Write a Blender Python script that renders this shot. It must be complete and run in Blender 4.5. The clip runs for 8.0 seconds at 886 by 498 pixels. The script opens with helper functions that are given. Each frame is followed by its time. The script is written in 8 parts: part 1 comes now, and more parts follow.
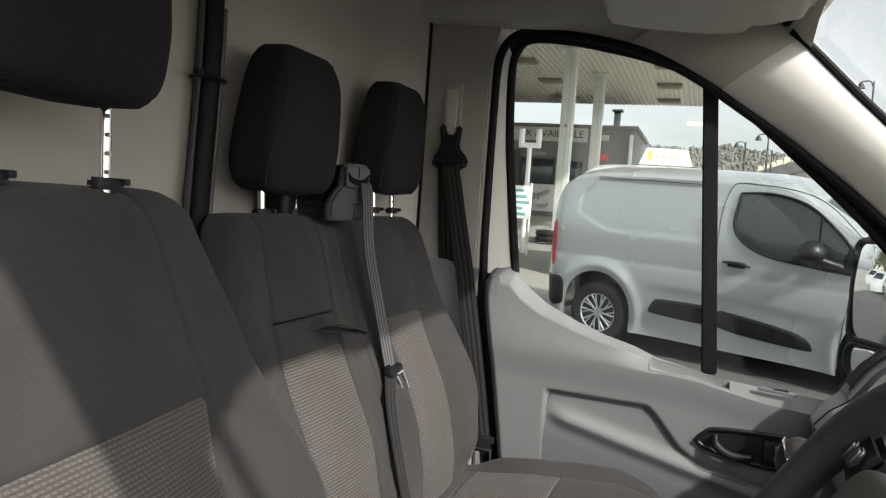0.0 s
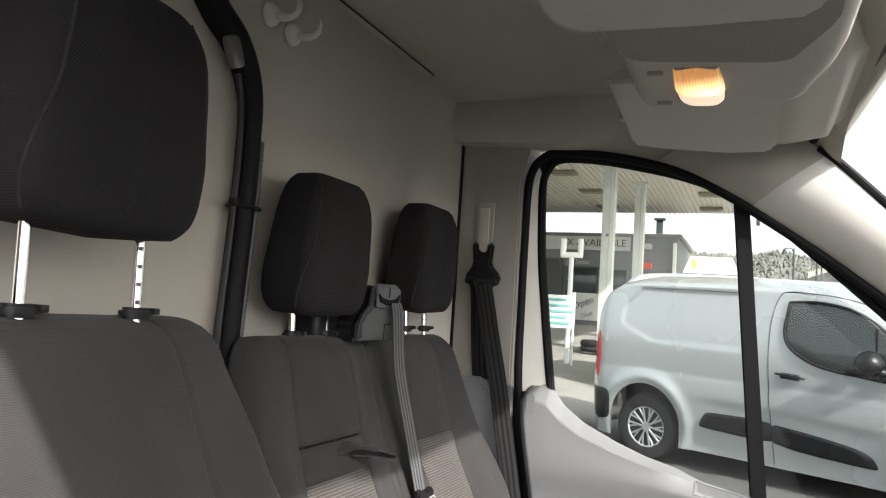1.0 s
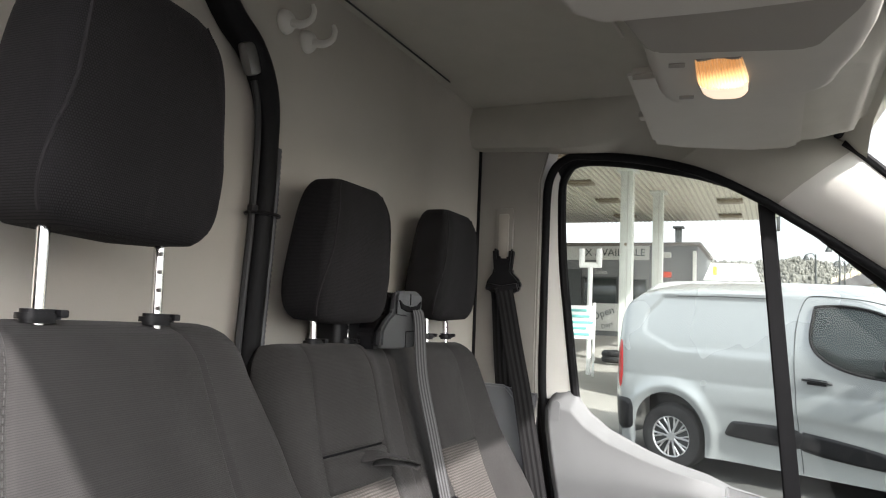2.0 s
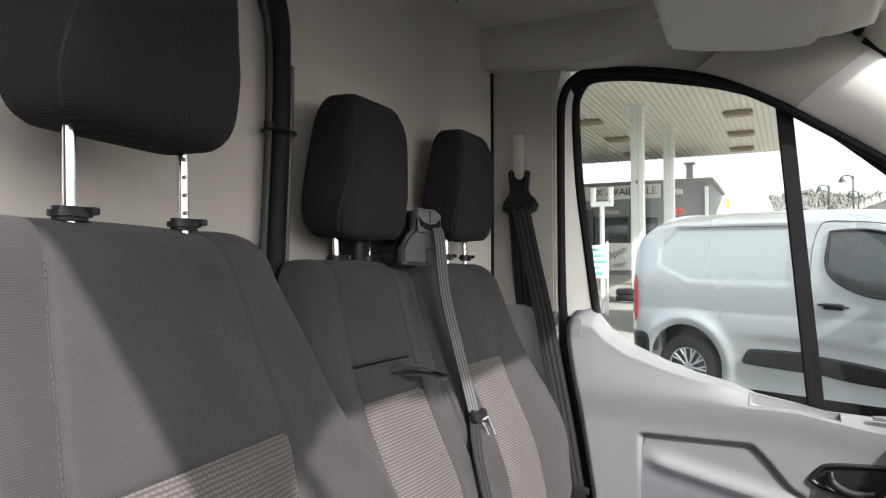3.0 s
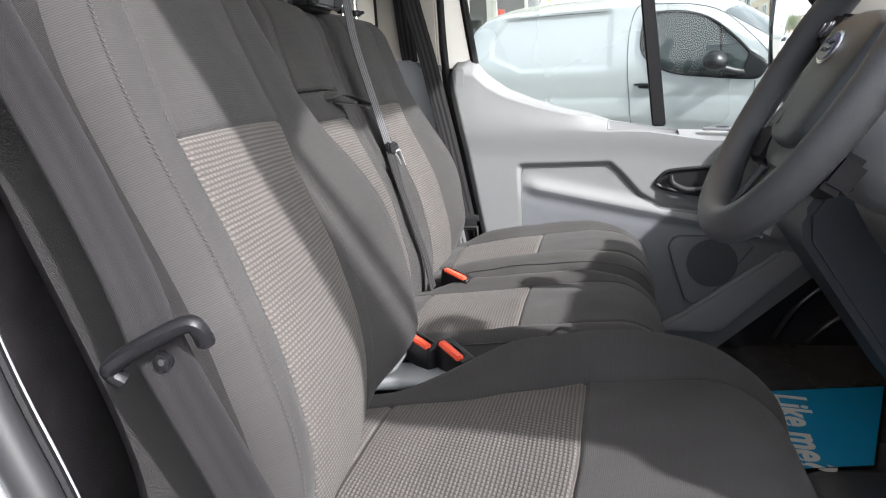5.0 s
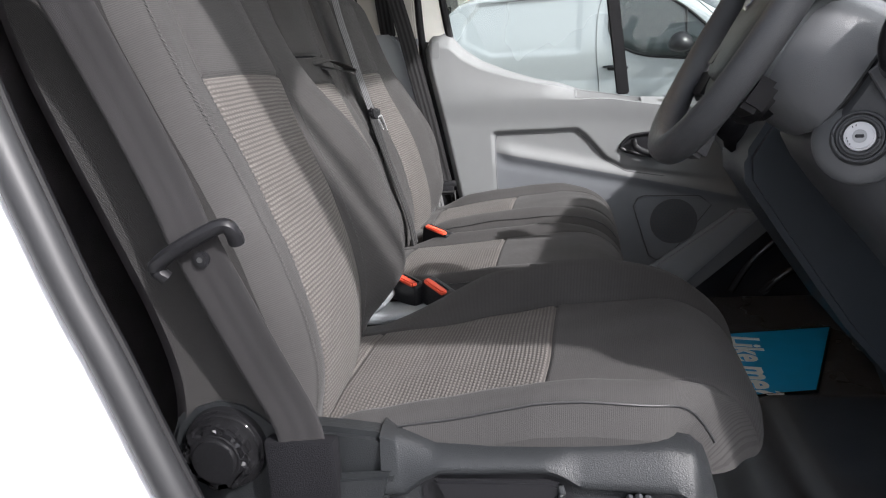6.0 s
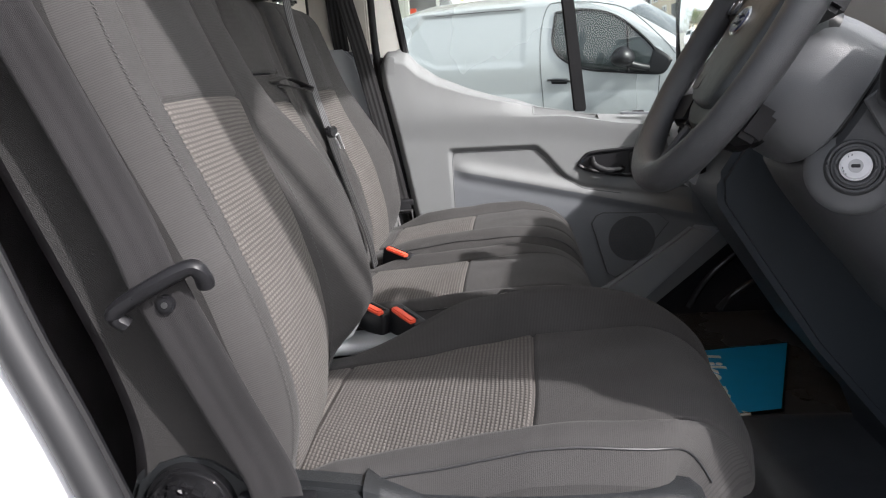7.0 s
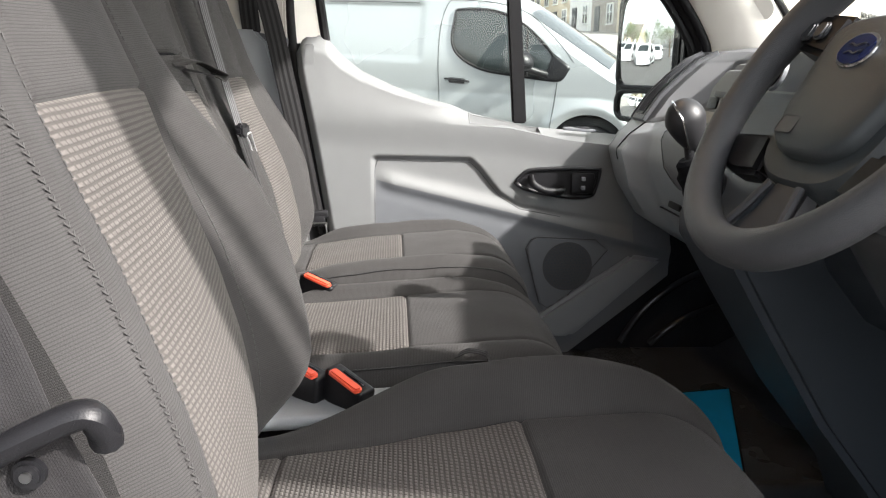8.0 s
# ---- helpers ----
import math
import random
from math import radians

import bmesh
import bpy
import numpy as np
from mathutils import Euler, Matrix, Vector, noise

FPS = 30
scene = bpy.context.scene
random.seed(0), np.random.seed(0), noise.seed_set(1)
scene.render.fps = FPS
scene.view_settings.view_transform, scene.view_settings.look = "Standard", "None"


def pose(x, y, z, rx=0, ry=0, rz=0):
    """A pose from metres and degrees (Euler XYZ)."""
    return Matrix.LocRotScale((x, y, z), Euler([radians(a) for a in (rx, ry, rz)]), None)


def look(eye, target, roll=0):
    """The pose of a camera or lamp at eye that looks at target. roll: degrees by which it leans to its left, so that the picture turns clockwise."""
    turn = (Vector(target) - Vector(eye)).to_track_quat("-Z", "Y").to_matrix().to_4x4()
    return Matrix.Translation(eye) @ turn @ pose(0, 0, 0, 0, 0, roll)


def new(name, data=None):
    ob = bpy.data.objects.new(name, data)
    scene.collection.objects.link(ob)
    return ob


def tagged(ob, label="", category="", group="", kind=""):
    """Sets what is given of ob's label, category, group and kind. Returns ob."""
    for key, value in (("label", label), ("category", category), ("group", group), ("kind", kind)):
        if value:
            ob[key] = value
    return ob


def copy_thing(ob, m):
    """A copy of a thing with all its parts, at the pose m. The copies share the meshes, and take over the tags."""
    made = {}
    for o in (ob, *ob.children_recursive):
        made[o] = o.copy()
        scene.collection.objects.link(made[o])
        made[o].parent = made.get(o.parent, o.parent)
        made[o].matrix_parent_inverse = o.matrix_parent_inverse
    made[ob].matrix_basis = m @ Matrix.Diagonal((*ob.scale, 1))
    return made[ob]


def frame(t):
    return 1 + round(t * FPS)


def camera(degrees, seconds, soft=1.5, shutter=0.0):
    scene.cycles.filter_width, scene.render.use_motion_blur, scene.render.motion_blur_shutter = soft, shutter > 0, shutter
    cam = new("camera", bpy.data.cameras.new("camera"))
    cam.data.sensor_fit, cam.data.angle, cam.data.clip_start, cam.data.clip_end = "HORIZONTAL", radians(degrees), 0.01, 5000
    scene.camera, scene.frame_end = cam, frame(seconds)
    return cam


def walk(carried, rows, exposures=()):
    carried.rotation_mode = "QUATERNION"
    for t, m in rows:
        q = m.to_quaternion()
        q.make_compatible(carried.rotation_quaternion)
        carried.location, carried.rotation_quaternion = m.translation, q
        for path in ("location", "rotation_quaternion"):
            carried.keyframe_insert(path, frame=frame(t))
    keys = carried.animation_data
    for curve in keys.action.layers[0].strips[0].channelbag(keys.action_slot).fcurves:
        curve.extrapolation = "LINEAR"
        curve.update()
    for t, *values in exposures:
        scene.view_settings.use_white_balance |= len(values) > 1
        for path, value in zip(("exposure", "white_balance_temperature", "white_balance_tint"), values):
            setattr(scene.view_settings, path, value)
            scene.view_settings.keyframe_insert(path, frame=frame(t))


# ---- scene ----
cam = camera(61.3, 8.0, soft=1.15)
PATH = [
    (0, (0.343, -1.091, 1.016), (-0.307, 0.797, 0.899), 4.1),
    (0.5, (0.377, -1.086, 1.04), (-0.371, 0.767, 1.119), 4.0),
    (1, (0.372, -1.089, 1.039), (-0.404, 0.747, 1.205), 3.7),
    (2.5, (0.353, -1.068, 0.996), (-0.484, 0.737, 1.204), 1.7),
    (3, (0.344, -1.076, 0.953), (-0.502, 0.735, 1.02), -0.1),
    (3.5, (0.326, -1.086, 0.897), (-0.521, 0.724, 0.806), -1.5),
    (4, (0.274, -1.144, 0.852), (-0.41, 0.726, 0.655), -2.3),
    (4.5, (0.219, -1.218, 0.816), (-0.197, 0.704, 0.449), -3.1),
    (5, (0.23, -1.328, 0.794), (-0.192, 0.58, 0.367), -3.9),
    (5.2, (0.239, -1.374, 0.779), (-0.181, 0.531, 0.336), -4.3),
    (6.3, (0.239, -1.488, 0.744), (-0.036, 0.438, 0.282), -4.5),
    (6.5, (0.231, -1.491, 0.746), (0.014, 0.445, 0.291), -4.4),
    (7, (0.187, -1.424, 0.764), (-0.017, 0.516, 0.322), -4.2),
    (7.5, (0.117, -1.29, 0.784), (-0.059, 0.655, 0.352), -3.6),
    (8, (0.046, -1.145, 0.786), (0.178, 0.793, 0.313), 0.8),
]
walk(cam, [(t, look(eye, target, roll)) for t, eye, target, roll in PATH], exposures=[(0, 0.38, 6600, 12), (0.5, 0.66, 6550, 13), (1, 0.95, 6550, 14), (2.5, 1.15, 6400, 14), (3.5, 0.98, 6350, 14), (4.1, 0.98, 6320, 14), (5, 1.42, 6250, 13), (6.5, 0.92, 6250, 14), (7.2, 1.10, 6400, 14), (8, 1.50, 6550, 12)])

# ---------------------------------------------------------------- light
SUN = Vector((1.0, -0.70, 0.91)).normalized()
world = bpy.data.worlds.new("daylight")
scene.world = world
world.use_nodes = True
wn, wl = world.node_tree.nodes, world.node_tree.links
wn.clear()
sky = wn.new("ShaderNodeTexSky")
sky.sky_type, sky.sun_disc = "NISHITA", False
sky.sun_elevation = math.asin(SUN.z)
sky.sun_rotation = math.atan2(SUN.x, SUN.y)
sky.air_density, sky.dust_density, sky.ozone_density = 1.0, 3.0, 1.0
sat = wn.new("ShaderNodeHueSaturation")
sat.inputs["Saturation"].default_value = 0.22
sat.inputs["Value"].default_value = 1.35
back = wn.new("ShaderNodeBackground")
back.inputs["Strength"].default_value = 0.142
wout = wn.new("ShaderNodeOutputWorld")
wl.new(sky.outputs[0], sat.inputs["Color"])
wl.new(sat.outputs[0], back.inputs["Color"])
wl.new(back.outputs[0], wout.inputs["Surface"])

sun_data = bpy.data.lights.new("sun", "SUN")
sun_data.energy, sun_data.angle, sun_data.color = 4.2, radians(1.2), (1.0, 0.965, 0.915)
sun = new("sun", sun_data)
sun.matrix_world = look(SUN * 30, (0, 0, 0))


# ---------------------------------------------------------------- materials
def mat(name, col, rough=0.6, metal=0.0, var=0.12, scale=18.0, bump=0.0, bump_scale=300.0, spec=0.5, coat=0.0, wear=0.0):
    """A surface with colour varied at two scales and a fine relief."""
    m = bpy.data.materials.new(name)
    m.use_nodes = True
    n, l = m.node_tree.nodes, m.node_tree.links
    b = n["Principled BSDF"]
    b.inputs["Metallic"].default_value = metal
    b.inputs["Specular IOR Level"].default_value = spec
    b.inputs["Coat Weight"].default_value = coat
    tc = n.new("ShaderNodeTexCoord")
    big = n.new("ShaderNodeTexNoise")
    big.inputs["Scale"].default_value, big.inputs["Detail"].default_value = scale * 0.12, 4
    fine = n.new("ShaderNodeTexNoise")
    fine.inputs["Scale"].default_value, fine.inputs["Detail"].default_value = scale, 6
    l.new(tc.outputs["Object"], big.inputs["Vector"])
    l.new(tc.outputs["Object"], fine.inputs["Vector"])
    add = n.new("ShaderNodeMath")
    add.operation = "ADD"
    l.new(big.outputs["Fac"], add.inputs[0])
    l.new(fine.outputs["Fac"], add.inputs[1])
    ramp = n.new("ShaderNodeMapRange")
    ramp.inputs["From Min"].default_value, ramp.inputs["From Max"].default_value = 0.6, 1.4
    ramp.inputs["To Min"].default_value, ramp.inputs["To Max"].default_value = 1 - var, 1 + var
    l.new(add.outputs[0], ramp.inputs["Value"])
    mul = n.new("ShaderNodeVectorMath")
    mul.operation = "SCALE"
    mul.inputs[0].default_value = col
    l.new(ramp.outputs[0], mul.inputs["Scale"])
    l.new(mul.outputs[0], b.inputs["Base Color"])
    rr = n.new("ShaderNodeMapRange")
    rr.inputs["From Min"].default_value, rr.inputs["From Max"].default_value = 0.3, 0.7
    rr.inputs["To Min"].default_value, rr.inputs["To Max"].default_value = max(0.02, rough - 0.07 - wear), min(1, rough + 0.07)
    l.new(big.outputs["Fac"], rr.inputs["Value"])
    l.new(rr.outputs[0], b.inputs["Roughness"])
    if bump:
        grain = n.new("ShaderNodeTexNoise")
        grain.inputs["Scale"].default_value, grain.inputs["Detail"].default_value = bump_scale, 3
        l.new(tc.outputs["Object"], grain.inputs["Vector"])
        bp = n.new("ShaderNodeBump")
        bp.inputs["Strength"].default_value, bp.inputs["Distance"].default_value = bump, 0.002
        l.new(grain.outputs["Fac"], bp.inputs["Height"])
        l.new(bp.outputs[0], b.inputs["Normal"])
    return m


def cloth(name, dark, light, sx, sy, fill=0.5, offset=0.5, bump=0.5, var=0.14, sheen=0.06):
    """Woven cloth: rows of stitches sx by sy metres over a darker ground, laid along the surface's own UV in metres."""
    m = bpy.data.materials.new(name)
    m.use_nodes = True
    n, l = m.node_tree.nodes, m.node_tree.links
    b = n["Principled BSDF"]
    b.inputs["Roughness"].default_value = 0.92
    b.inputs["Specular IOR Level"].default_value = 0.15
    b.inputs["Sheen Weight"].default_value = sheen
    b.inputs["Sheen Roughness"].default_value = 0.5
    tc = n.new("ShaderNodeTexCoord")
    warp = n.new("ShaderNodeTexNoise")
    warp.inputs["Scale"].default_value = 9.0
    l.new(tc.outputs["UV"], warp.inputs["Vector"])
    wv = n.new("ShaderNodeVectorMath")
    wv.operation = "MULTIPLY_ADD"
    wv.inputs[1].default_value = (0.0012, 0.0012, 0)
    l.new(warp.outputs["Color"], wv.inputs[0])
    l.new(tc.outputs["UV"], wv.inputs[2])
    br = n.new("ShaderNodeTexBrick")
    br.offset, br.squash = offset, 1.0
    br.inputs["Scale"].default_value = 1.0
    br.inputs["Brick Width"].default_value, br.inputs["Row Height"].default_value = sx, sy
    br.inputs["Mortar Size"].default_value = sy * (1 - fill) * 0.5
    br.inputs["Mortar Smooth"].default_value = 0.6
    br.inputs["Color1"].default_value = (*light, 1)
    br.inputs["Color2"].default_value = (*[0.78 * a + 0.22 * d for a, d in zip(light, dark)], 1)
    br.inputs["Mortar"].default_value = (*dark, 1)
    l.new(wv.outputs[0], br.inputs["Vector"])
    nz = n.new("ShaderNodeTexNoise")
    nz.inputs["Scale"].default_value, nz.inputs["Detail"].default_value = 6.0, 8
    l.new(tc.outputs["Object"], nz.inputs["Vector"])
    mr = n.new("ShaderNodeMapRange")
    mr.inputs["From Min"].default_value, mr.inputs["From Max"].default_value = 0.3, 0.7
    mr.inputs["To Min"].default_value, mr.inputs["To Max"].default_value = 1 - var, 1 + var
    l.new(nz.outputs["Fac"], mr.inputs["Value"])
    mu = n.new("ShaderNodeVectorMath")
    mu.operation = "SCALE"
    l.new(br.outputs["Color"], mu.inputs[0])
    l.new(mr.outputs[0], mu.inputs["Scale"])
    l.new(mu.outputs[0], b.inputs["Base Color"])
    inv = n.new("ShaderNodeMath")
    inv.operation = "SUBTRACT"
    inv.inputs[0].default_value = 1.0
    l.new(br.outputs["Fac"], inv.inputs[1])
    fz = n.new("ShaderNodeTexNoise")
    fz.inputs["Scale"].default_value = 900.0
    l.new(tc.outputs["Object"], fz.inputs["Vector"])
    sm = n.new("ShaderNodeMath")
    sm.operation = "ADD"
    l.new(inv.outputs[0], sm.inputs[0])
    l.new(fz.outputs["Fac"], sm.inputs[1])
    bp = n.new("ShaderNodeBump")
    bp.inputs["Strength"].default_value, bp.inputs["Distance"].default_value = bump, 0.0012
    l.new(sm.outputs[0], bp.inputs["Height"])
    l.new(bp.outputs[0], b.inputs["Normal"])
    return m


def weave(name, dark, light, sx, sy, slant=0.35, var=0.12):
    """Stitched insert cloth: rows of light raised dashes sx long on rows sy apart, over a darker ground."""
    m = bpy.data.materials.new(name)
    m.use_nodes = True
    n, l = m.node_tree.nodes, m.node_tree.links
    b = n["Principled BSDF"]
    b.inputs["Roughness"].default_value = 0.9
    b.inputs["Specular IOR Level"].default_value = 0.15
    b.inputs["Sheen Weight"].default_value = 0.05

    def calc(op, a, c=None):
        k = n.new("ShaderNodeMath")
        k.operation = op
        for i, v in enumerate((a, c)):
            if v is None:
                continue
            if isinstance(v, (int, float)):
                k.inputs[i].default_value = v
            else:
                l.new(v, k.inputs[i])
        return k.outputs[0]

    def fade(v, lo, hi):
        k = n.new("ShaderNodeMapRange")
        k.interpolation_type = "SMOOTHSTEP"
        k.inputs["From Min"].default_value, k.inputs["From Max"].default_value = lo, hi
        k.inputs["To Min"].default_value, k.inputs["To Max"].default_value = 1.0, 0.0
        l.new(v, k.inputs["Value"])
        return k.outputs[0]

    tc = n.new("ShaderNodeTexCoord")
    xyz = n.new("ShaderNodeSeparateXYZ")
    l.new(tc.outputs["UV"], xyz.inputs[0])
    warp = n.new("ShaderNodeTexNoise")
    warp.inputs["Scale"].default_value = 30.0
    l.new(tc.outputs["UV"], warp.inputs["Vector"])
    v = calc("ADD", calc("DIVIDE", xyz.outputs["Y"], sy), calc("MULTIPLY", warp.outputs["Fac"], 0.25))
    row, up = calc("FLOOR", v), calc("FRACT", v)
    u = calc("ADD", calc("DIVIDE", xyz.outputs["X"], sx), calc("MULTIPLY", row, 0.5))
    u = calc("FRACT", calc("ADD", u, calc("MULTIPLY", up, slant)))
    far_v = calc("MULTIPLY", calc("ABSOLUTE", calc("SUBTRACT", up, 0.5)), 2.0)
    far_u = calc("MULTIPLY", calc("ABSOLUTE", calc("SUBTRACT", u, 0.5)), 2.0)
    dash = calc("MULTIPLY", fade(far_v, 0.30, 0.80), calc("ADD", calc("MULTIPLY", fade(far_u, 0.45, 0.95), 0.75), 0.25))
    nz = n.new("ShaderNodeTexNoise")
    nz.inputs["Scale"].default_value, nz.inputs["Detail"].default_value = 7.0, 8
    l.new(tc.outputs["Object"], nz.inputs["Vector"])
    fz = n.new("ShaderNodeTexNoise")
    fz.inputs["Scale"].default_value = 700.0
    l.new(tc.outputs["Object"], fz.inputs["Vector"])
    mixc = n.new("ShaderNodeMix")
    mixc.data_type = "RGBA"
    mixc.inputs["A"].default_value, mixc.inputs["B"].default_value = (*dark, 1), (*light, 1)
    l.new(dash, mixc.inputs["Factor"])
    mr = n.new("ShaderNodeMapRange")
    mr.inputs["From Min"].default_value, mr.inputs["From Max"].default_value = 0.6, 1.4
    mr.inputs["To Min"].default_value, mr.inputs["To Max"].default_value = 1 - var, 1 + var
    l.new(calc("ADD", nz.outputs["Fac"], fz.outputs["Fac"]), mr.inputs["Value"])
    mu = n.new("ShaderNodeVectorMath")
    mu.operation = "SCALE"
    l.new(mixc.outputs["Result"], mu.inputs[0])
    l.new(mr.outputs[0], mu.inputs["Scale"])
    l.new(mu.outputs[0], b.inputs["Base Color"])
    bp = n.new("ShaderNodeBump")
    bp.inputs["Strength"].default_value, bp.inputs["Distance"].default_value = 0.6, 0.0015
    l.new(dash, bp.inputs["Height"])
    l.new(bp.outputs[0], b.inputs["Normal"])
    return m


def glass(name, col=(1, 1, 1), rough=0.0):
    """A thin pane: mostly clear, mirroring more at a slant."""
    m = bpy.data.materials.new(name)
    m.use_nodes = True
    n, l = m.node_tree.nodes, m.node_tree.links
    n.clear()
    out = n.new("ShaderNodeOutputMaterial")
    tr = n.new("ShaderNodeBsdfTransparent")
    tr.inputs["Color"].default_value = (*col, 1)
    gl = n.new("ShaderNodeBsdfGlossy")
    gl.inputs["Roughness"].default_value = rough
    fr = n.new("ShaderNodeFresnel")
    fr.inputs["IOR"].default_value = 1.45
    mx = n.new("ShaderNodeMixShader")
    l.new(fr.outputs[0], mx.inputs["Fac"])
    l.new(tr.outputs[0], mx.inputs[1])
    l.new(gl.outputs[0], mx.inputs[2])
    l.new(mx.outputs[0], out.inputs["Surface"])
    return m


def glow(name, col, strength):
    m = bpy.data.materials.new(name)
    m.use_nodes = True
    b = m.node_tree.nodes["Principled BSDF"]
    b.inputs["Base Color"].default_value = (*col, 1)
    b.inputs["Emission Color"].default_value = (*col, 1)
    b.inputs["Emission Strength"].default_value = strength
    return m


M = dict(
    knit=cloth("side_knit_cloth", (0.023, 0.0223, 0.0224), (0.038, 0.0368, 0.0364), 0.0030, 0.0015, 0.5),
    rib=cloth("ribbed_dark_cloth", (0.034, 0.0330, 0.0326), (0.047, 0.0455, 0.0450), 40.0, 0.0023, 0.5, bump=0.3),
    dash_weave=weave("stitched_insert_cloth", (0.062, 0.0575, 0.0540), (0.116, 0.1070, 0.1000), 0.0074, 0.0056),
    head=cloth("headrest_cloth", (0.0105, 0.0100, 0.0108), (0.0270, 0.0257, 0.0272), 0.0026, 0.0026, 0.5, bump=0.35, sheen=0.015),
    belt=cloth("belt_webbing", (0.012, 0.0117, 0.0122), (0.026, 0.0254, 0.0264), 40.0, 0.0125, 0.3, bump=0.4, sheen=0.1),
    belt_grey=cloth("grey_belt_webbing", (0.045, 0.045, 0.047), (0.125, 0.125, 0.130), 40.0, 0.0105, 0.35, bump=0.4, sheen=0.1),
    felt=mat("grey_felt", (0.085, 0.080, 0.085), 0.95, bump=0.6, bump_scale=700, spec=0.1, var=0.3),
    carpet=mat("black_felt", (0.0095, 0.0095, 0.011), 0.95, bump=0.6, bump_scale=700, spec=0.1, var=0.25),
    trim=mat("light_grey_plastic", (0.150, 0.156, 0.158), 0.60, bump=0.18, bump_scale=900, var=0.04),
    trim_dark=mat("slate_grey_plastic", (0.215, 0.226, 0.240), 0.5, bump=0.2, bump_scale=900, var=0.06),
    belt_mid=cloth("worn_belt_webbing", (0.017, 0.0163, 0.0172), (0.027, 0.0260, 0.0268), 0.0022, 0.0015, 0.6, bump=0.4, sheen=0.05),
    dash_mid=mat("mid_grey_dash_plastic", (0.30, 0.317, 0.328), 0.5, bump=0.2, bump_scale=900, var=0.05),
    black=mat("black_plastic", (0.009, 0.009, 0.0105), 0.42, bump=0.15, bump_scale=800, var=0.2, spec=0.35),
    black_soft=mat("black_grained_plastic", (0.070, 0.073, 0.080), 0.45, bump=0.3, bump_scale=900, var=0.15),
    gloss=mat("gloss_black_plastic", (0.010, 0.010, 0.011), 0.12, var=0.2),
    rubber=mat("black_rubber", (0.006, 0.006, 0.007), 0.6, bump=0.2, bump_scale=500, var=0.2, spec=0.2),
    seam_cord=mat("seam_cord", (0.042, 0.0405, 0.040), 0.9, var=0.15),
    padskin=mat("airbag_cover_plastic", (0.041, 0.048, 0.051), 0.42, bump=0.4, bump_scale=1100, var=0.12),
    wheelskin=mat("steering_wheel_rubber", (0.058, 0.060, 0.064), 0.45, bump=0.5, bump_scale=1100, var=0.12),
    floor=mat("moulded_rubber_mat", (0.056, 0.061, 0.069), 0.28, bump=0.5, bump_scale=420, var=0.3),
    bulkhead=mat("cream_bulkhead_paint", (0.44, 0.416, 0.368), 0.62, var=0.07, scale=6, bump=0.1, bump_scale=250),
    liner=mat("headliner_cloth", (0.47, 0.455, 0.40), 0.9, bump=0.3, bump_scale=800, var=0.05, spec=0.2),
    console=mat("overhead_console_plastic", (0.47, 0.45, 0.40), 0.6, bump=0.2, bump_scale=900, var=0.04),
    pillar=mat("pale_pillar_plastic", (0.70, 0.685, 0.635), 0.55, bump=0.15, bump_scale=900, var=0.04),
    white=mat("white_body_paint", (0.62, 0.63, 0.645), 0.22, coat=0.5, var=0.02),
    seal=mat("grey_rubber_seal", (0.020, 0.0205, 0.022), 0.5, var=0.12),
    chrome=mat("chrome", (0.78, 0.78, 0.78), 0.12, metal=1.0, var=0.04),
    steel=mat("dull_steel", (0.26, 0.26, 0.26), 0.38, metal=1.0, var=0.12),
    red=mat("orange_red_plastic", (0.78, 0.10, 0.05), 0.4, var=0.08),
    card=mat("blue_card", (0.008, 0.33, 0.68), 0.45, var=0.08),
    ink=mat("white_print", (0.82, 0.84, 0.85), 0.5, var=0.02),
    badge=mat("dark_blue_enamel", (0.012, 0.022, 0.095), 0.15, var=0.1),
    pane=glass("clear_pane", (0.93, 0.97, 0.95)),
    clear_lens=glow("clear_lit_lens", (1.0, 0.80, 0.58), 0.42),
    kick=mat("black_moulded_plastic", (0.022, 0.024, 0.029), 0.14, bump=0.2, bump_scale=300, var=0.2),
    knob=mat("satin_black_knob", (0.022, 0.022, 0.024), 0.48, var=0.1),
    column=mat("grey_column_plastic", (0.120, 0.124, 0.130), 0.36, bump=0.25, bump_scale=900, var=0.1),
    valance=mat("dark_grained_plastic", (0.016, 0.0175, 0.019), 0.42, spec=0.35, bump=0.35, bump_scale=700, var=0.12),
    shroud=mat("dark_shroud_plastic", (0.050, 0.052, 0.056), 0.5, bump=0.25, bump_scale=900, var=0.1),
    slate_door=mat("slate_door_plastic", (0.118, 0.126, 0.137), 0.5, bump=0.2, bump_scale=900, var=0.06),
    console_dark=mat("console_inset_plastic", (0.27, 0.25, 0.22), 0.7, bump=0.2, bump_scale=900, var=0.05),
    lock_metal=mat("brushed_lock_metal", (0.47, 0.47, 0.48), 0.40, metal=0.35, var=0.12, scale=60),
    dash_upper=mat("dark_upper_dash_plastic", (0.125, 0.129, 0.135), 0.5, bump=0.2, bump_scale=900, var=0.06),
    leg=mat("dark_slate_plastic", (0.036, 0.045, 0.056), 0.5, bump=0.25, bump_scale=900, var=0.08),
    thread=mat("grey_thread", (0.047, 0.0455, 0.045), 0.9, var=0.1),
    # pillar plastic coloured darker, since less light falls on the rear pillar
    pillar_b=mat("darkened_pillar_plastic", (0.33, 0.315, 0.285), 0.6, bump=0.15, bump_scale=900, var=0.05),
    mirror=mat("mirror_silver", (0.78, 0.79, 0.80), -0.05, metal=1.0, var=0.0),
)


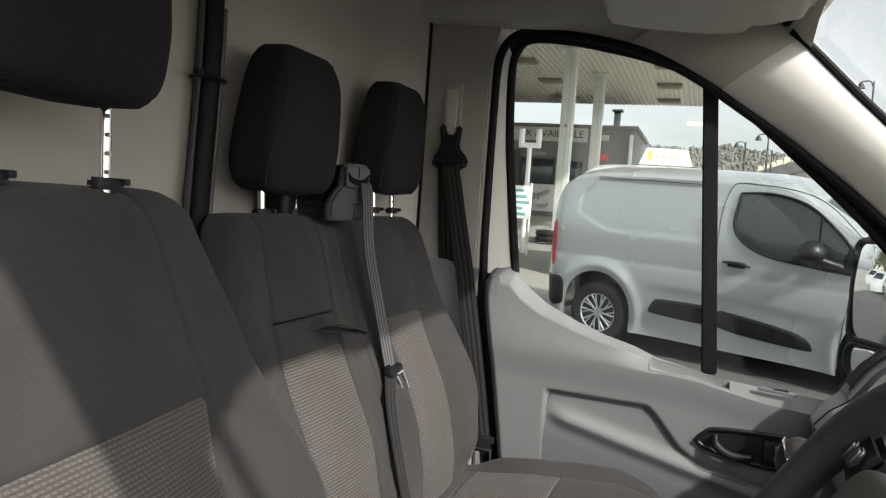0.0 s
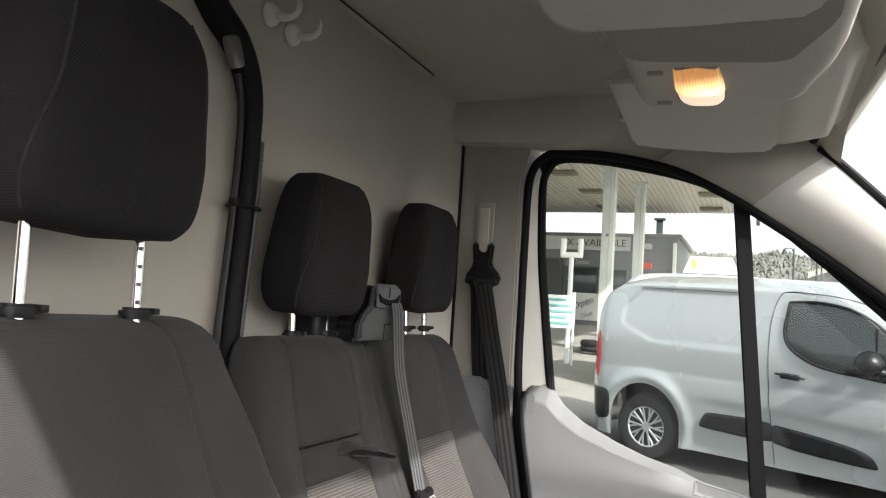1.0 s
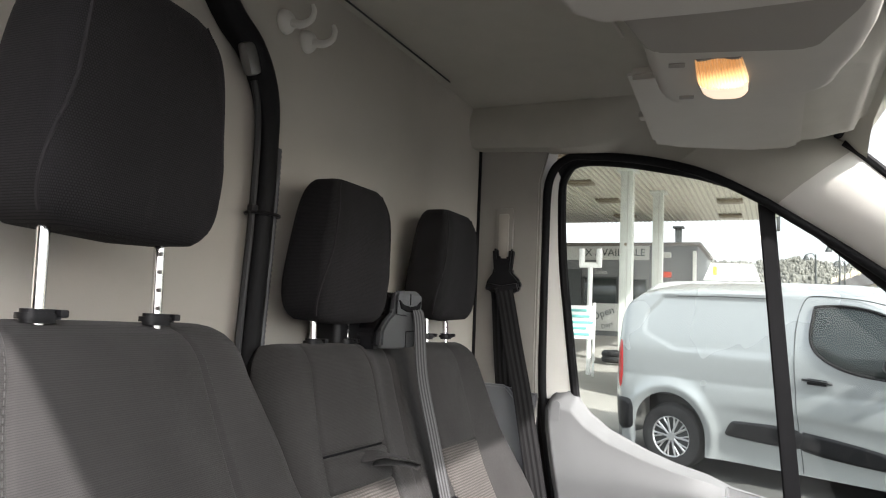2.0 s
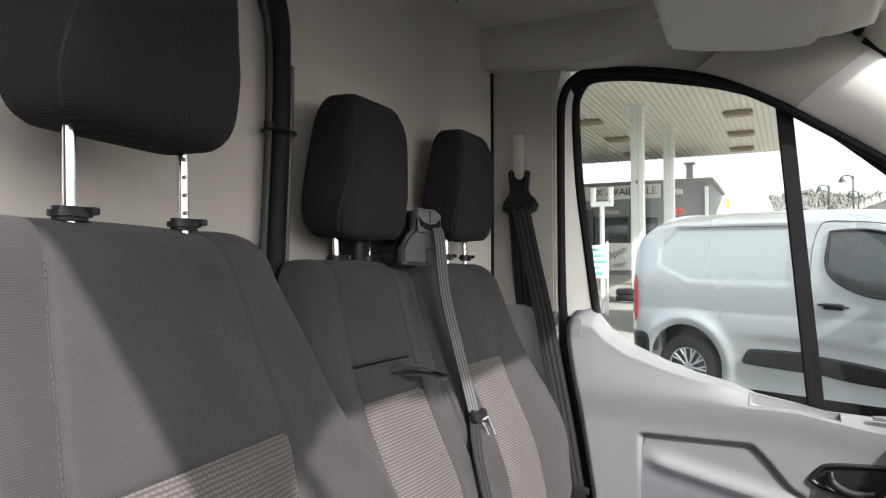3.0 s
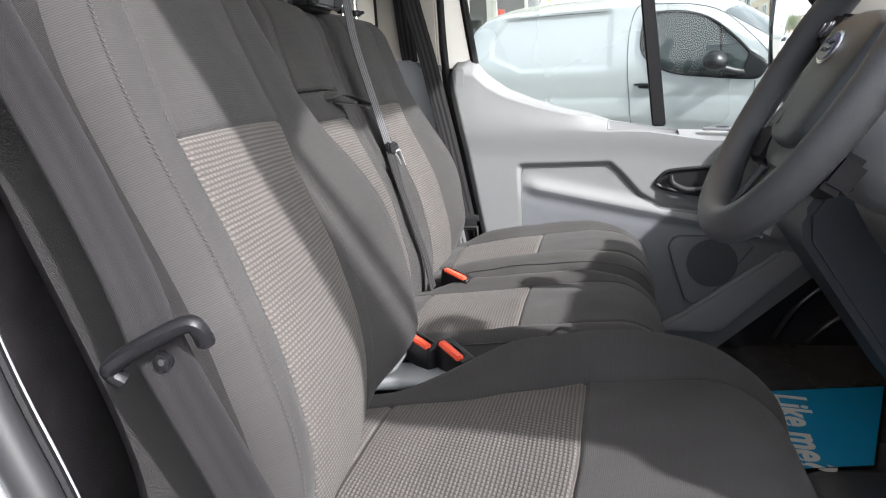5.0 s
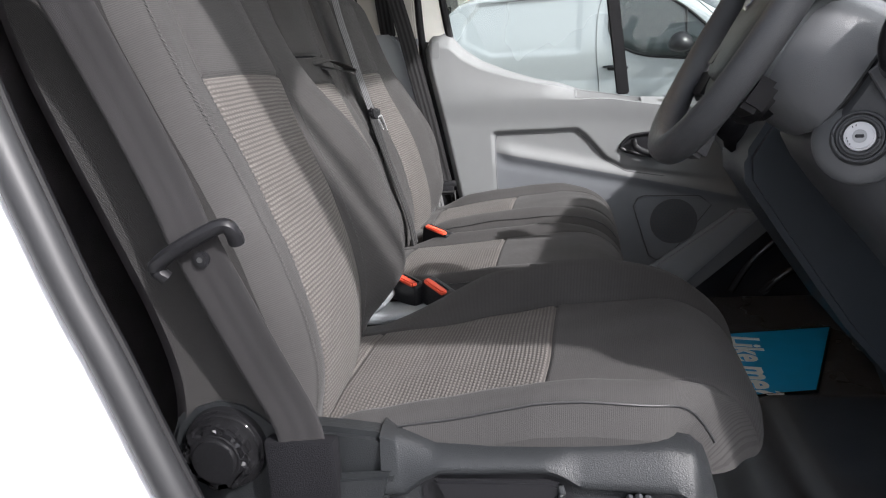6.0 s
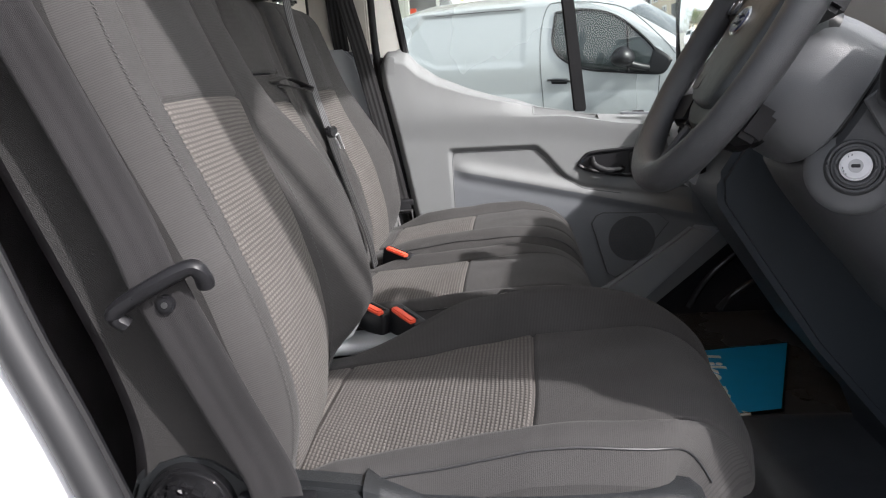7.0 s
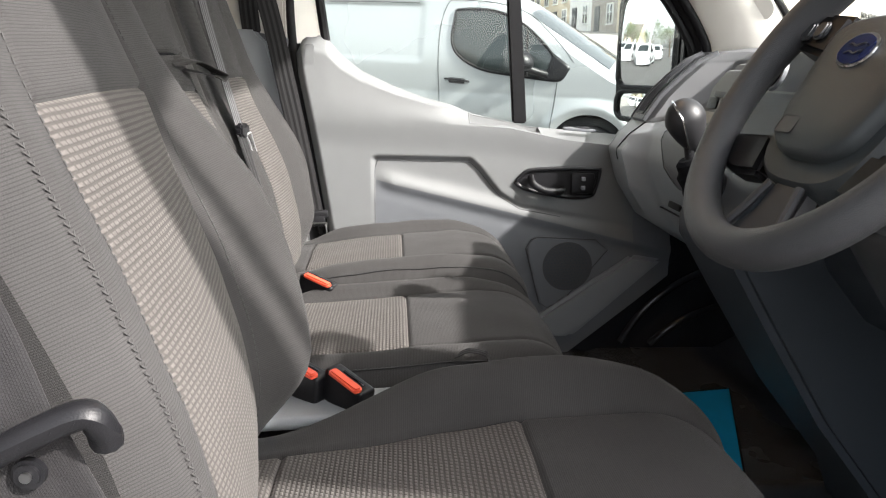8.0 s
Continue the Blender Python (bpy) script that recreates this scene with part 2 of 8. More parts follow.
# ---------------------------------------------------------------- builders
def mesh(name, verts, faces, material, parent=None, label="", smooth=True, uvs=None):
    me = bpy.data.meshes.new(name)
    me.from_pydata([tuple(v) for v in verts], [], faces)
    me.materials.append(material)
    if uvs is not None:
        layer = me.uv_layers.new(name="UVMap")
        for loop in me.loops:
            layer.data[loop.index].uv = uvs[loop.vertex_index]
    if smooth:
        me.polygons.foreach_set("use_smooth", [True] * len(me.polygons))
    me.update()
    ob = new(name, me)
    if parent is not None:
        ob.parent = parent
    if label:
        tagged(ob, label)
    return ob


def part(name, bm, material, parent=None, label="", smooth=None):
    bmesh.ops.recalc_face_normals(bm, faces=bm.faces)
    me = bpy.data.meshes.new(name)
    bm.to_mesh(me)
    bm.free()
    me.materials.append(material)
    if smooth is None:
        me.set_sharp_from_angle(angle=radians(38))
        me.polygons.foreach_set("use_smooth", [True] * len(me.polygons))
    elif smooth:
        me.polygons.foreach_set("use_smooth", [True] * len(me.polygons))
    ob = new(name, me)
    if parent is not None:
        ob.parent = parent
    if label:
        tagged(ob, label)
    return ob


def empty(name, at, label, category, group=""):
    e = new(name)
    e.location = at
    e.empty_display_size = 0.05
    tagged(e, label, category, group)
    return e


def placed(ob):
    """Where an object stands in the world, by its chain of parents."""
    m = ob.matrix_basis.copy()
    if ob.parent is not None:
        m = placed(ob.parent) @ ob.matrix_parent_inverse @ m
    return m


def under(parent, *obs):
    """Hang parts, built in world places, under their thing."""
    inv = placed(parent).inverted()
    for o in obs:
        o.parent = parent
        o.matrix_parent_inverse = inv


def bm_box(size, at=(0, 0, 0), bevel=0.0, seg=2, turn=None):
    bm = bmesh.new()
    bmesh.ops.create_cube(bm, size=1.0)
    bmesh.ops.scale(bm, vec=size, verts=bm.verts)
    if bevel:
        bmesh.ops.bevel(bm, geom=bm.edges[:], offset=min(bevel, min(size) * 0.48), segments=seg, profile=0.6, affect="EDGES")
    m = Matrix.Translation(at)
    if turn is not None:
        m = m @ turn.to_4x4()
    bmesh.ops.transform(bm, matrix=m, verts=bm.verts)
    return bm


def rot(rx=0, ry=0, rz=0):
    return Euler([radians(a) for a in (rx, ry, rz)]).to_matrix()


def bm_rod(a, b, r, r2=None, seg=16, bevel=0.0):
    a, b = Vector(a), Vector(b)
    d = b - a
    bm = bmesh.new()
    bmesh.ops.create_cone(bm, cap_ends=True, segments=seg, radius1=r, radius2=r if r2 is None else r2, depth=d.length)
    if bevel:
        bmesh.ops.bevel(bm, geom=[e for e in bm.edges if len(e.link_faces) == 2 and any(len(f.verts) > 4 for f in e.link_faces)], offset=bevel, segments=2, affect="EDGES")
    bmesh.ops.transform(bm, matrix=Matrix.Translation((a + b) / 2) @ d.to_track_quat("Z", "Y").to_matrix().to_4x4(), verts=bm.verts)
    return bm


def join(*bms):
    out = bmesh.new()
    for b in bms:
        me = bpy.data.meshes.new("tmp")
        b.to_mesh(me)
        b.free()
        out.from_mesh(me)
        bpy.data.meshes.remove(me)
    return out


def spline(pts, n):
    """Catmull-Rom through pts, n steps a span."""
    p = [Vector(q) for q in pts]
    p = [2 * p[0] - p[1]] + p + [2 * p[-1] - p[-2]]
    out = []
    for i in range(1, len(p) - 2):
        for k in range(n):
            t = k / n
            out.append(0.5 * ((2 * p[i]) + (p[i + 1] - p[i - 1]) * t + (2 * p[i - 1] - 5 * p[i] + 4 * p[i + 1] - p[i + 2]) * t * t
                              + (3 * p[i] - p[i - 1] - 3 * p[i + 1] + p[i + 2]) * t ** 3))
    out.append(p[-2])
    return out


def bm_tube(pts, r, seg=10, closed=False, flat=1.0):
    """A tube along pts; flat squeezes it across its binormal."""
    bm = bmesh.new()
    rings = []
    n = len(pts)
    up = Vector((0.13, 0.21, 0.97))
    for i, p in enumerate(pts):
        a = pts[(i - 1) % n] if closed or i > 0 else pts[i]
        b = pts[(i + 1) % n] if closed or i < n - 1 else pts[i]
        t = (Vector(b) - Vector(a)).normalized()
        s = t.cross(up)
        if s.length < 0.05:
            s = t.cross(Vector((1, 0, 0)))
        s.normalize()
        u = s.cross(t)
        rad = r[i] if isinstance(r, (list, tuple)) else r
        rings.append([bm.verts.new(Vector(p) + rad * (math.cos(w) * s + flat * math.sin(w) * u)) for w in (2 * math.pi * k / seg for k in range(seg))])
    for i in range(n if closed else n - 1):
        a, b = rings[i], rings[(i + 1) % n]
        for k in range(seg):
            bm.faces.new((a[k], a[(k + 1) % seg], b[(k + 1) % seg], b[k]))
    if not closed:
        bm.faces.new(rings[0][::-1])
        bm.faces.new(rings[-1])
    return bm


def ribbon(name, pts, across, width, material, parent=None, label="", thick=0.0016, n=8, ridge=3, curl=None):
    """A strap along pts, laid flat along the vectors in across, with woven ribs down its length."""
    path = spline(pts, n)
    ax = spline(across, n) if isinstance(across[0], (tuple, list, Vector)) else [Vector(across)] * len(path)
    verts, faces, uvs = [], [], []
    m = 13
    length = 0
    for i, p in enumerate(path):
        if i:
            length += (p - path[i - 1]).length
        t = (path[min(i + 1, len(path) - 1)] - path[max(i - 1, 0)]).normalized()
        a = (ax[i] - t * ax[i].dot(t)).normalized()
        nrm = t.cross(a)
        for side in (1, -1):
            for k in range(m):
                s = k / (m - 1) * 2 - 1
                h = side * (thick / 2 + 0.0004 * math.cos(s * math.pi * ridge)) + (curl * (s * s - 0.4) if curl else 0)
                verts.append(p + a * s * width / 2 + nrm * h)
                uvs.append((length, s * width / 2))
    w = 2 * m
    for i in range(len(path) - 1):
        for k in range(m - 1):
            faces.append((i * w + k, i * w + k + 1, (i + 1) * w + k + 1, (i + 1) * w + k))
            faces.append((i * w + m + k + 1, i * w + m + k, (i + 1) * w + m + k, (i + 1) * w + m + k + 1))
        faces.append((i * w, (i + 1) * w, (i + 1) * w + m, i * w + m))
        faces.append((i * w + m - 1, i * w + w - 1, (i + 1) * w + w - 1, (i + 1) * w + m - 1))
    ob = mesh(name, verts, faces, material, None, label, True, uvs)
    if parent is not None:
        under(parent, ob)
    return ob


def smooth(a, b, x):
    t = min(1.0, max(0.0, (x - a) / (b - a)))
    return t * t * (3 - 2 * t)


def ip(x, xs, ys):
    return float(np.interp(x, xs, ys))


def bm_plate(outline, thick, axis="y", at=0.0, bevel=0.0):
    """A plate cut to an outline in the two other axes, thick along axis from at."""
    bm = bmesh.new()
    put = {"y": lambda p: (p[0], at, p[1]), "x": lambda p: (at, p[0], p[1]), "z": lambda p: (p[0], p[1], at)}[axis]
    f = bm.faces.new([bm.verts.new(put(p)) for p in outline])
    move = {"y": (0, thick, 0), "x": (thick, 0, 0), "z": (0, 0, thick)}[axis]
    r = bmesh.ops.extrude_face_region(bm, geom=[f])
    bmesh.ops.translate(bm, vec=move, verts=[v for v in r["geom"] if isinstance(v, bmesh.types.BMVert)])
    bmesh.ops.recalc_face_normals(bm, faces=bm.faces)
    if bevel:
        bmesh.ops.bevel(bm, geom=[e for e in bm.edges if e.calc_face_angle(0) > 0.6], offset=bevel, segments=2, affect="EDGES")
    return bm


def rounded(w, h, r, n=5, cx=0.0, cy=0.0):
    out = []
    for qx, qy, a0 in ((1, 1, 0), (-1, 1, 90), (-1, -1, 180), (1, -1, 270)):
        for k in range(n + 1):
            a = radians(a0 + 90 * k / n)
            out.append((cx + qx * (w / 2 - r) + r * math.cos(a), cy + qy * (h / 2 - r) + r * math.sin(a)))
    return out


# ---------------------------------------------------------------- the cab: floor, walls, roof
def sheet(name, fn, us, vs, material, parent=None, label="", thick=None):
    """A surface fn(u, v) over the given lines; thick (a vector) closes it into a slab."""
    nu, nv = len(us), len(vs)
    top = [Vector(fn(u, v)) for v in vs for u in us]
    verts, faces = list(top), []
    for j in range(nv - 1):
        for i in range(nu - 1):
            faces.append((j * nu + i, j * nu + i + 1, (j + 1) * nu + i + 1, (j + 1) * nu + i))
    if thick is not None:
        n = len(top)
        t = Vector(thick)
        verts += [p + t for p in top]
        faces += [tuple(n + k for k in f[::-1]) for f in faces]
        rim = [i for i in range(nu)] + [j * nu + nu - 1 for j in range(1, nv)] + [(nv - 1) * nu + i for i in range(nu - 2, -1, -1)] + [j * nu for j in range(nv - 2, 0, -1)]
        for a, b in zip(rim, rim[1:] + rim[:1]):
            faces.append((b, a, n + a, n + b))
    uvs = [(u, v) for v in vs for u in us] * (2 if thick is not None else 1)
    ob = mesh(name, verts, faces, material, None, label, True, uvs)
    me = ob.data
    me.set_sharp_from_angle(angle=radians(50))
    if parent is not None:
        under(parent, ob)
    return ob


def steps(a, b, n):
    return [a + (b - a) * i / n for i in range(n + 1)]


def structure(ob, label):
    return tagged(ob, label, kind="structure")


def floor_z(x, y):
    hump = 0.05 * smooth(0.86, 0.98, x) * smooth(0.10, 0.02, abs(y + 0.02) - 0.05)
    toe = 0.55 * max(0.0, x - 0.98)
    step = 0.032 * smooth(0.145, 0.065, y) * smooth(0.46, 0.54, x)
    return hump + toe + step - 0.012 * smooth(0.03, 0.0, abs(x - 0.60))


structure(sheet("floor", lambda u, v: (u, v, floor_z(u, v)), steps(-0.46, 1.30, 110), steps(-0.84, 0.86, 130), M["floor"], thick=(0, 0, -0.05)),
          "black moulded rubber cab floor mat")


def bulk_x(y, z):
    x = -0.475 + 0.075 * smooth(0.66, 0.86, y)
    for zz in (1.19, 0.70):
        x -= 0.005 * math.exp(-((z - zz) / 0.008) ** 2) * (1 if y > -0.02 else 0.4)
    r = math.hypot(y + 0.12, z - 1.30)
    x -= 0.004 * math.exp(-((r - 0.30) / 0.010) ** 2) * smooth(1.34, 1.15, z)
    x += 0.010 * smooth(0.02, -0.02, y + 0.02)
    return x


structure(sheet("wall_rear", lambda u, v: (bulk_x(u, v), u, v), steps(-0.86, 0.86, 110), steps(-0.02, 1.68, 110), M["bulkhead"], thick=(-0.03, 0, 0)),
          "cream painted steel bulkhead behind the seats")


# felt panel added to fill the dark gap where the seat's side falls short
felt = bm_plate(rounded(0.62, 0.95, 0.04, 5, -0.53, 0.455), 0.016, "x", -0.467, 0.004)
tagged(part("felt_filler", felt, M["felt"], None), "grey felt panel added to fill the dark gap behind the driver's seat", "lining")


def roof_z(x, y):
    return 1.675 - 0.10 * smooth(0.10, 0.52, x) - 0.06 * smooth(0.60, 0.84, abs(y)) ** 2 - 0.10 * smooth(0.44, 0.56, x)


structure(sheet("ceiling", lambda u, v: (u, v, roof_z(u, v)), steps(-0.47, 0.54, 50), steps(-0.84, 0.84, 60), M["liner"], thick=(0, 0, 0.04)),
          "grey-beige cloth headliner")


structure(part("trim", bm_tube([Vector((-0.440, -0.82, 1.664)), Vector((-0.440, 0.2, 1.668)), Vector((-0.442, 0.800, 1.668)), Vector((-0.440, 0.832, 1.650)), Vector((-0.438, 0.846, 1.53))], 0.0022, 6), M["seal"], None), "dark joint between headliner and bulkhead")


# the trim over the side doors, from the headliner down to the door seal
def header_rail(side):
    def fn(u, v):
        lo = ip(u, [-0.46, -0.27, -0.09, 0.0, 0.087, 0.171, 0.251, 0.328, 0.40, 0.55], [1.525, 1.503, 1.492, 1.481, 1.464, 1.438, 1.400, 1.356, 1.306, 1.20])
        hi = min(roof_z(u, 0.80), 1.66)
        k = v
        y0 = 0.80 + 0.085 * math.sin(k * math.pi / 2) + 0.012 * math.sin(k * math.pi)
        z0 = hi + (lo - hi) * (1 - math.cos(k * math.pi / 2)) ** 0.9
        drop = 1.512 - 0.05 * (u + 0.42)
        j = min(1.0, k / 0.62)
        y1 = 0.805 - 0.012 * math.sin(j * math.pi) if k < 0.62 else 0.805 + 0.085 * ((k - 0.62) / 0.38)
        z1 = hi + (drop - hi) * j if k < 0.62 else drop - 0.004 * math.sin((k - 0.62) / 0.38 * math.pi)
        b = smooth(0.10, -0.12, u)
        return (u, side * (y0 + (y1 - y0) * b), z0 + (z1 - z0) * b)
    return fn


for name, side in (("trim", 1), ("trim", -1)):
    structure(sheet(name, header_rail(side), steps(-0.445, 0.55, 40), steps(0, 1, 24), M["liner"], thick=(0, side * 0.05, 0.02)),
              "moulded headliner edge over the cab door")

# A-pillars with their windscreen edge
DOOR_EDGE = [(0.12, 1.458), (0.20, 1.424), (0.28, 1.382), (0.366, 1.330), (0.556, 1.200), (0.741, 1.045), (0.86, 0.90), (0.90, 0.80)]
GLASS_EDGE = [(0.36, 1.600), (0.41, 1.555), (0.455, 1.505), (0.530, 1.445), (0.66, 1.315), (0.86, 1.125), (1.02, 0.965), (1.10, 0.84)]


def a_pillar(side):
    slim = 0.4 if side < 0 else 1.0
    a = spline([(x, 0.885, z) for x, z in DOOR_EDGE], 8)
    b = spline([(x, (0.815 if side > 0 else 0.862) - 0.03 * max(0, i - 2) / 5, z) for i, (x, z) in enumerate(GLASS_EDGE)], 8)
    if side < 0:
        b = [q.lerp(p, 0.22) for p, q in zip(a, b)]
    prof = [(0.0, 0.0), (0.10, -0.020), (0.35, -0.040), (0.65, -0.036), (0.90, -0.014), (1.0, 0.004)]
    verts, faces, upper = [], [], []
    for i, (p, q) in enumerate(zip(a, b)):
        for k, d in prof:
            v = p.lerp(q, k) + Vector((0, slim * d * (0.2 + 0.7 * smooth(0, 22, i)), 0))
            verts.append(Vector((v.x, side * v.y, v.z)))
        for k in (1.0, 0.0):
            v = p.lerp(q, k) + Vector((0.01, 0.075, 0.02))
            verts.append(Vector((v.x, side * v.y, v.z)))
    m = len(prof) + 2
    for i in range(len(a) - 1):
        for k in range(m):
            f = (i * m + k, i * m + (k + 1) % m, (i + 1) * m + (k + 1) % m, (i + 1) * m + k)
            # the pillar's top takes the darker headliner colour to paint its shade
            (upper if a[i].x < 0.345 else faces).append(f if side < 0 else f[::-1])
    for fs, m_, text in ((faces, M["pillar"], "pale plastic windscreen pillar trim"), (upper, M["liner"], "upper corner of the windscreen pillar, coloured darker for its shade")):
        ob = mesh("trim", verts, fs, m_)
        ob.data.set_sharp_from_angle(angle=radians(45))
        structure(ob, text)


a_pillar(1)
a_pillar(-1)


# the windscreen: a pane in a black band between the pillars
def screen(u, v):
    x = ip(v, [0, 1], [0.49, 1.12])
    z = ip(v, [0, 1], [1.50, 0.84])
    bow = 0.10 * (1 - u * u)
    return (x + bow * 0.7, u * (0.835 if u > 0 else 0.865), z + bow * 0.6)


windscreen = structure(sheet("window_1", screen, steps(-1, 1, 24), steps(0, 1, 20), M["pane"]), "clear windscreen in a black bonded edge")
windscreen.visible_shadow = False
band = []
for s in (1, -1):
    band.append(bm_tube([Vector((x, s * ((0.812 if s > 0 else 0.850) - 0.03 * i / 40), z)) for i, (x, _, z) in enumerate(spline([(x, 0, z) for x, z in GLASS_EDGE], 8)[21:])], 0.010, 8))
band.append(bm_tube([Vector(screen(u, 0.0)) + Vector((-0.01, 0, -0.012)) for u in steps(-0.97, 0.97, 20)], 0.011, 8))
under(windscreen, part("window_frame", join(*band), M["rubber"], None, "black windscreen rubber"))
structure(sheet("trim", lambda u, v: (0.535 - 0.03 * v + 0.065 * (1 - (u / 0.84) ** 2), u, ip(v, [0, .5, 1], [1.478, 1.482, 1.50]) + 0.02 * v + 0.058 * (1 - (u / 0.84) ** 2) * (1 - v)),
                steps(-0.84, 0.84, 30), [0, .5, 1], M["liner"], thick=(0, 0, 0.03)), "headliner lip over the windscreen")

# B-pillar on the passenger side, with the belt's height slot
bp = bm_plate([(-0.415, 1.53), (-0.415, -0.02), (-0.20, -0.02), (-0.215, 0.40), (-0.226, 0.90), (-0.226, 1.42), (-0.20, 1.52)], 0.09, "y", 0.845, 0.005)
pil = structure(part("wall_left", bp, M["pillar_b"], None), "pale plastic pillar trim behind the passenger door")
under(pil, part("slot_frame", bm_box((0.052, 0.012, 0.20), (-0.323, 0.842, 1.245), 0.006), M["pillar_b"], None))
under(pil, part("slot", bm_box((0.030, 0.012, 0.17), (-0.323, 0.8375, 1.245), 0.006), M["bulkhead"], None))
lower = bm_plate([(-0.46, 0.875), (-0.46, -0.02), (-0.20, -0.02), (-0.205, 0.60), (-0.27, 0.84), (-0.30, 0.87)], 0.02, "y", 0.822, 0.006)
under(pil, part("lower_cover", lower, M["trim_dark"], None, "slate grey plastic lower pillar cover"))
under(pil, part("seam", bm_box((0.024, 0.03, 1.56), (-0.410, 0.85, 0.74), 0.004), M["rubber"], None))

# outer body of the van: roof skin, side skins with door openings, cargo shell, nose
roof = sheet("roof", lambda u, v: (u, v, 1.76 - 0.05 * (abs(v) / 1.0) ** 4 - 0.17 * smooth(0.0, 0.62, u)), steps(-0.48, 0.56, 20), steps(-0.99, 0.99, 20), M["white"], thick=(0, 0, 0.02))
structure(roof, "white painted van roof")
side_up = [(-0.48, 1.72), (-0.48, 1.53), (0.06, 1.53), (0.30, 1.46), (0.44, 1.39), (0.58, 1.30), (0.60, 1.42), (0.50, 1.56), (0.20, 1.70)]
for s in (1, -1):
    structure(part("wall_side", bm_plate(side_up, s * 0.03, "y", s * 0.945, 0.008), M["white"], None), "white painted body rail over the cab door")

# the rest of the van's own body: load space, nose, sills and wheels
body_v = structure(empty("wall_van_body", (-1.0, 0.0, -0.7), "white van body round the cab", ""), "white painted van body behind and in front of the cab")
body_v.pop("category", None)
cargo = [(0.97, -0.42), (0.985, 0.10), (0.98, 0.75), (0.95, 1.30), (0.91, 1.62), (0.84, 1.72), (0.70, 1.755), (0.0, 1.775)]
cargo = cargo + [(-y, z) for y, z in cargo[-2::-1]]
rings = []
bm = bmesh.new()
for x, k in ((-0.51, 1.0), (-1.6, 1.0), (-3.6, 1.0), (-3.95, 0.985), (-4.05, 0.955)):
    rings.append([bm.verts.new((x, y * k, -0.42 + (z + 0.42) * (1 - (1 - k) * 0.6))) for y, z in cargo])
for a_, b_ in zip(rings, rings[1:]):
    for i in range(len(cargo) - 1):
        bm.faces.new((a_[i], a_[i + 1], b_[i + 1], b_[i]))
bm.faces.new(rings[-1])
under(body_v, part("load_space", bm, M["white"], None))
bm = bmesh.new()
rings = []
for x, top, hw in ((1.14, 0.80, 0.945), (1.35, 0.745, 0.945), (1.55, 0.67, 0.93), (1.75, 0.55, 0.89), (1.87, 0.38, 0.83), (1.92, 0.05, 0.79), (1.93, -0.42, 0.79)):
    sec = [(hw, -0.43), (hw, top - 0.16), (hw - 0.05, top - 0.05), (hw - 0.22, top), (0.0, top + 0.02)]
    sec = sec + [(-y, z) for y, z in sec[-2::-1]]
    rings.append([bm.verts.new((x, y, max(z, -0.43))) for y, z in sec])
for a_, b_ in zip(rings, rings[1:]):
    for i in range(len(rings[0]) - 1):
        bm.faces.new((a_[i], a_[i + 1], b_[i + 1], b_[i]))
under(body_v, part("bonnet", bm, M["white"], None))
under(body_v, part("bumper", bm_box((0.16, 1.66, 0.30), (1.90, 0, -0.28), 0.05, 3), M["black_soft"], None, "black bumper"))
for s in (1, -1):
    under(body_v, part("wing_panel", bm_box((0.26, 0.03, 1.20), (1.02, s * 0.945, 0.18), 0.008), M["white"], None))
    under(body_v, part("sill", bm_box((1.70, 0.09, 0.36), (0.34, s * 0.915, -0.23), 0.02), M["white"], None))
under(body_v, part("underfloor", bm_box((5.6, 1.70, 0.34), (-1.10, 0, -0.24), 0.02), M["black"], None))
for x in (1.40, -2.55):
    for s in (1, -1):
        tyre = part("wheel", bm_rod((x, s * 0.98, -0.36), (x, s * 0.76, -0.36), 0.34, seg=40, bevel=0.03), M["rubber"], None, "black tyre")
        under(body_v, tyre)
        under(tyre, part("rim", bm_rod((x, s * 0.975, -0.36), (x, s * 0.988, -0.36), 0.20, 0.17, 28, 0.01), M["steel"], None))

# driver's doorway: pillar and sill with the rubber seal that stands at its rear edge
post = spline([(-0.33, -0.90, 1.53), (-0.335, -0.905, 1.20), (-0.305, -0.91, 0.85), (-0.245, -0.915, 0.62), (-0.205, -0.915, 0.50), (-0.168, -0.915, 0.385), (-0.135, -0.91, 0.28), (-0.07, -0.90, 0.10), (0.03, -0.89, -0.06)], 8)


def doorway(u, v):
    i = int(round(v))
    p = post[i]
    out = {0: (0.012, 0.060, 0.0), 1: (0.008, 0.020, 0.0), 2: (-0.015, -0.005, 0.0), 3: (-0.05, -0.035, 0.0), 4: (-0.16, -0.055, -0.02), 5: (-0.34, -0.06, -0.03)}[u]
    return (p.x + out[0], p.y + out[1], p.z + out[2])


structure(sheet("wall_right", doorway, [0, 1, 2, 3, 4, 5], list(range(len(post))), M["white"], thick=(-0.02, 0.02, 0)), "white painted rear edge of the open driver's doorway")
seal = bm_tube([p + Vector((0.020, 0.018, 0.004)) for p in post], 0.0165, 12)
structure(part("trim", seal, M["seal"], None), "grey rubber doorway seal")
seal = bm_tube([p + Vector((0.024, 0.040, 0.006)) for p in post], 0.005, 8)
structure(part("trim", seal, M["rubber"], None), "black inner edge of the doorway seal")
zz_p, xx_p = [p.z for p in post][::-1], [p.x for p in post][::-1]
lining = sheet("wall_right", lambda u, v: (-0.47 + (ip(v, zz_p, xx_p) + 0.475) * u, -0.842 - 0.03 * u, v), steps(0, 1, 12), steps(-0.02, 1.04, 30), M["carpet"], thick=(0, -0.02, 0))
structure(lining, "black felt lining of the driver's side pillar")
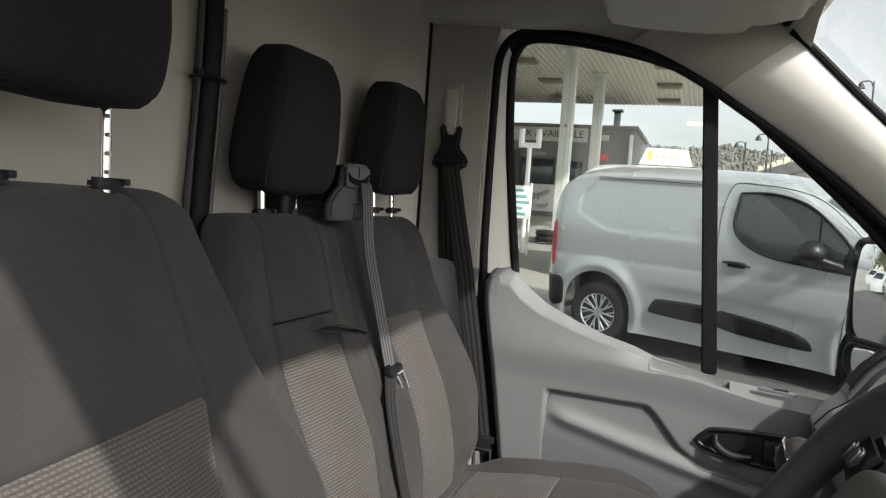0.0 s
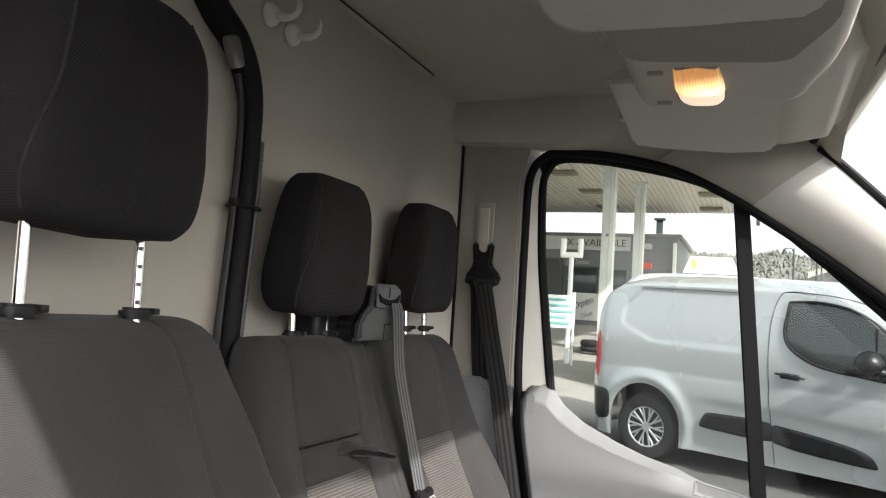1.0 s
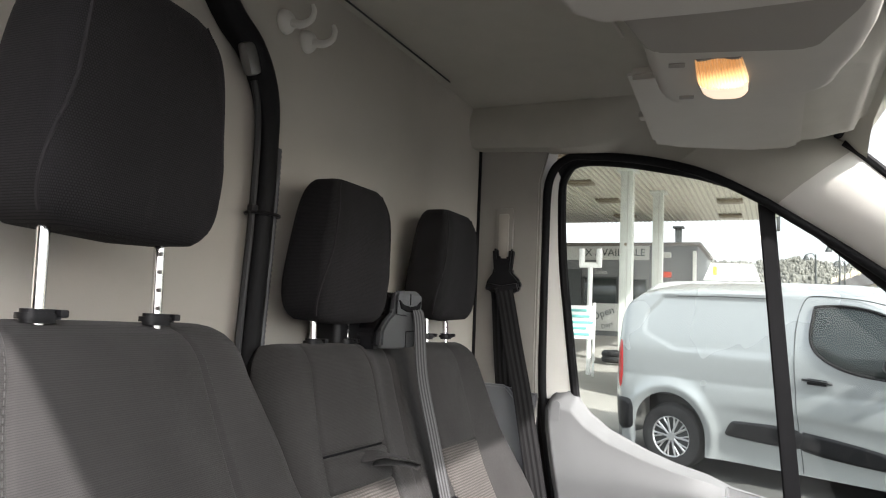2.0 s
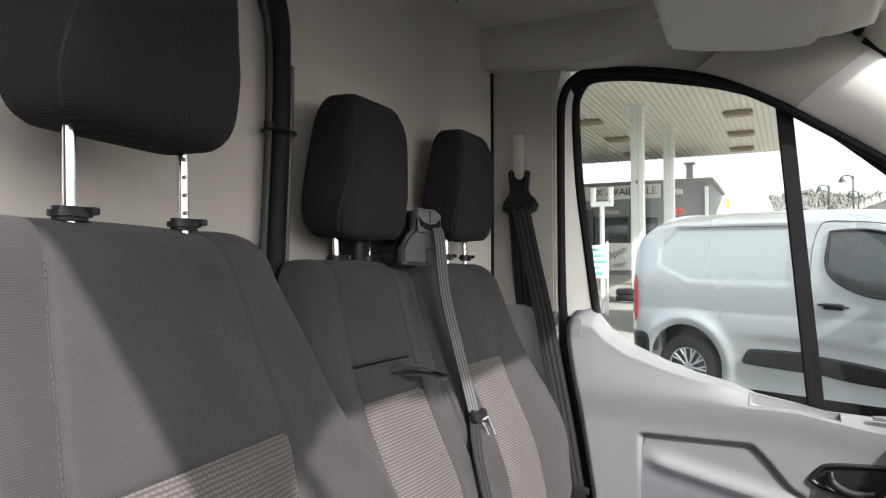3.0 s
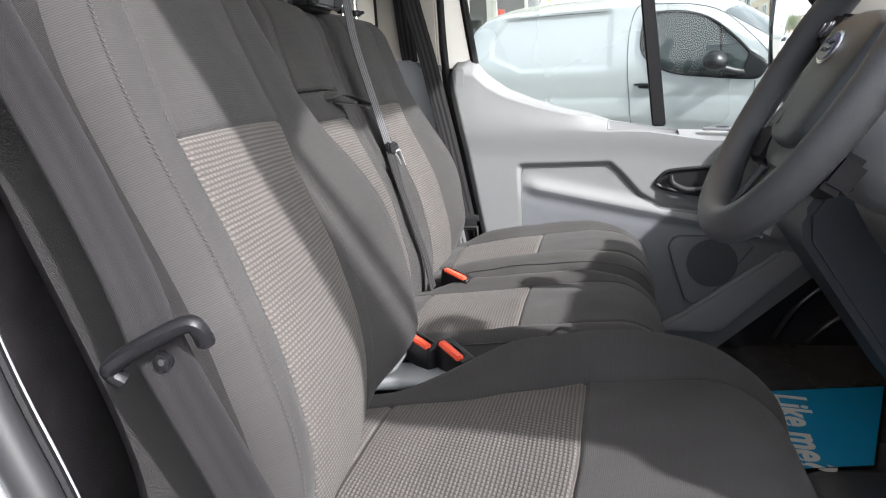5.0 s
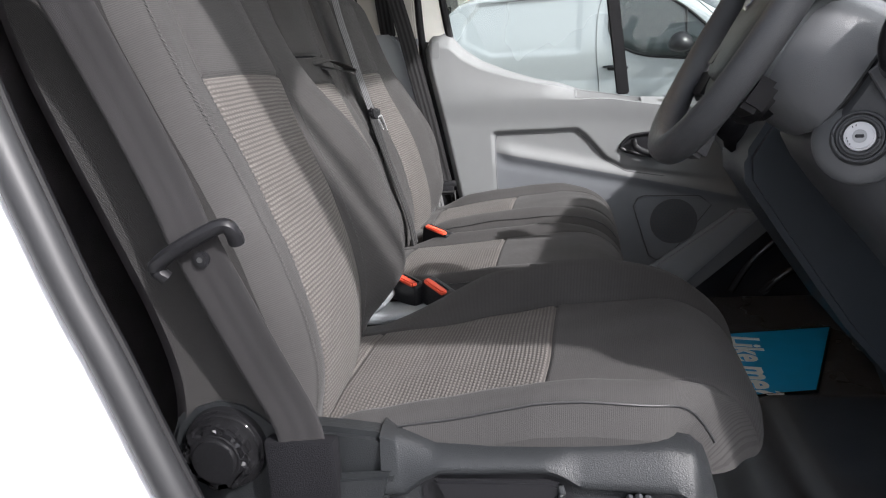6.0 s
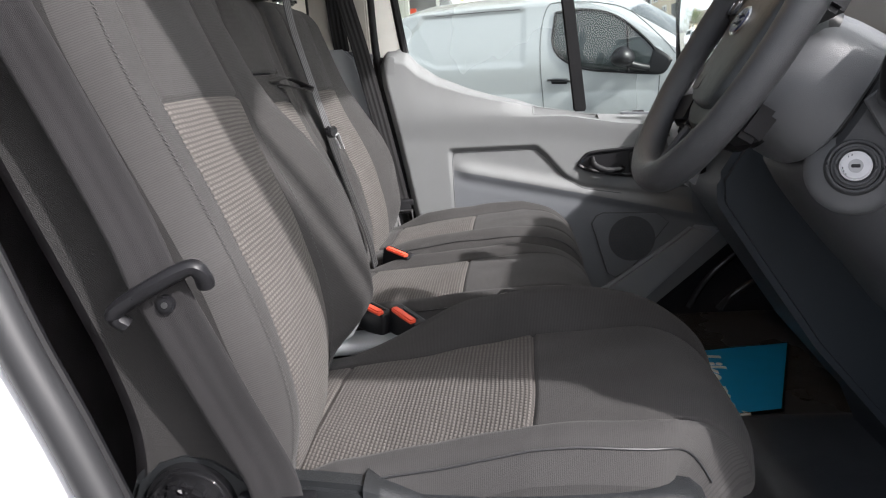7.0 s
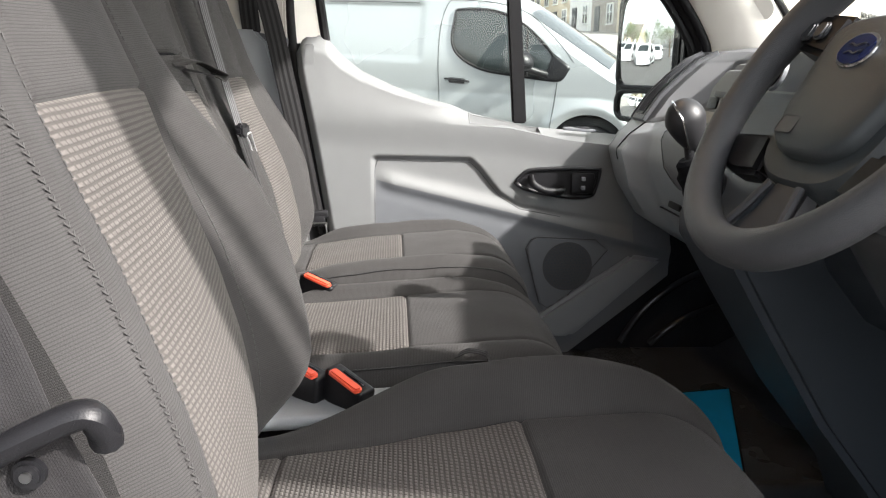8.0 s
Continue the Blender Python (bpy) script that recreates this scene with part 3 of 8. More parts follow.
lining = sheet("wall_right", lambda u, v: (-0.47 + (ip(v, zz_p, xx_p) + 0.475) * u, -0.842 - 0.03 * u, v), steps(0, 1, 12), steps(1.045, 1.55, 16), M["pillar"], thick=(0, -0.02, 0))
structure(lining, "pale plastic upper pillar trim on the driver's side")


# ---------------------------------------------------------------- seats
def groove(d, depth=0.0045, w=0.0035):
    return depth * math.exp(-(d / w) ** 2)


def seam_lines(lines, lo, hi, n):
    """n even lines from lo to hi, with close ones about each seam."""
    out = set(round(v, 5) for v in steps(lo, hi, n))
    for s in lines:
        out = {v for v in out if abs(v - s) > 0.009}
        out |= {round(s + k, 5) for k in (-0.008, -0.005, -0.0025, 0.0, 0.0025, 0.005, 0.008)}
    return sorted(v for v in out if lo <= v <= hi)


def path_at(path, s):
    """Point and tangent at s metres along a polyline of (x, z)."""
    d = 0
    for a, b in zip(path, path[1:]):
        L = (b - a).length
        if d + L >= s or b is path[-1]:
            return a + (b - a) * ((s - d) / L), (b - a).normalized()
        d += L


def backrest(seat, c, pts, half, cl, cr, seam_s, bolster=0.045, T=0.13, mats=("rib", "dash_weave", "knit", "knit"), names=("upper_panel", "insert", "bolster", "back_cover"), extra=(), lb=1.0, rb=1.0, belly=0.0, bulge=0.0, joined=0, slit=0.011, flare=None, yaw=0.0):
    """A padded back: a centre panel between cl and cr, parted at seam_s metres up into insert and upper panel, bolsters, and a shell behind."""
    p2 = [Vector((x, z)) for x, _, z in spline([(x, 0, z) for x, z in pts], 10)]
    total = sum((b - a).length for a, b in zip(p2, p2[1:]))
    ys = seam_lines([cl, cr], -half, half, 40)
    ss = seam_lines([seam_s] + list(extra), 0.0, total, 52)
    ss = sorted(set(ss) | {round(total - k, 5) for k in (0.003, 0.008, 0.016, 0.026, 0.040)})
    R = 0.062 - 0.45 * min(bulge, 0.06)
    rows = []
    for s in ss:
        (px, pz), t = path_at(p2, s)
        nx, nz = t[1], -t[0]
        top = max(0.0, (s - (total - 0.075)) / 0.075)
        q = math.sqrt(max(0.0, 1 - top ** 2.2))
        wcorner = 1.0 - 0.16 * smooth(total - 0.26, total, s) ** 1.5 - 0.10 * top ** 3
        row_f, row_b = [], []
        for y in ys:
            u = y / half
            e = max(0.0, (abs(u) - (1 - R / half)) / (R / half))
            edge = R * (1 - math.sqrt(max(0.0, 1 - e * e)))
            if joined * y > 0:
                edge = 0.010 * smooth(0.955, 1.0, abs(u))
            inner = cr if y > 0 else cl
            away = (abs(y) - abs(inner)) / max(0.01, half - abs(inner))
            b = bolster * (rb if y > 0 else lb) * smooth(-0.06, 0.55, away) * smooth(0.0, 0.12, s) * (1 - 0.80 * smooth(0.26, 0.52, s))
            crown = 0.012 * (1 - (y / max(abs(cl), cr)) ** 2) if cl < y < cr else 0.0
            d = b + crown - edge
            if joined * y > 0:
                d -= 0.016 * smooth(0.05, 0.60, away) * smooth(0.06, 0.20, s)
            d -= groove(y - cl) + groove(y - cr)
            if cl <= y <= cr:
                d -= groove(s - seam_s)
            for sx in extra:
                d -= groove(s - sx, slit, 0.004) * (1 if cl < y < cr else 0)
            d += 0.0022 * noise.noise((y * 14 + c * 5, s * 14, 1.3))
            f = d * q - (1 - q) * T / 2
            yw = y * (wcorner if joined * y <= 0 else 1.0)
            if flare and y > cr:
                yw += ip(s, *flare) * smooth(cr - 0.02, half, y)
            elif belly and y > cr:
                yw += (bulge * math.exp(-((s - 0.35) / 0.18) ** 2) - belly * smooth(0.31, 0.06, s)) * smooth(cr - 0.02, half, y)
            if yaw:
                yw *= 1 + 0.07 * math.exp(-((s - seam_s) / 0.07) ** 2) * smooth(half, cr, abs(y))
            row_f.append(Vector((px + nx * f + yaw * yw, c + yw, pz + nz * f)))
            g = -T * q - (1 - q) * T / 2 + edge * 0.6 * q
            row_b.append(Vector((px + nx * g + yaw * yw, c + yw, pz + nz * g)))
        rows.append((row_f, row_b))
    n = len(ys)
    groups = {}

    def push(key, quad, uv):
        groups.setdefault(key, []).append((quad, uv))

    for j in range(len(ss) - 1):
        for i in range(n - 1):
            ym, sm = (ys[i] + ys[i + 1]) / 2, (ss[j] + ss[j + 1]) / 2
            if cl < ym < cr:
                key = names[1] if sm < seam_s else names[0]
            else:
                key = names[2] + ("_l" if ym < cl else "_r")
            f0, f1 = rows[j][0], rows[j + 1][0]
            push(key, (f0[i], f0[i + 1], f1[i + 1], f1[i]), ((ys[i], ss[j]), (ys[i + 1], ss[j]), (ys[i + 1], ss[j + 1]), (ys[i], ss[j + 1])))
            b0, b1 = rows[j][1], rows[j + 1][1]
            push(names[3], (b0[i + 1], b0[i], b1[i], b1[i + 1]), ((ys[i + 1], ss[j]), (ys[i], ss[j]), (ys[i], ss[j + 1]), (ys[i + 1], ss[j + 1])))
        for i in (0, n - 1):
            a0, a1, b0, b1 = rows[j][0][i], rows[j + 1][0][i], rows[j][1][i], rows[j + 1][1][i]
            quad = (a0, a1, b1, b0) if i == 0 else (b0, b1, a1, a0)
            uv = ((0, ss[j]), (0, ss[j + 1]), (T, ss[j + 1]), (T, ss[j])) if i == 0 else ((T, ss[j]), (T, ss[j + 1]), (0, ss[j + 1]), (0, ss[j]))
            push("side_panel" + ("_l" if i == 0 else "_r"), quad, uv)
    for i in range(n - 1):
        push(names[3], (rows[0][0][i + 1], rows[0][0][i], rows[0][1][i], rows[0][1][i + 1]), ((0, 0),) * 4)
    make = {names[0]: M[mats[0]], names[1]: M[mats[1]], names[2]: M[mats[0]], "side_panel": M[mats[2]], names[3]: M[mats[3]]}
    for key, quads in groups.items():
        base = key[:-2] if key.endswith(("_l", "_r")) else key
        weld(base, quads, make[base], seat)
    for sx in extra:
        j = min(range(len(ss)), key=lambda q: abs(ss[q] - sx))
        row = [rows[j][0][i] + Vector((0.0015, 0, 0.001)) for i in range(n) if cl + 0.004 <= ys[i] <= cr - 0.004]
        under(seat, part("slit", bm_tube(row, 0.0024, 6), M["carpet"], None, "dark slit across the back"))
    dashes = []
    for edge in (cl - 0.008, cr + 0.008):
        i = min(range(n), key=lambda q: abs(ys[q] - edge))
        dashes.append(stitches([r[0][i] for r in rows[:-6]]))
    if belly:
        # herringbone seam down the outer edge of the bolster
        i = min(range(n), key=lambda q: abs(ys[q] + 0.228))
        line = [r[0][i] for r in rows[:-4]]
        vs, fs = [], []
        for k in range(int(total / 0.0055) - 6):
            a = path3(line, 0.01 + k * 0.0055)
            t = (path3(line, 0.02 + k * 0.0055) - a).normalized()
            w = Vector((0, 1, 0)) - t * t.y
            o = t.cross(w).normalized()
            o = o if o.x > 0 else -o
            for sgn in (1, -1):
                j = len(vs)
                p0, p1 = a + o * 0.0007, a + w * (sgn * 0.0034) + t * 0.0034 + o * 0.0003
                h = t * 0.0009
                vs += [p0 - h, p0 + h, p1 + h, p1 - h, a - h, a + h]
                fs += [(j, j + 1, j + 2, j + 3), (j + 4, j, j + 3), (j + 5, j + 2, j + 1)]
        under(seat, tagged(mesh("seam", vs, fs, M["seam_cord"], None, "", False), kind="stuff"))
    under(seat, tagged(part("stitching", join(*dashes), M["thread"], None, smooth=False), kind="stuff"))


def path3(line, s):
    d = 0.0
    for a, b in zip(line, line[1:]):
        L = (b - a).length
        if d + L >= s:
            return a.lerp(b, (s - d) / L)
        d += L
    return line[-1].copy()


def stitches(line, pitch=0.0075, r=0.0007):
    """A row of thread stitches along a seam."""
    d = [0]
    for a, b in zip(line, line[1:]):
        d.append(d[-1] + (b - a).length)
    at = lambda s: Vector([float(np.interp(s, d, [q[c] for q in line])) for c in range(3)]) + Vector((0.0006, 0, 0.0003))
    vs, fs = [], []
    for k in range(int(d[-1] / pitch)):
        a, b = at(k * pitch), at((k + 0.62) * pitch)
        t = (b - a).normalized()
        u, w = Vector((0, r, 0)), t.cross(Vector((0, 1, 0))) * r
        i = len(vs)
        vs += [a + u, a + w, a - u, a - w, b + u, b + w, b - u, b - w]
        fs += [(i, i + 1, i + 5, i + 4), (i + 1, i + 2, i + 6, i + 5), (i + 2, i + 3, i + 7, i + 6), (i + 3, i, i + 4, i + 7), (i + 3, i + 2, i + 1, i), (i + 4, i + 5, i + 6, i + 7)]
    bm = bmesh.new()
    me = bpy.data.meshes.new("tmp")
    me.from_pydata([tuple(v) for v in vs], [], fs)
    bm.from_mesh(me)
    bpy.data.meshes.remove(me)
    return bm


def weld(name, quads, material, parent, label=""):
    """One mesh out of quads, with shared corners."""
    index, verts, uvs, faces = {}, [], [], []
    for quad, uv in quads:
        f = []
        for p, w in zip(quad, uv):
            k = (round(p.x, 5), round(p.y, 5), round(p.z, 5))
            if k not in index:
                index[k] = len(verts)
                verts.append(p)
                uvs.append(w)
            f.append(index[k])
        f = list(dict.fromkeys(f))
        if len(f) > 2:
            faces.append(tuple(f))
    ob = mesh(name, verts, faces, material, None, label, True, uvs)
    ob.data.set_sharp_from_angle(angle=radians(62))
    under(parent, ob)
    return ob


def cushion(seat, c, x0, x1, top, half, cl, cr, xs_seam, depth=0.13, bolster=0.032, front_r=0.10, mats=("rib", "dash_weave", "knit"), right=1.0, skew=0.0, strip=False):
    """A padded seat: insert behind, front panel before xs_seam, bolsters along both sides, a skirt round it."""
    ys = seam_lines([cl, cr], -half, half, 40)
    xs = seam_lines([xs_seam, x0 + 0.06], x0, x1, 44)
    xs = sorted(set(xs) | {round(x1 - k, 5) for k in (0.002, 0.006, 0.012, 0.02, 0.03, 0.045, 0.06)})
    R = 0.05
    rows = []
    for x in xs:
        e = max(0.0, (x - (x1 - front_r)) / front_r)
        drop = front_r * (1 - math.sqrt(max(0.0, 1 - e * e)))
        base = ip(x, [a for a, _ in top], [b for _, b in top])
        narrow = 1.0 - 0.20 * smooth(x1 - 0.22, x1, x) ** 2
        row, low = [], []
        for y in ys:
            u = y / half
            ee = max(0.0, (abs(u) - (1 - R / half)) / (R / half))
            edge = R * (1 - math.sqrt(max(0.0, 1 - ee * ee)))
            inner = cr if y > 0 else cl
            away = (abs(y) - abs(inner)) / max(0.01, half - abs(inner))
            b = bolster * (right if y > 0 else 1.0) * smooth(-0.05, 0.6, away) * (smooth(x0 + 0.03, x0 + 0.26, x) if right > 1 and y > 0 else smooth(x0 + 0.02, x0 + 0.14, x)) * (1 - 0.7 * smooth(x1 - 0.22, x1 - 0.02, x))
            crown = 0.008 * (1 - (y / max(abs(cl), cr)) ** 2) if cl < y < cr else 0
            z = base + b + crown - edge - drop
            z -= groove(y - cl) + groove(y - cr)
            if cl <= y <= cr:
                z -= groove(x - xs_seam) + groove(x - x0 - 0.06)
            z += 0.003 * noise.noise((x * 13, y * 13 + c * 7, 4.1)) * (1 - e)
            skirt = base - depth + 0.012 * smooth(x1 - 0.14, x1, x)
            z = max(z, skirt + 0.012)
            nw = narrow - skew * 3.5 * smooth(x1 - 0.16, x1, x) ** 2 * smooth(0, -half, y) + skew * 3.5 * smooth(x1 - 0.22, x1, x) ** 2 * smooth(0, half, y)
            xs_ = x + (0.35 * skew * u if u > 0 else -1.1 * skew * smooth(-0.15, -1.0, u)) * smooth(x0 + 0.1, x1, x)
            if skew and u < -0.55:
                ec = (-0.55 - u) / 0.45
                xs_ -= 0.075 * (1 - math.sqrt(max(0.0, 1 - ec * ec))) * smooth(x1 - 0.13, x1, x)
            row.append(Vector((xs_, c + y * nw, z)))
            low.append(Vector((xs_ - 0.045 * smooth(x1 - 0.12, x1, x), c + y * nw * 0.985, skirt)))
        rows.append((row, low))
    n = len(ys)
    groups = {}
    for j in range(len(xs) - 1):
        for i in range(n - 1):
            ym, xm = (ys[i] + ys[i + 1]) / 2, (xs[j] + xs[j + 1]) / 2
            key = ("rear_strip" if strip and xm < x0 + 0.06 else "insert" if xm < xs_seam else "front_panel") if cl < ym < cr else ("bolster_l" if ym < cl else "bolster_r")
            a, b = rows[j][0], rows[j + 1][0]
            groups.setdefault(key, []).append(((a[i], b[i], b[i + 1], a[i + 1]), ((ys[i], xs[j]), (ys[i], xs[j + 1]), (ys[i + 1], xs[j + 1]), (ys[i + 1], xs[j]))))
        for i, key in ((0, "side_panel_l"), (n - 1, "side_panel_r")):
            a, b, d, e = rows[j][0][i], rows[j + 1][0][i], rows[j][1][i], rows[j + 1][1][i]
            q = (d, e, b, a) if i == 0 else (a, b, e, d)
            uv = ((0, xs[j]), (0, xs[j + 1]), (0.1, xs[j + 1]), (0.1, xs[j]))
            groups.setdefault(key, []).append((q, uv if i == 0 else tuple((0.1 - w, p) for w, p in uv)))
    a, b = rows[-1]
    for i in range(n - 1):
        groups.setdefault("front_panel", []).append(((b[i], b[i + 1], a[i + 1], a[i]), ((ys[i], x1 + 0.1), (ys[i + 1], x1 + 0.1), (ys[i + 1], x1), (ys[i], x1))))
    a, b = rows[0]
    for i in range(n - 1):
        groups.setdefault("side_panel_r", []).append(((b[i + 1], b[i], a[i], a[i + 1]), ((0, 0),) * 4))
    look_of = {"insert": M[mats[1]], "front_panel": M[mats[0]], "bolster": M[mats[0]], "rear_strip": M[mats[0]], "side_panel": M[mats[0]]}
    for key, quads in groups.items():
        base = key[:-2] if key.endswith(("_l", "_r")) else key
        weld(base, quads, look_of[base], seat)
    for side in (-1, 1):
        # the piped seam between top and side
        i = min(range(n), key=lambda q: abs(ys[q] - side * (half - R * 0.18)))
        line = [r[0][i] + Vector((0, side * 0.0006, 0.0006)) for r in rows[6:-3]]
        under(seat, part("piping", bm_tube(line, 0.0013, 6), M["seal"], None))


def headrest(seat, c, x, z0, z1, half, post_ys, post_base, lean=-0.05, T=0.125, yaw=0.0):
    """A soft block on two steel posts, seamed down both sides of its face."""
    h = z1 - z0
    n, m = 40, 36
    quads = {"headrest": [], "headrest_side": []}
    grid = []
    for j in range(m + 1):
        v = -1 + 2 * j / m
        ring = []
        for i in range(n * 2):
            a = 2 * math.pi * (i + 0.5) / (2 * n)
            ca, sa = math.cos(a), math.sin(a)
            p = 7.0
            r = (abs(ca) ** p + abs(sa) ** p) ** (-1 / p)
            cap = (max(0.0, 1 - abs(v) ** 4.5)) ** (1 / 3.4)
            taper = 1.0 - 0.10 * v - 0.06 * v * v
            xx = T / 2 * r * ca * (0.35 + 0.65 * cap) * (1.0 - 0.12 * v) * (cap ** 0.45)
            yy = half * r * sa * cap ** 0.55 * taper
            d = abs(abs(yy) - half * 0.80 * taper)
            if ca > 0.2:
                xx -= 0.0035 * math.exp(-(d / 0.004) ** 2)
            zz = z0 + h * (0.5 + 0.5 * v * (1.0))
            ring.append(Vector((x + xx + lean * (zz - z0) + 0.012 * math.sin(v * 1.5) + yaw * yy, c + yy, zz)))
        grid.append(ring)
    for j in range(m):
        for i in range(2 * n):
            a, b = grid[j], grid[j + 1]
            k = (i + 1) % (2 * n)
            mid = (a[i] + a[k]) / 2
            key = "headrest"
            uv = ((i * 0.01, j * 0.008), ((i + 1) * 0.01, j * 0.008), ((i + 1) * 0.01, (j + 1) * 0.008), (i * 0.01, (j + 1) * 0.008))
            quads[key].append(((a[i], a[k], b[k], b[i]), uv))
    quads["headrest"].append((tuple(reversed(grid[0][::4])), tuple((q.y, q.x) for q in grid[0][::4])))
    quads["headrest"].append((tuple(grid[-1][::4]), tuple((q.y, q.x) for q in grid[-1][::4])))
    pad = weld("headrest", quads["headrest"], M["head"], seat, "black cloth headrest")
    for s in (1, -1):
        i = min(range(2 * n), key=lambda q: abs(2 * math.pi * (q + 0.5) / (2 * n) - (radians(45) if s > 0 else radians(315))))
        line = []
        for j, r in enumerate(grid[2:-2], 2):
            w = i + s * 3.5 * smooth(0.55, 0.0, j / m)
            k0 = int(math.floor(w))
            line.append(r[k0 % (2 * n)].lerp(r[(k0 + 1) % (2 * n)], w - k0))
        under(pad, part("piping", bm_tube(line, 0.0022, 6), M["head"], None))
    for k, y in enumerate(post_ys):
        px, pz = post_base
        px += yaw * (y - c)
        up = Vector((px, y, pz))
        tip = Vector((px - 0.006, y, z0 + 0.05))
        rod = bm_rod(up - Vector((0, 0, 0.03)), tip, 0.0065, seg=14)
        ob = part("headrest_post", rod, M["chrome"], None, "chrome headrest post")
        under(seat, ob)
        if k:
            for q in range(5):
                w = up.lerp(tip, 0.12 + 0.16 * q)
                under(ob, part("notch", bm_box((0.006, 0.003, 0.005), (w.x + 0.0055, w.y - 0.004, w.z), 0.001), M["steel"], None))
        col = bm_plate(rounded(0.028, 0.044, 0.013, 5, px, y), 0.014, "z", pz - 0.004, 0.004)
        cap = part("post_sleeve", col, M["black"], None, "black plastic post sleeve")
        under(seat, cap)
        under(cap, part("button", bm_box((0.012, 0.010, 0.008), (px + 0.012, y + 0.016, pz + 0.006), 0.002), M["black"], None))


# the driver's seat
drv = empty("driver_chair", (0.18, -0.485, 0.0), "dark grey cloth driver's seat with a beige stitched insert", "seat")
backrest(drv, -0.485, [(-0.108, 0.315), (-0.099, 0.39), (-0.102, 0.46), (-0.120, 0.54), (-0.147, 0.62), (-0.197, 0.757), (-0.258, 0.93), (-0.283, 1.026)], 0.255, -0.158, 0.154, 0.462,
         bolster=0.055, T=0.17, mats=("rib", "dash_weave", "knit", "felt"), belly=0.070, bulge=0.050, lb=0.25, rb=1.30, yaw=-0.125, flare=([0, 0.08, 0.145, 0.227, 0.31, 0.40, 0.48, 0.56, 0.66], [-0.01, 0.02, 0.045, 0.068, 0.070, 0.062, 0.050, 0.034, 0.012]))
cushion(drv, -0.478, -0.15, 0.468, [(-0.15, 0.318), (-0.09, 0.325), (0.0, 0.335), (0.20, 0.368), (0.36, 0.376), (0.468, 0.364)], 0.258, -0.165, 0.168, 0.198, depth=0.12, bolster=0.036, right=1.7, skew=0.028)
headrest(drv, -0.478, -0.305, 1.095, 1.385, 0.133, (-0.566, -0.394), (-0.309, 1.010), yaw=-0.11)

# its base: plinth, valance, levers and dial
plinth = part("base", bm_box((0.44, 0.40, 0.25), (0.16, -0.475, 0.125), 0.02), M["black"], None)
under(drv, plinth)
val = bm_plate([(-0.25, 0.255), (-0.242, 0.345), (-0.228, 0.378), (-0.203, 0.400), (-0.172, 0.409), (-0.140, 0.403), (-0.118, 0.388), (-0.100, 0.372), (-0.040, 0.368), (0.010, 0.362), (0.050, 0.340),
                (0.060, 0.300), (0.34, 0.290), (0.372, 0.27), (0.375, 0.12), (-0.22, 0.12)], 0.035, "y", -0.744, 0.007)
valance = part("side_valance", val, M["valance"], None, "black grained plastic seat valance")
under(drv, valance)


def ledge(u, v):
    """The moulded shoulder: a sloping top that folds over at a soft edge."""
    top = ip(u, [0.015, 0.045, 0.075, 0.200, 0.320, 0.350, 0.368, 0.376], [0.364, 0.355, 0.345, 0.344, 0.347, 0.341, 0.318, 0.285])
    fold = ip(u, [0.015, 0.040, 0.062, 0.080, 0.195, 0.212, 0.232, 0.330, 0.352, 0.376], [0.300, 0.302, 0.318, 0.327, 0.330, 0.325, 0.312, 0.308, 0.296, 0.262])
    end = 0.022 * smooth(0.345, 0.378, u)
    y, z = [(-0.715, top + 0.003), (-0.735, top + 0.001), (-0.745, top - 0.004), (-0.757, fold + 0.006), (-0.7595, fold), (-0.757, fold - 0.005), (-0.749, fold - 0.010), (-0.748, fold - 0.05), (-0.748, 0.14)][v]
    return (u, y + end, z)


under(drv, sheet("ledge", ledge, steps(0.015, 0.376, 72), list(range(9)), M["valance"], None, "grained shoulder of the seat valance", thick=(0, 0.012, 0)))
dial_c = Vector((-0.168, -0.752, 0.346))
ring = []
for k in range(96):
    a = 2 * math.pi * k / 96
    r = 0.0405 - 0.0058 * smooth(0.30, 0.75, math.cos(9 * a + 0.4))
    ring.append((dial_c.x + r * math.cos(a), dial_c.z + r * math.sin(a)))
dial = part("recline_dial", bm_plate(ring, -0.026, "y", -0.750, 0.004), M["gloss"], None, "gloss black ribbed adjusting dial")
under(drv, dial)
under(dial, part("dial_cap", bm_rod((dial_c.x, -0.770, dial_c.z), (dial_c.x, -0.7815, dial_c.z), 0.0315, 0.0285, 48, 0.004), M["gloss"], None))
under(dial, part("dial_collar", bm_rod((dial_c.x, -0.740, dial_c.z), (dial_c.x, -0.756, dial_c.z), 0.051, 0.047, 48, 0.004), M["gloss"], None))
cover_l = [(-0.104, 0.300), (-0.090, 0.312), (-0.060, 0.317), (0.032, 0.324), (0.020, 0.285), (0.012, 0.16), (-0.104, 0.16)]
under(valance, part("side_cover", bm_plate(cover_l, -0.016, "y", -0.746, 0.006), M["valance"], None))
under(valance, part("lever_recess", bm_plate(rounded(0.165, 0.10, 0.016, 5, 0.142, 0.272), -0.003, "y", -0.748, 0.001), M["black"], None))
paddle = bm_plate([(0.072, 0.316), (0.085, 0.290), (0.098, 0.276), (0.200, 0.290), (0.214, 0.302), (0.213, 0.312), (0.200, 0.317)], -0.010, "y", -0.750, 0.004)
lever = part("height_lever", paddle, M["black"], None, "black height lever")
under(drv, lever)
under(lever, part("lever_lip", bm_tube(spline([(0.092, -0.761, 0.278), (0.120, -0.764, 0.279), (0.196, -0.764, 0.289), (0.212, -0.762, 0.300), (0.211, -0.758, 0.312)], 6), 0.0040, 8), M["valance"], None))
ring = []
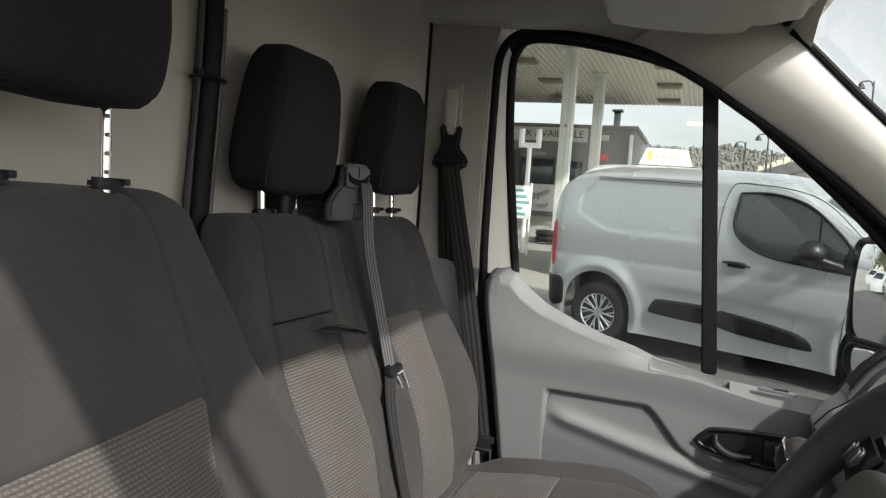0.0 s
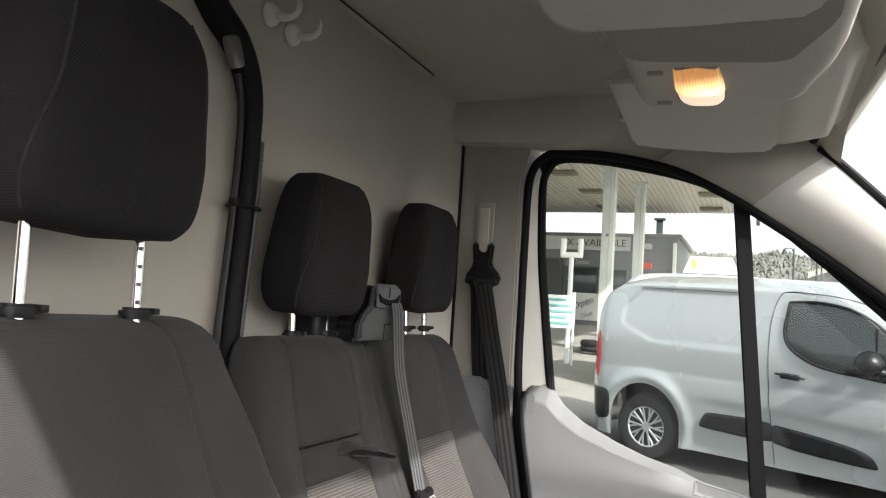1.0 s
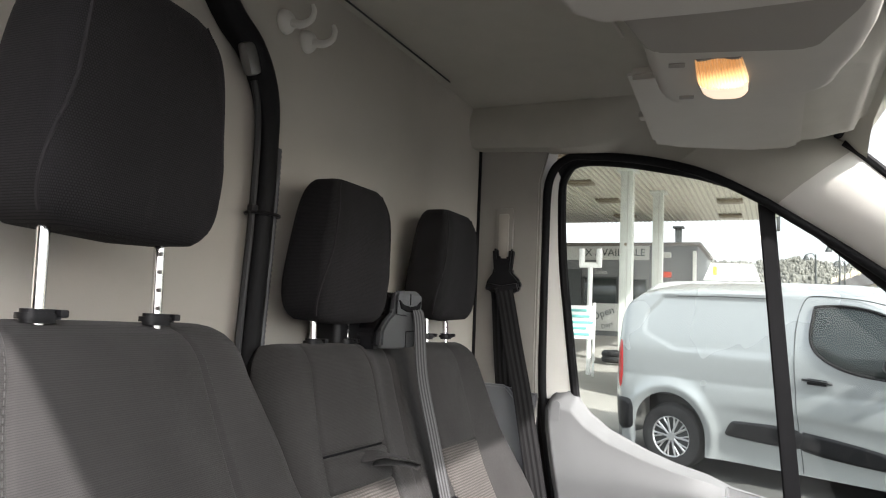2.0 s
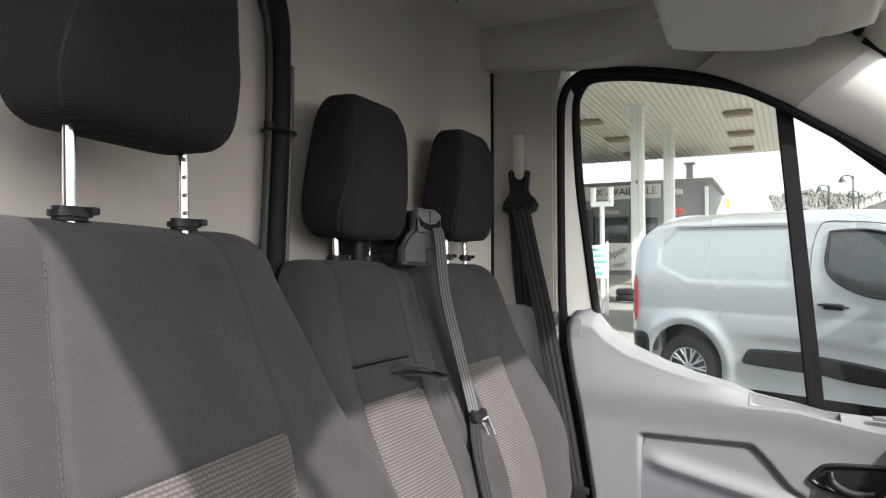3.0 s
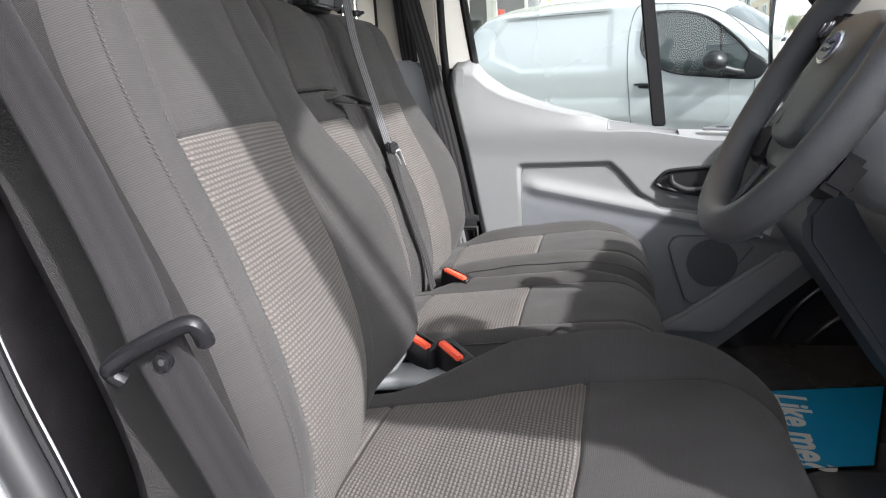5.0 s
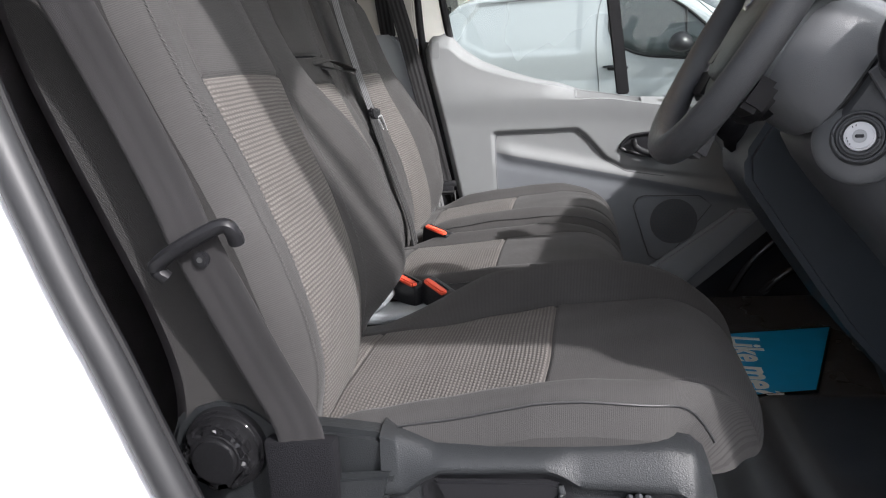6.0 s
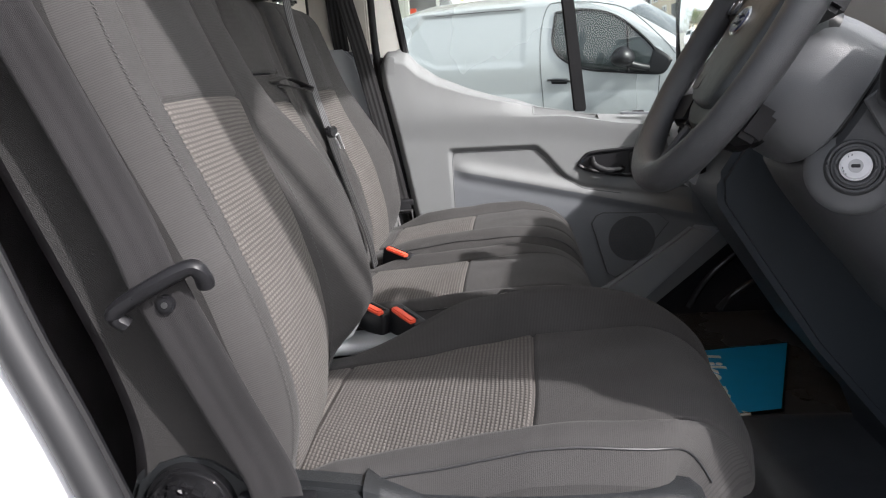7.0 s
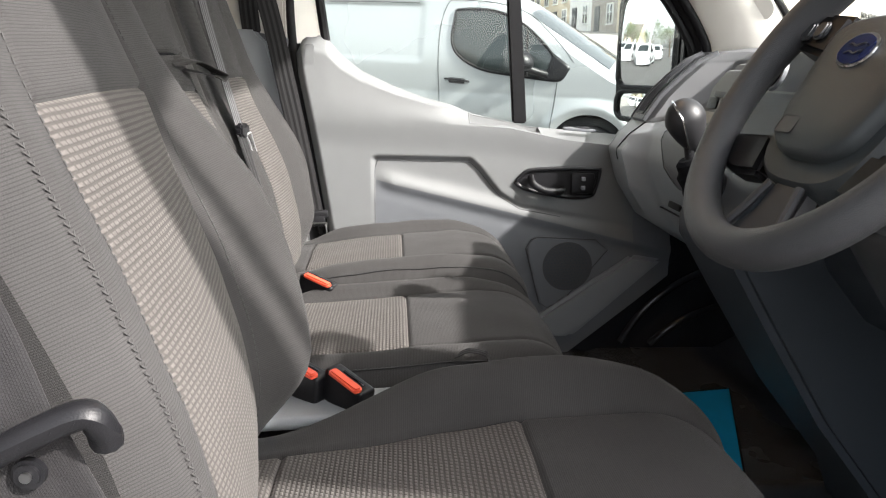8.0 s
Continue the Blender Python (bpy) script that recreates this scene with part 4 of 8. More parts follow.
for k in range(72):
    a = 2 * math.pi * k / 72
    r = 0.028 + 0.0015 * math.cos(18 * a)
    ring.append((0.292 + r * math.cos(a), 0.272 + r * math.sin(a)))
under(drv, part("lumbar_knob", bm_plate(ring, -0.022, "y", -0.749, 0.004), M["black_soft"], None, "black ridged turning knob"))
under(drv, part("belt_pocket", bm_box((0.082, 0.022, 0.13), (-0.072, -0.757, 0.300), 0.006), M["carpet"], None, "black cloth sleeve over the belt's end"))

# the double passenger seat
bench = empty("passenger_bench", (0.1, 0.35, 0.0), "dark grey cloth double passenger seat with stitched inserts", "seat")
bpath = [(-0.188, 0.315), (-0.183, 0.40), (-0.193, 0.48), (-0.217, 0.57), (-0.290, 0.735), (-0.342, 0.90), (-0.366, 0.990)]
backrest(bench, 0.095, bpath, 0.215, -0.113, 0.095, 0.445, bolster=0.022, T=0.10, mats=("rib", "dash_weave", "knit", "carpet"), extra=(0.507,), rb=0.1, joined=1)
backrest(bench, 0.5505, bpath, 0.2395, -0.128, 0.052, 0.462, bolster=0.034, T=0.10, mats=("rib", "dash_weave", "knit", "carpet"), lb=0.1, belly=0.030, bulge=0.030, joined=-1)
cushion(bench, 0.112, -0.21, 0.345, [(-0.21, 0.328), (-0.15, 0.335), (0.0, 0.345), (0.20, 0.362), (0.345, 0.362)], 0.228, -0.138, 0.145, 0.070, depth=0.12, bolster=0.020, strip=True)
cushion(bench, 0.577, -0.21, 0.345, [(-0.21, 0.335), (-0.15, 0.345), (0.0, 0.365), (0.20, 0.380), (0.345, 0.372)], 0.236, -0.115, 0.150, 0.066, depth=0.13, bolster=0.024, strip=True)
headrest(bench, 0.120, -0.380, 1.013, 1.280, 0.116, (0.061, 0.174), (-0.398, 0.977), T=0.10)
headrest(bench, 0.590, -0.380, 1.030, 1.300, 0.112, (0.535, 0.644), (-0.398, 0.990), T=0.10)
under(bench, part("base", bm_box((0.40, 0.88, 0.25), (0.10, 0.345, 0.125), 0.02), M["carpet"], None, "black seat base"))


# ---------------------------------------------------------------- passenger door
TOP = ([-0.206, -0.178, -0.126, -0.09, -0.036, 0.052, 0.125, 0.20, 0.26, 0.353, 0.405, 0.507, 0.66, 0.9], [0.850, 0.870, 0.857, 0.813, 0.773, 0.733, 0.707, 0.688, 0.664, 0.645, 0.632, 0.624, 0.612, 0.60])
CREASE = ([-0.2, -0.167, -0.066, 0.141, 0.351, 0.504, 0.66, 0.9], [0.668, 0.663, 0.652, 0.645, 0.632, 0.602, 0.585, 0.57])
LEFT = ([0.0, 0.10, 0.361, 0.53, 0.664, 0.764, 0.855, 0.90], [-0.085, -0.095, -0.132, -0.158, -0.180, -0.199, -0.206, -0.206])
RECESS = ([-0.02, 0.0, 0.25, 0.277, 0.333, 0.387, 0.513, 0.62, 0.9], [0.548, 0.553, 0.549, 0.524, 0.456, 0.424, 0.400, 0.383, 0.34])


def ridge(x):
    return 0.495 - 0.24 * (x - 0.008)


def bottom(x):
    return 0.0 if x < 0.54 else 0.85 * (x - 0.54)


def door_y(x, z):
    zt, zc = ip(x, *TOP), ip(x, *CREASE)
    if z > zc:
        t = (zt - z) / max(0.02, zt - zc)
        y = 0.898 - 0.060 * smooth(0.0, 0.22, t) - 0.013 * smooth(0.15, 1.0, t)
        k = smooth(0.14, 0.34, x)
        y += (0.900 - 0.075 * min(1.0, max(0.0, t)) ** 0.9 - y) * k
    else:
        y = 0.825 + 0.007 * smooth(0.0, 0.08, zc - z)
    rb = ip(x, *RECESS)
    if x > -0.03:
        inside = smooth(rb + 0.008, rb - 0.008, z) * smooth(-0.012, -0.004, x)
        y += 0.012 * inside * smooth(0.75, 0.45, x)
        d = z - ridge(x)
        y -= inside * (0.016 * math.exp(-(d / 0.022) ** 2) * smooth(-0.02, 0.05, x) + 0.010 * smooth(0.02, -0.06, d))
    # a pillar-side return at the rear edge
    y += 0.03 * smooth(0.018, 0.0, x - ip(z, *LEFT))
    return y


door = structure(empty("door_1", (0.25, 0.86, 0.0), "grey two-tone plastic inner side of the closed passenger door", "door"), "light grey plastic inner trim of the closed passenger door")
door.pop("category", None)
door_parts = {"trim_panel": [], "lower_panel": []}
NX, NZ = 190, 170
PI0, PI1, PJ0, PJ1 = 85, 121, 136, 166
grid = []
for i in range(NX + 1):
    x = -0.21 + 1.02 * i / NX
    col = []
    for j in range(NZ + 1):
        zt, zb = ip(max(x, -0.205), *TOP), bottom(x)
        zc = ip(max(x, -0.205), *CREASE)
        zr = min(max(ridge(x) - 0.004, zb + 0.02), zc - 0.02)
        z = zb + (zr - zb) * j / 85 if j < 85 else zr + (zc - zr) * (j - 85) / 45 if j < 130 else zc + (zt - zc) * (j - 130) / (NZ - 130)
        xx = max(x, ip(z, *LEFT))
        p = Vector((xx, door_y(xx, z), z))
        col.append(p)
    grid.append(col)
for i in range(NX):
    for j in range(NZ):
        a, b, c, d = grid[i][j], grid[i + 1][j], grid[i + 1][j + 1], grid[i][j + 1]
        if (b - a).length < 1e-5 and (c - d).length < 1e-5:
            continue
        if PI0 <= i < PI1 and PJ0 <= j < PJ1:
            continue
        lower = (j < 85 and a.x > -0.004) or a.x > 0.70
        door_parts["lower_panel" if lower else "trim_panel"].append(((a, b, c, d), ((a.x, a.z), (b.x, b.z), (c.x, c.z), (d.x, d.z))))
weld("trim_panel", door_parts["trim_panel"], M["trim"], door, "light grey grained plastic trim")
weld("lower_panel", door_parts["lower_panel"], M["slate_door"], door, "slate grey grained plastic lower trim")
# open pocket in the armrest, with a turned-over rim
rim_ij = [(i, PJ0) for i in range(PI0, PI1)] + [(PI1, j) for j in range(PJ0, PJ1)] + [(i, PJ1) for i in range(PI1, PI0, -1)] + [(PI0, j) for j in range(PJ1, PJ0, -1)]
mid_p = sum((grid[i][j] for i, j in rim_ij), Vector()) / len(rim_ij)
rings_p = []
for k, (sc, dz) in enumerate(((1.0, 0.0), (0.985, -0.0012), (0.965, -0.006), (0.93, -0.022), (0.88, -0.028), (0.0, -0.028))):
    rings_p.append([Vector((mid_p.x + (grid[i][j].x - mid_p.x) * (1 - (1 - sc) * 0.35 if sc else 0), mid_p.y + (grid[i][j].y - mid_p.y) * sc, (grid[i][j].z if sc else mid_p.z) + dz)) for i, j in rim_ij])
np_ = len(rim_ij)
under(door, mesh("armrest_pocket", [v for r in rings_p for v in r], [(k * np_ + i, k * np_ + (i + 1) % np_, (k + 1) * np_ + (i + 1) % np_, (k + 1) * np_ + i) for k in range(5) for i in range(np_)], M["trim"], None, "open pocket in the armrest"))
under(door, part("pocket_rim", bm_tube([grid[i][j] + Vector((0, 0, 0.0004)) for i, j in rim_ij], 0.0016, 6, closed=True), M["trim"], None))
# dark tube along the recess edge stands in for its thin shadow line
line = [Vector((x, door_y(x, ip(x, *RECESS) - 0.009) - 0.0003, ip(x, *RECESS) - 0.009)) for x in steps(0.004, 0.50, 60)]
line = [Vector((-0.003 + 0.0 * k, door_y(-0.003, 0.30 + 0.02 * k), 0.30 + 0.02 * k)) for k in range(12)] + line
under(door, part("panel_joint", bm_tube(line, 0.0011, 6), M["shroud"], None))
# outer skin of the door
skin = bm_plate([(-0.20, 0.80), (-0.10, 0.05), (0.44, 0.03), (0.82, 0.30), (0.90, 0.57), (0.50, 0.570), (0.26, 0.605), (-0.03, 0.70), (-0.10, 0.74), (-0.13, 0.78)], 0.03, "y", 0.94, 0.005)
under(door, part("outer_skin", skin, M["white"], None, "white painted door skin"))
# small cap at the rear top corner
under(door, part("screw_cap", bm_plate(rounded(0.024, 0.052, 0.006, 4, -0.166, 0.812), -0.0025, "y", door_y(-0.166, 0.812), 0.001), M["trim"], None))
# window switch
sw = part("switch_plate", bm_box((0.088, 0.022, 0.008), (0.545, 0.855, 0.627), 0.003, turn=rot(0, 4, 0)), M["slate_door"], None)
under(door, sw)
under(sw, part("switch", bm_box((0.034, 0.012, 0.010), (0.553, 0.855, 0.630), 0.003), M["black"], None))
under(sw, part("switch", bm_box((0.016, 0.012, 0.007), (0.520, 0.855, 0.631), 0.002), M["steel"], None))
# release handle in its black bowl
bowl = [(0.372, 0.487), (0.390, 0.508), (0.414, 0.521), (0.50, 0.526), (0.592, 0.524), (0.600, 0.515), (0.588, 0.462), (0.572, 0.452), (0.535, 0.448), (0.470, 0.455), (0.400, 0.471)]
rim_pts = spline([(x, door_y(x, z) - 0.004, z) for x, z in bowl + bowl[:1]], 5)[:-1]
handle = part("handle_bowl", bm_tube(rim_pts, 0.0055, 8, closed=True), M["black"], None, "black plastic handle surround")
under(door, handle)
under(handle, part("bowl_back", bm_plate(bowl, 0.002, "y", min(door_y(x, z) for x, z in bowl) - 0.002, 0.0), M["black"], None))
pull = bm_tube(spline([(0.412, 0.822, 0.506), (0.418, 0.808, 0.486), (0.450, 0.802, 0.470), (0.492, 0.806, 0.468), (0.500, 0.820, 0.470)], 6), 0.0075, 10, flat=1.3)
under(handle, part("door_handle", pull, M["black"], None, "black door release"))
under(handle, part("lock_plate", bm_box((0.062, 0.012, 0.056), (0.553, 0.820, 0.487), 0.006), M["black"], None))
for z in (0.500, 0.476):
    under(handle, part("lock_button", bm_box((0.012, 0.010, 0.011), (0.553, 0.812, z), 0.003), M["trim_dark"], None))
# speaker cover
cover = [(0.407, 0.306), (0.420, 0.330), (0.440, 0.338), (0.60, 0.330), (0.635, 0.300), (0.52, 0.158), (0.475, 0.135), (0.450, 0.150)]
cy = min(door_y(x, z) for x, z in cover) - 0.001
spk = part("speaker_cover", bm_plate(cover, 0.02, "y", cy, 0.004), M["slate_door"], None, "slate grey speaker cover")
under(door, spk)
under(door, part("cover_joint", bm_tube([Vector((x, cy + 0.0004, z)) for x, z in cover], 0.0014, 6, closed=True), M["shroud"], None))
holes = []
for r in range(1, 8):
    for k in range(6 * r):
        a = 2 * math.pi * k / (6 * r)
        holes.append(bm_rod((0.525 + 0.0090 * r * math.cos(a), cy + 0.001, 0.255 + 0.0090 * r * math.sin(a)), (0.525 + 0.0090 * r * math.cos(a), cy - 0.0015, 0.255 + 0.0090 * r * math.sin(a)), 0.0026, seg=6))
under(spk, part("speaker_grille", join(*holes), M["leg"], None, "black perforated speaker grille"))
under(spk, part("grille_disc", bm_rod((0.525, cy + 0.002, 0.255), (0.525, cy - 0.001, 0.255), 0.069, seg=48), M["shroud"], None))

# lower edge band of the door, coloured lighter because it tilts to the light
band = [(0.36, 0.060), (0.40, 0.088), (0.444, 0.112), (0.655, 0.256), (0.70, 0.290), (0.79, 0.275), (0.562, 0.066), (0.54, 0.052)]
by = min(door_y(x, z) for x, z in band)
under(door, part("lower_band", bm_plate(band, 0.03, "y", by - 0.012, 0.010), M["trim_dark"], None, "lower door edge, coloured lighter grey for facing up to the light"))

# window opening: seal, frame, guide and panes
OUT = [(-0.100, 0.20), (-0.150, 0.45), (-0.188, 0.66), (-0.214, 0.86), (-0.218, 1.10), (-0.218, 1.275), (-0.216, 1.39), (-0.206, 1.440), (-0.184, 1.472), (-0.145, 1.490), (-0.09, 1.487), (0.0, 1.477), (0.087, 1.460), (0.171, 1.435), (0.251, 1.398),
       (0.328, 1.354), (0.366, 1.328), (0.556, 1.195), (0.741, 1.042), (0.855, 0.90), (0.893, 0.80), (0.892, 0.62)]
IN = [(-0.118, 0.78), (-0.132, 0.86), (-0.158, 1.06), (-0.176, 1.217), (-0.183, 1.39), (-0.173, 1.443), (-0.138, 1.476), (-0.039, 1.473), (0.073, 1.453), (0.179, 1.428), (0.26, 1.400),
      (0.309, 1.380), (0.39, 1.325), (0.54, 1.195), (0.72, 1.026), (0.825, 0.893), (0.862, 0.80), (0.858, 0.62)]
win = structure(empty("window_2", (0.25, 0.90, 0.62), "passenger door window", "window"), "clear passenger door window with a black guide bar")
win.pop("category", None)
o3 = [Vector((x, 0.878, z)) for x, _, z in spline([(x, 0, z) for x, z in OUT], 6)]
under(win, part("door_seal", bm_tube(o3, 0.0115, 10), M["rubber"], None, "black rubber door seal"))
under(win, part("inner_seal", bm_tube([p + Vector((-0.022, -0.014, 0.0)) for p in o3[:30]], 0.006, 8), M["rubber"], None))
i3 = [Vector((x, 0.905, z)) for x, _, z in spline([(x, 0, z) for x, z in IN], 6)]
under(win, part("window_channel", bm_tube(i3, 0.0125, 8), M["rubber"], None, "black rubber glass channel"))


def resample(p, n):
    d = [0]
    for a, b in zip(p, p[1:]):
        d.append(d[-1] + (b - a).length)
    return [Vector([float(np.interp(d[-1] * k / n, d, [q[c] for q in p])) for c in range(3)]) for k in range(n + 1)]


def strip(name, a, b, material, label=""):
    verts, faces = [], []
    for p, q in zip(a, b):
        verts += [p, p.lerp(q, 0.5) + Vector((0, -0.004, 0)), q, q + Vector((0, 0.03, 0)), p + Vector((0, 0.05, 0))]
    for i in range(len(a) - 1):
        for k in range(5):
            faces.append((5 * i + k, 5 * i + (k + 1) % 5, 5 * i + 5 + (k + 1) % 5, 5 * i + 5 + k))
    ob = mesh(name, verts, faces, material, None, label)
    ob.data.set_sharp_from_angle(angle=radians(40))
    under(win, ob)


rear_o = [p for p in o3 if p.x < -0.19 and p.z > 0.80]
rear_i = [p for p in i3 if p.x < -0.10 and p.z < 1.43]
strip("window_frame", resample(rear_o, 24), resample(rear_i, 24), M["pillar"], "pale painted window frame")
top_o = [p for p in o3 if p.z > 0.60 and (p.z > 1.43 or p.x > 0)]
top_i = [p for p in i3 if p.z > 0.60 and (p.z > 1.43 or p.x > 0)]
strip("window_frame", resample(top_o, 60), resample(top_i, 60), M["rubber"], "black window frame")
bar = bm_plate([(0.311, 1.378), (0.350, 1.352), (0.382, 0.95), (0.408, 0.640), (0.370, 0.640), (0.345, 0.95)], 0.02, "y", 0.893, 0.004)
under(win, part("guide_bar", bar, M["rubber"], None, "black window guide bar"))
outline = [(p.x, p.z) for p in i3] + [(0.858, 0.58), (0.25, 0.60), (-0.10, 0.70)]
pane = part("pane", bm_plate(outline, 0.004, "y", 0.908), M["pane"], None, "clear door glass", smooth=False)
pane.visible_shadow = False
under(win, pane)

gap = [(ip(z, *LEFT) + 0.012, z) for z in steps(0.05, 0.84, 12)] + [(ip(z, *LEFT) - 0.055, z) for z in steps(0.84, 0.05, 12)]
under(win, part("door_gap", bm_plate(gap, 0.012, "y", 0.872, 0.0), M["rubber"], None, "black rubber in the door gap"))

# ---------------------------------------------------------------- belts and buckles
belt2 = empty("centre_seat_belt", (-0.38, 0.37, 0.98), "black centre seat belt hanging from its reel box", "seat belt")
reel_face = [(0.199, 0.972), (0.200, 1.006), (0.222, 1.028), (0.249, 1.043), (0.254, 1.076), (0.264, 1.086), (0.354, 1.089), (0.367, 1.080), (0.369, 1.000), (0.350, 0.972)]
reel = part("reel_box", bm_plate(reel_face, 0.016, "x", -0.351, 0.005), M["shroud"], None, "dark grey cover of the reel housing")
under(belt2, reel)
under(belt2, part("reel_back", bm_plate([(y + (0.004 if y < 0.3 else -0.004), z - 0.004) for y, z in reel_face], 0.118, "x", -0.470, 0.008), M["black"], None, "black reel housing"))
under(belt2, part("reel_side", bm_box((0.07, 0.09, 0.086), (-0.430, 0.180, 1.010), 0.014, 3), M["black"], None))
bez = part("bezel", bm_plate(rounded(0.108, 0.040, 0.006, 4, 0.309, 1.060), 0.004, "x", -0.337, 0.001), M["black_soft"], None, "grey grained mouth of the reel housing")
under(belt2, bez)
under(bez, part("slot", bm_plate([(0.258, 1.068), (0.280, 1.058), (0.310, 1.055), (0.338, 1.058), (0.358, 1.069), (0.352, 1.050), (0.330, 1.044), (0.296, 1.044), (0.268, 1.050)], 0.004, "x", -0.3345, 0.001), M["carpet"], None, "black belt mouth"))
under(bez, part("seam", bm_box((0.002, 0.0015, 0.022), (-0.3325, 0.309, 1.070), 0.0004), M["carpet"], None))
for q in ([(0.254, 1.066), (0.254, 1.038), (0.300, 1.036)], [(0.298, 0.974), (0.298, 1.004), (0.340, 1.006)]):
    under(reel, part("seam", bm_tube([Vector((-0.3348, y, z)) for y, z in q], 0.0010, 6), M["carpet"], None))
ribbon("webbing", [(-0.335, 0.330, 1.050), (-0.323, 0.332, 1.034), (-0.310, 0.334, 0.914), (-0.285, 0.350, 0.789), (-0.258, 0.358, 0.675), (-0.254, 0.360, 0.655)], (0.10, 1, 0.03), 0.041, M["belt_grey"], belt2, "grey webbing", ridge=4)
ribbon("webbing", [(-0.253, 0.356, 0.655), (-0.223, 0.306, 0.588), (-0.190, 0.290, 0.486), (-0.167, 0.288, 0.405), (-0.160, 0.300, 0.335)], (0.10, 1, 0.03), 0.036, M["belt"], belt2, "black webbing", ridge=4)
grip = bm_plate([(0.328, 0.666), (0.336, 0.676), (0.366, 0.668), (0.398, 0.672), (0.408, 0.662), (0.404, 0.648), (0.388, 0.640), (0.350, 0.644), (0.332, 0.652)], 0.014, "x", -0.258, 0.004)
under(belt2, part("tongue", grip, M["black"], None, "black tongue grip"))
loop = bm_tube(spline([(-0.246, 0.374, 0.650), (-0.240, 0.414, 0.602), (-0.237, 0.434, 0.600), (-0.243, 0.402, 0.652)], 5), 0.0034, 8, closed=True, flat=0.6)
under(belt2, part("tongue_plate", loop, M["lock_metal"], None, "steel tongue plate"))

belt3 = empty("passenger_seat_belt", (-0.30, 0.82, 1.15), "black seat belt hanging on the door pillar", "seat belt")
ribbon("webbing", [(-0.312, 0.808, 1.125), (-0.302, 0.800, 1.110), (-0.274, 0.798, 0.985), (-0.246, 0.796, 0.865), (-0.228, 0.795, 0.773), (-0.192, 0.791, 0.590), (-0.160, 0.786, 0.41)], (1, 0.10, 0.15), 0.048, M["belt"], belt3, "black webbing")
ribbon("webbing", [(-0.330, 0.826, 1.135), (-0.322, 0.824, 1.09), (-0.316, 0.832, 0.968), (-0.310, 0.842, 0.872), (-0.308, 0.848, 0.840)], (1, 0.12, 0.1), 0.046, M["belt"], belt3, "black webbing")
tagged(part("pillar_cover", join(bm_box((0.105, 0.030, 0.70), (-0.325, 0.848, 0.515), 0.008, 3, rot(0, 9, 0))), M["black_soft"], None), "dark grey plastic cover at the foot of the door pillar", "pillar cover")
fork = [(-0.349, 1.232), (-0.343, 1.172), (-0.362, 1.145), (-0.364, 1.128), (-0.348, 1.112), (-0.280, 1.114), (-0.266, 1.128), (-0.268, 1.146), (-0.294, 1.173), (-0.288, 1.231), (-0.301, 1.232), (-0.304, 1.206), (-0.331, 1.207), (-0.334, 1.234)]
under(belt3, part("guide_loop", bm_plate(fork, 0.022, "y", 0.818, 0.005), M["black"], None, "black forked belt guide"))
under(belt3, part("guide_bar", bm_tube([Vector((-0.356, 0.812, 1.130)), Vector((-0.315, 0.806, 1.122)), Vector((-0.272, 0.812, 1.130))], 0.010, 8), M["black"], None))
under(belt3, part("anchor_cap", join(bm_box((0.080, 0.016, 0.020), (-0.163, 0.780, 0.410), 0.006, turn=rot(0, -3, 0)), bm_box((0.050, 0.012, 0.03), (-0.156, 0.778, 0.394), 0.004)), M["black"], None))
frame_t = bm_tube([Vector((-0.178, 0.772, 0.388)), Vector((-0.128, 0.772, 0.388)), Vector((-0.126, 0.768, 0.336)), Vector((-0.172, 0.768, 0.334))], 0.004, 8, closed=True)
under(belt3, part("tongue_plate", frame_t, M["steel"], None, "steel tongue plate"))

belt1 = empty("driver_seat_belt", (-0.15, -0.775, 0.58), "dark grey driver's seat belt hanging beside the seat", "seat belt")
ribbon("webbing", [(-0.345, -0.835, 1.16), (-0.310, -0.800, 1.02), (-0.232, -0.772, 0.80), (-0.178, -0.772, 0.665), (-0.152, -0.778, 0.592)], (1, 0.25, 0.42), 0.048, M["belt_mid"], belt1, "dark grey webbing")
ribbon("webbing", [(-0.152, -0.782, 0.604), (-0.136, -0.780, 0.56), (-0.100, -0.770, 0.46), (-0.072, -0.764, 0.385), (-0.068, -0.762, 0.33)], (1, 0.12, 0.30), 0.052, M["belt_mid"], belt1, "dark grey webbing")
bar_pts = spline([(-0.181, -0.790, 0.562), (-0.187, -0.796, 0.576), (-0.150, -0.798, 0.598), (-0.112, -0.790, 0.614), (-0.103, -0.786, 0.606), (-0.103, -0.780, 0.594)], 6)
tongue = part("tongue", bm_tube(bar_pts, 0.0088, 10, flat=0.9), M["black"], None, "black tongue grip")
under(belt1, tongue)
for k in range(6):
    q = bar_pts[8 + 2 * k]
    under(tongue, part("rib", bm_rod(q + Vector((0, -0.005, 0)), q + Vector((0, -0.0085, 0)), 0.0018, seg=8), M["black"], None))
stud = part("stop_button", bm_rod((-0.142, -0.780, 0.579), (-0.142, -0.788, 0.579), 0.0085, seg=24, bevel=0.002), M["black"], None, "round plastic belt stop")
under(belt1, stud)
under(stud, part("stud_centre", bm_rod((-0.142, -0.787, 0.579), (-0.142, -0.7895, 0.579), 0.003, seg=16), M["steel"], None))


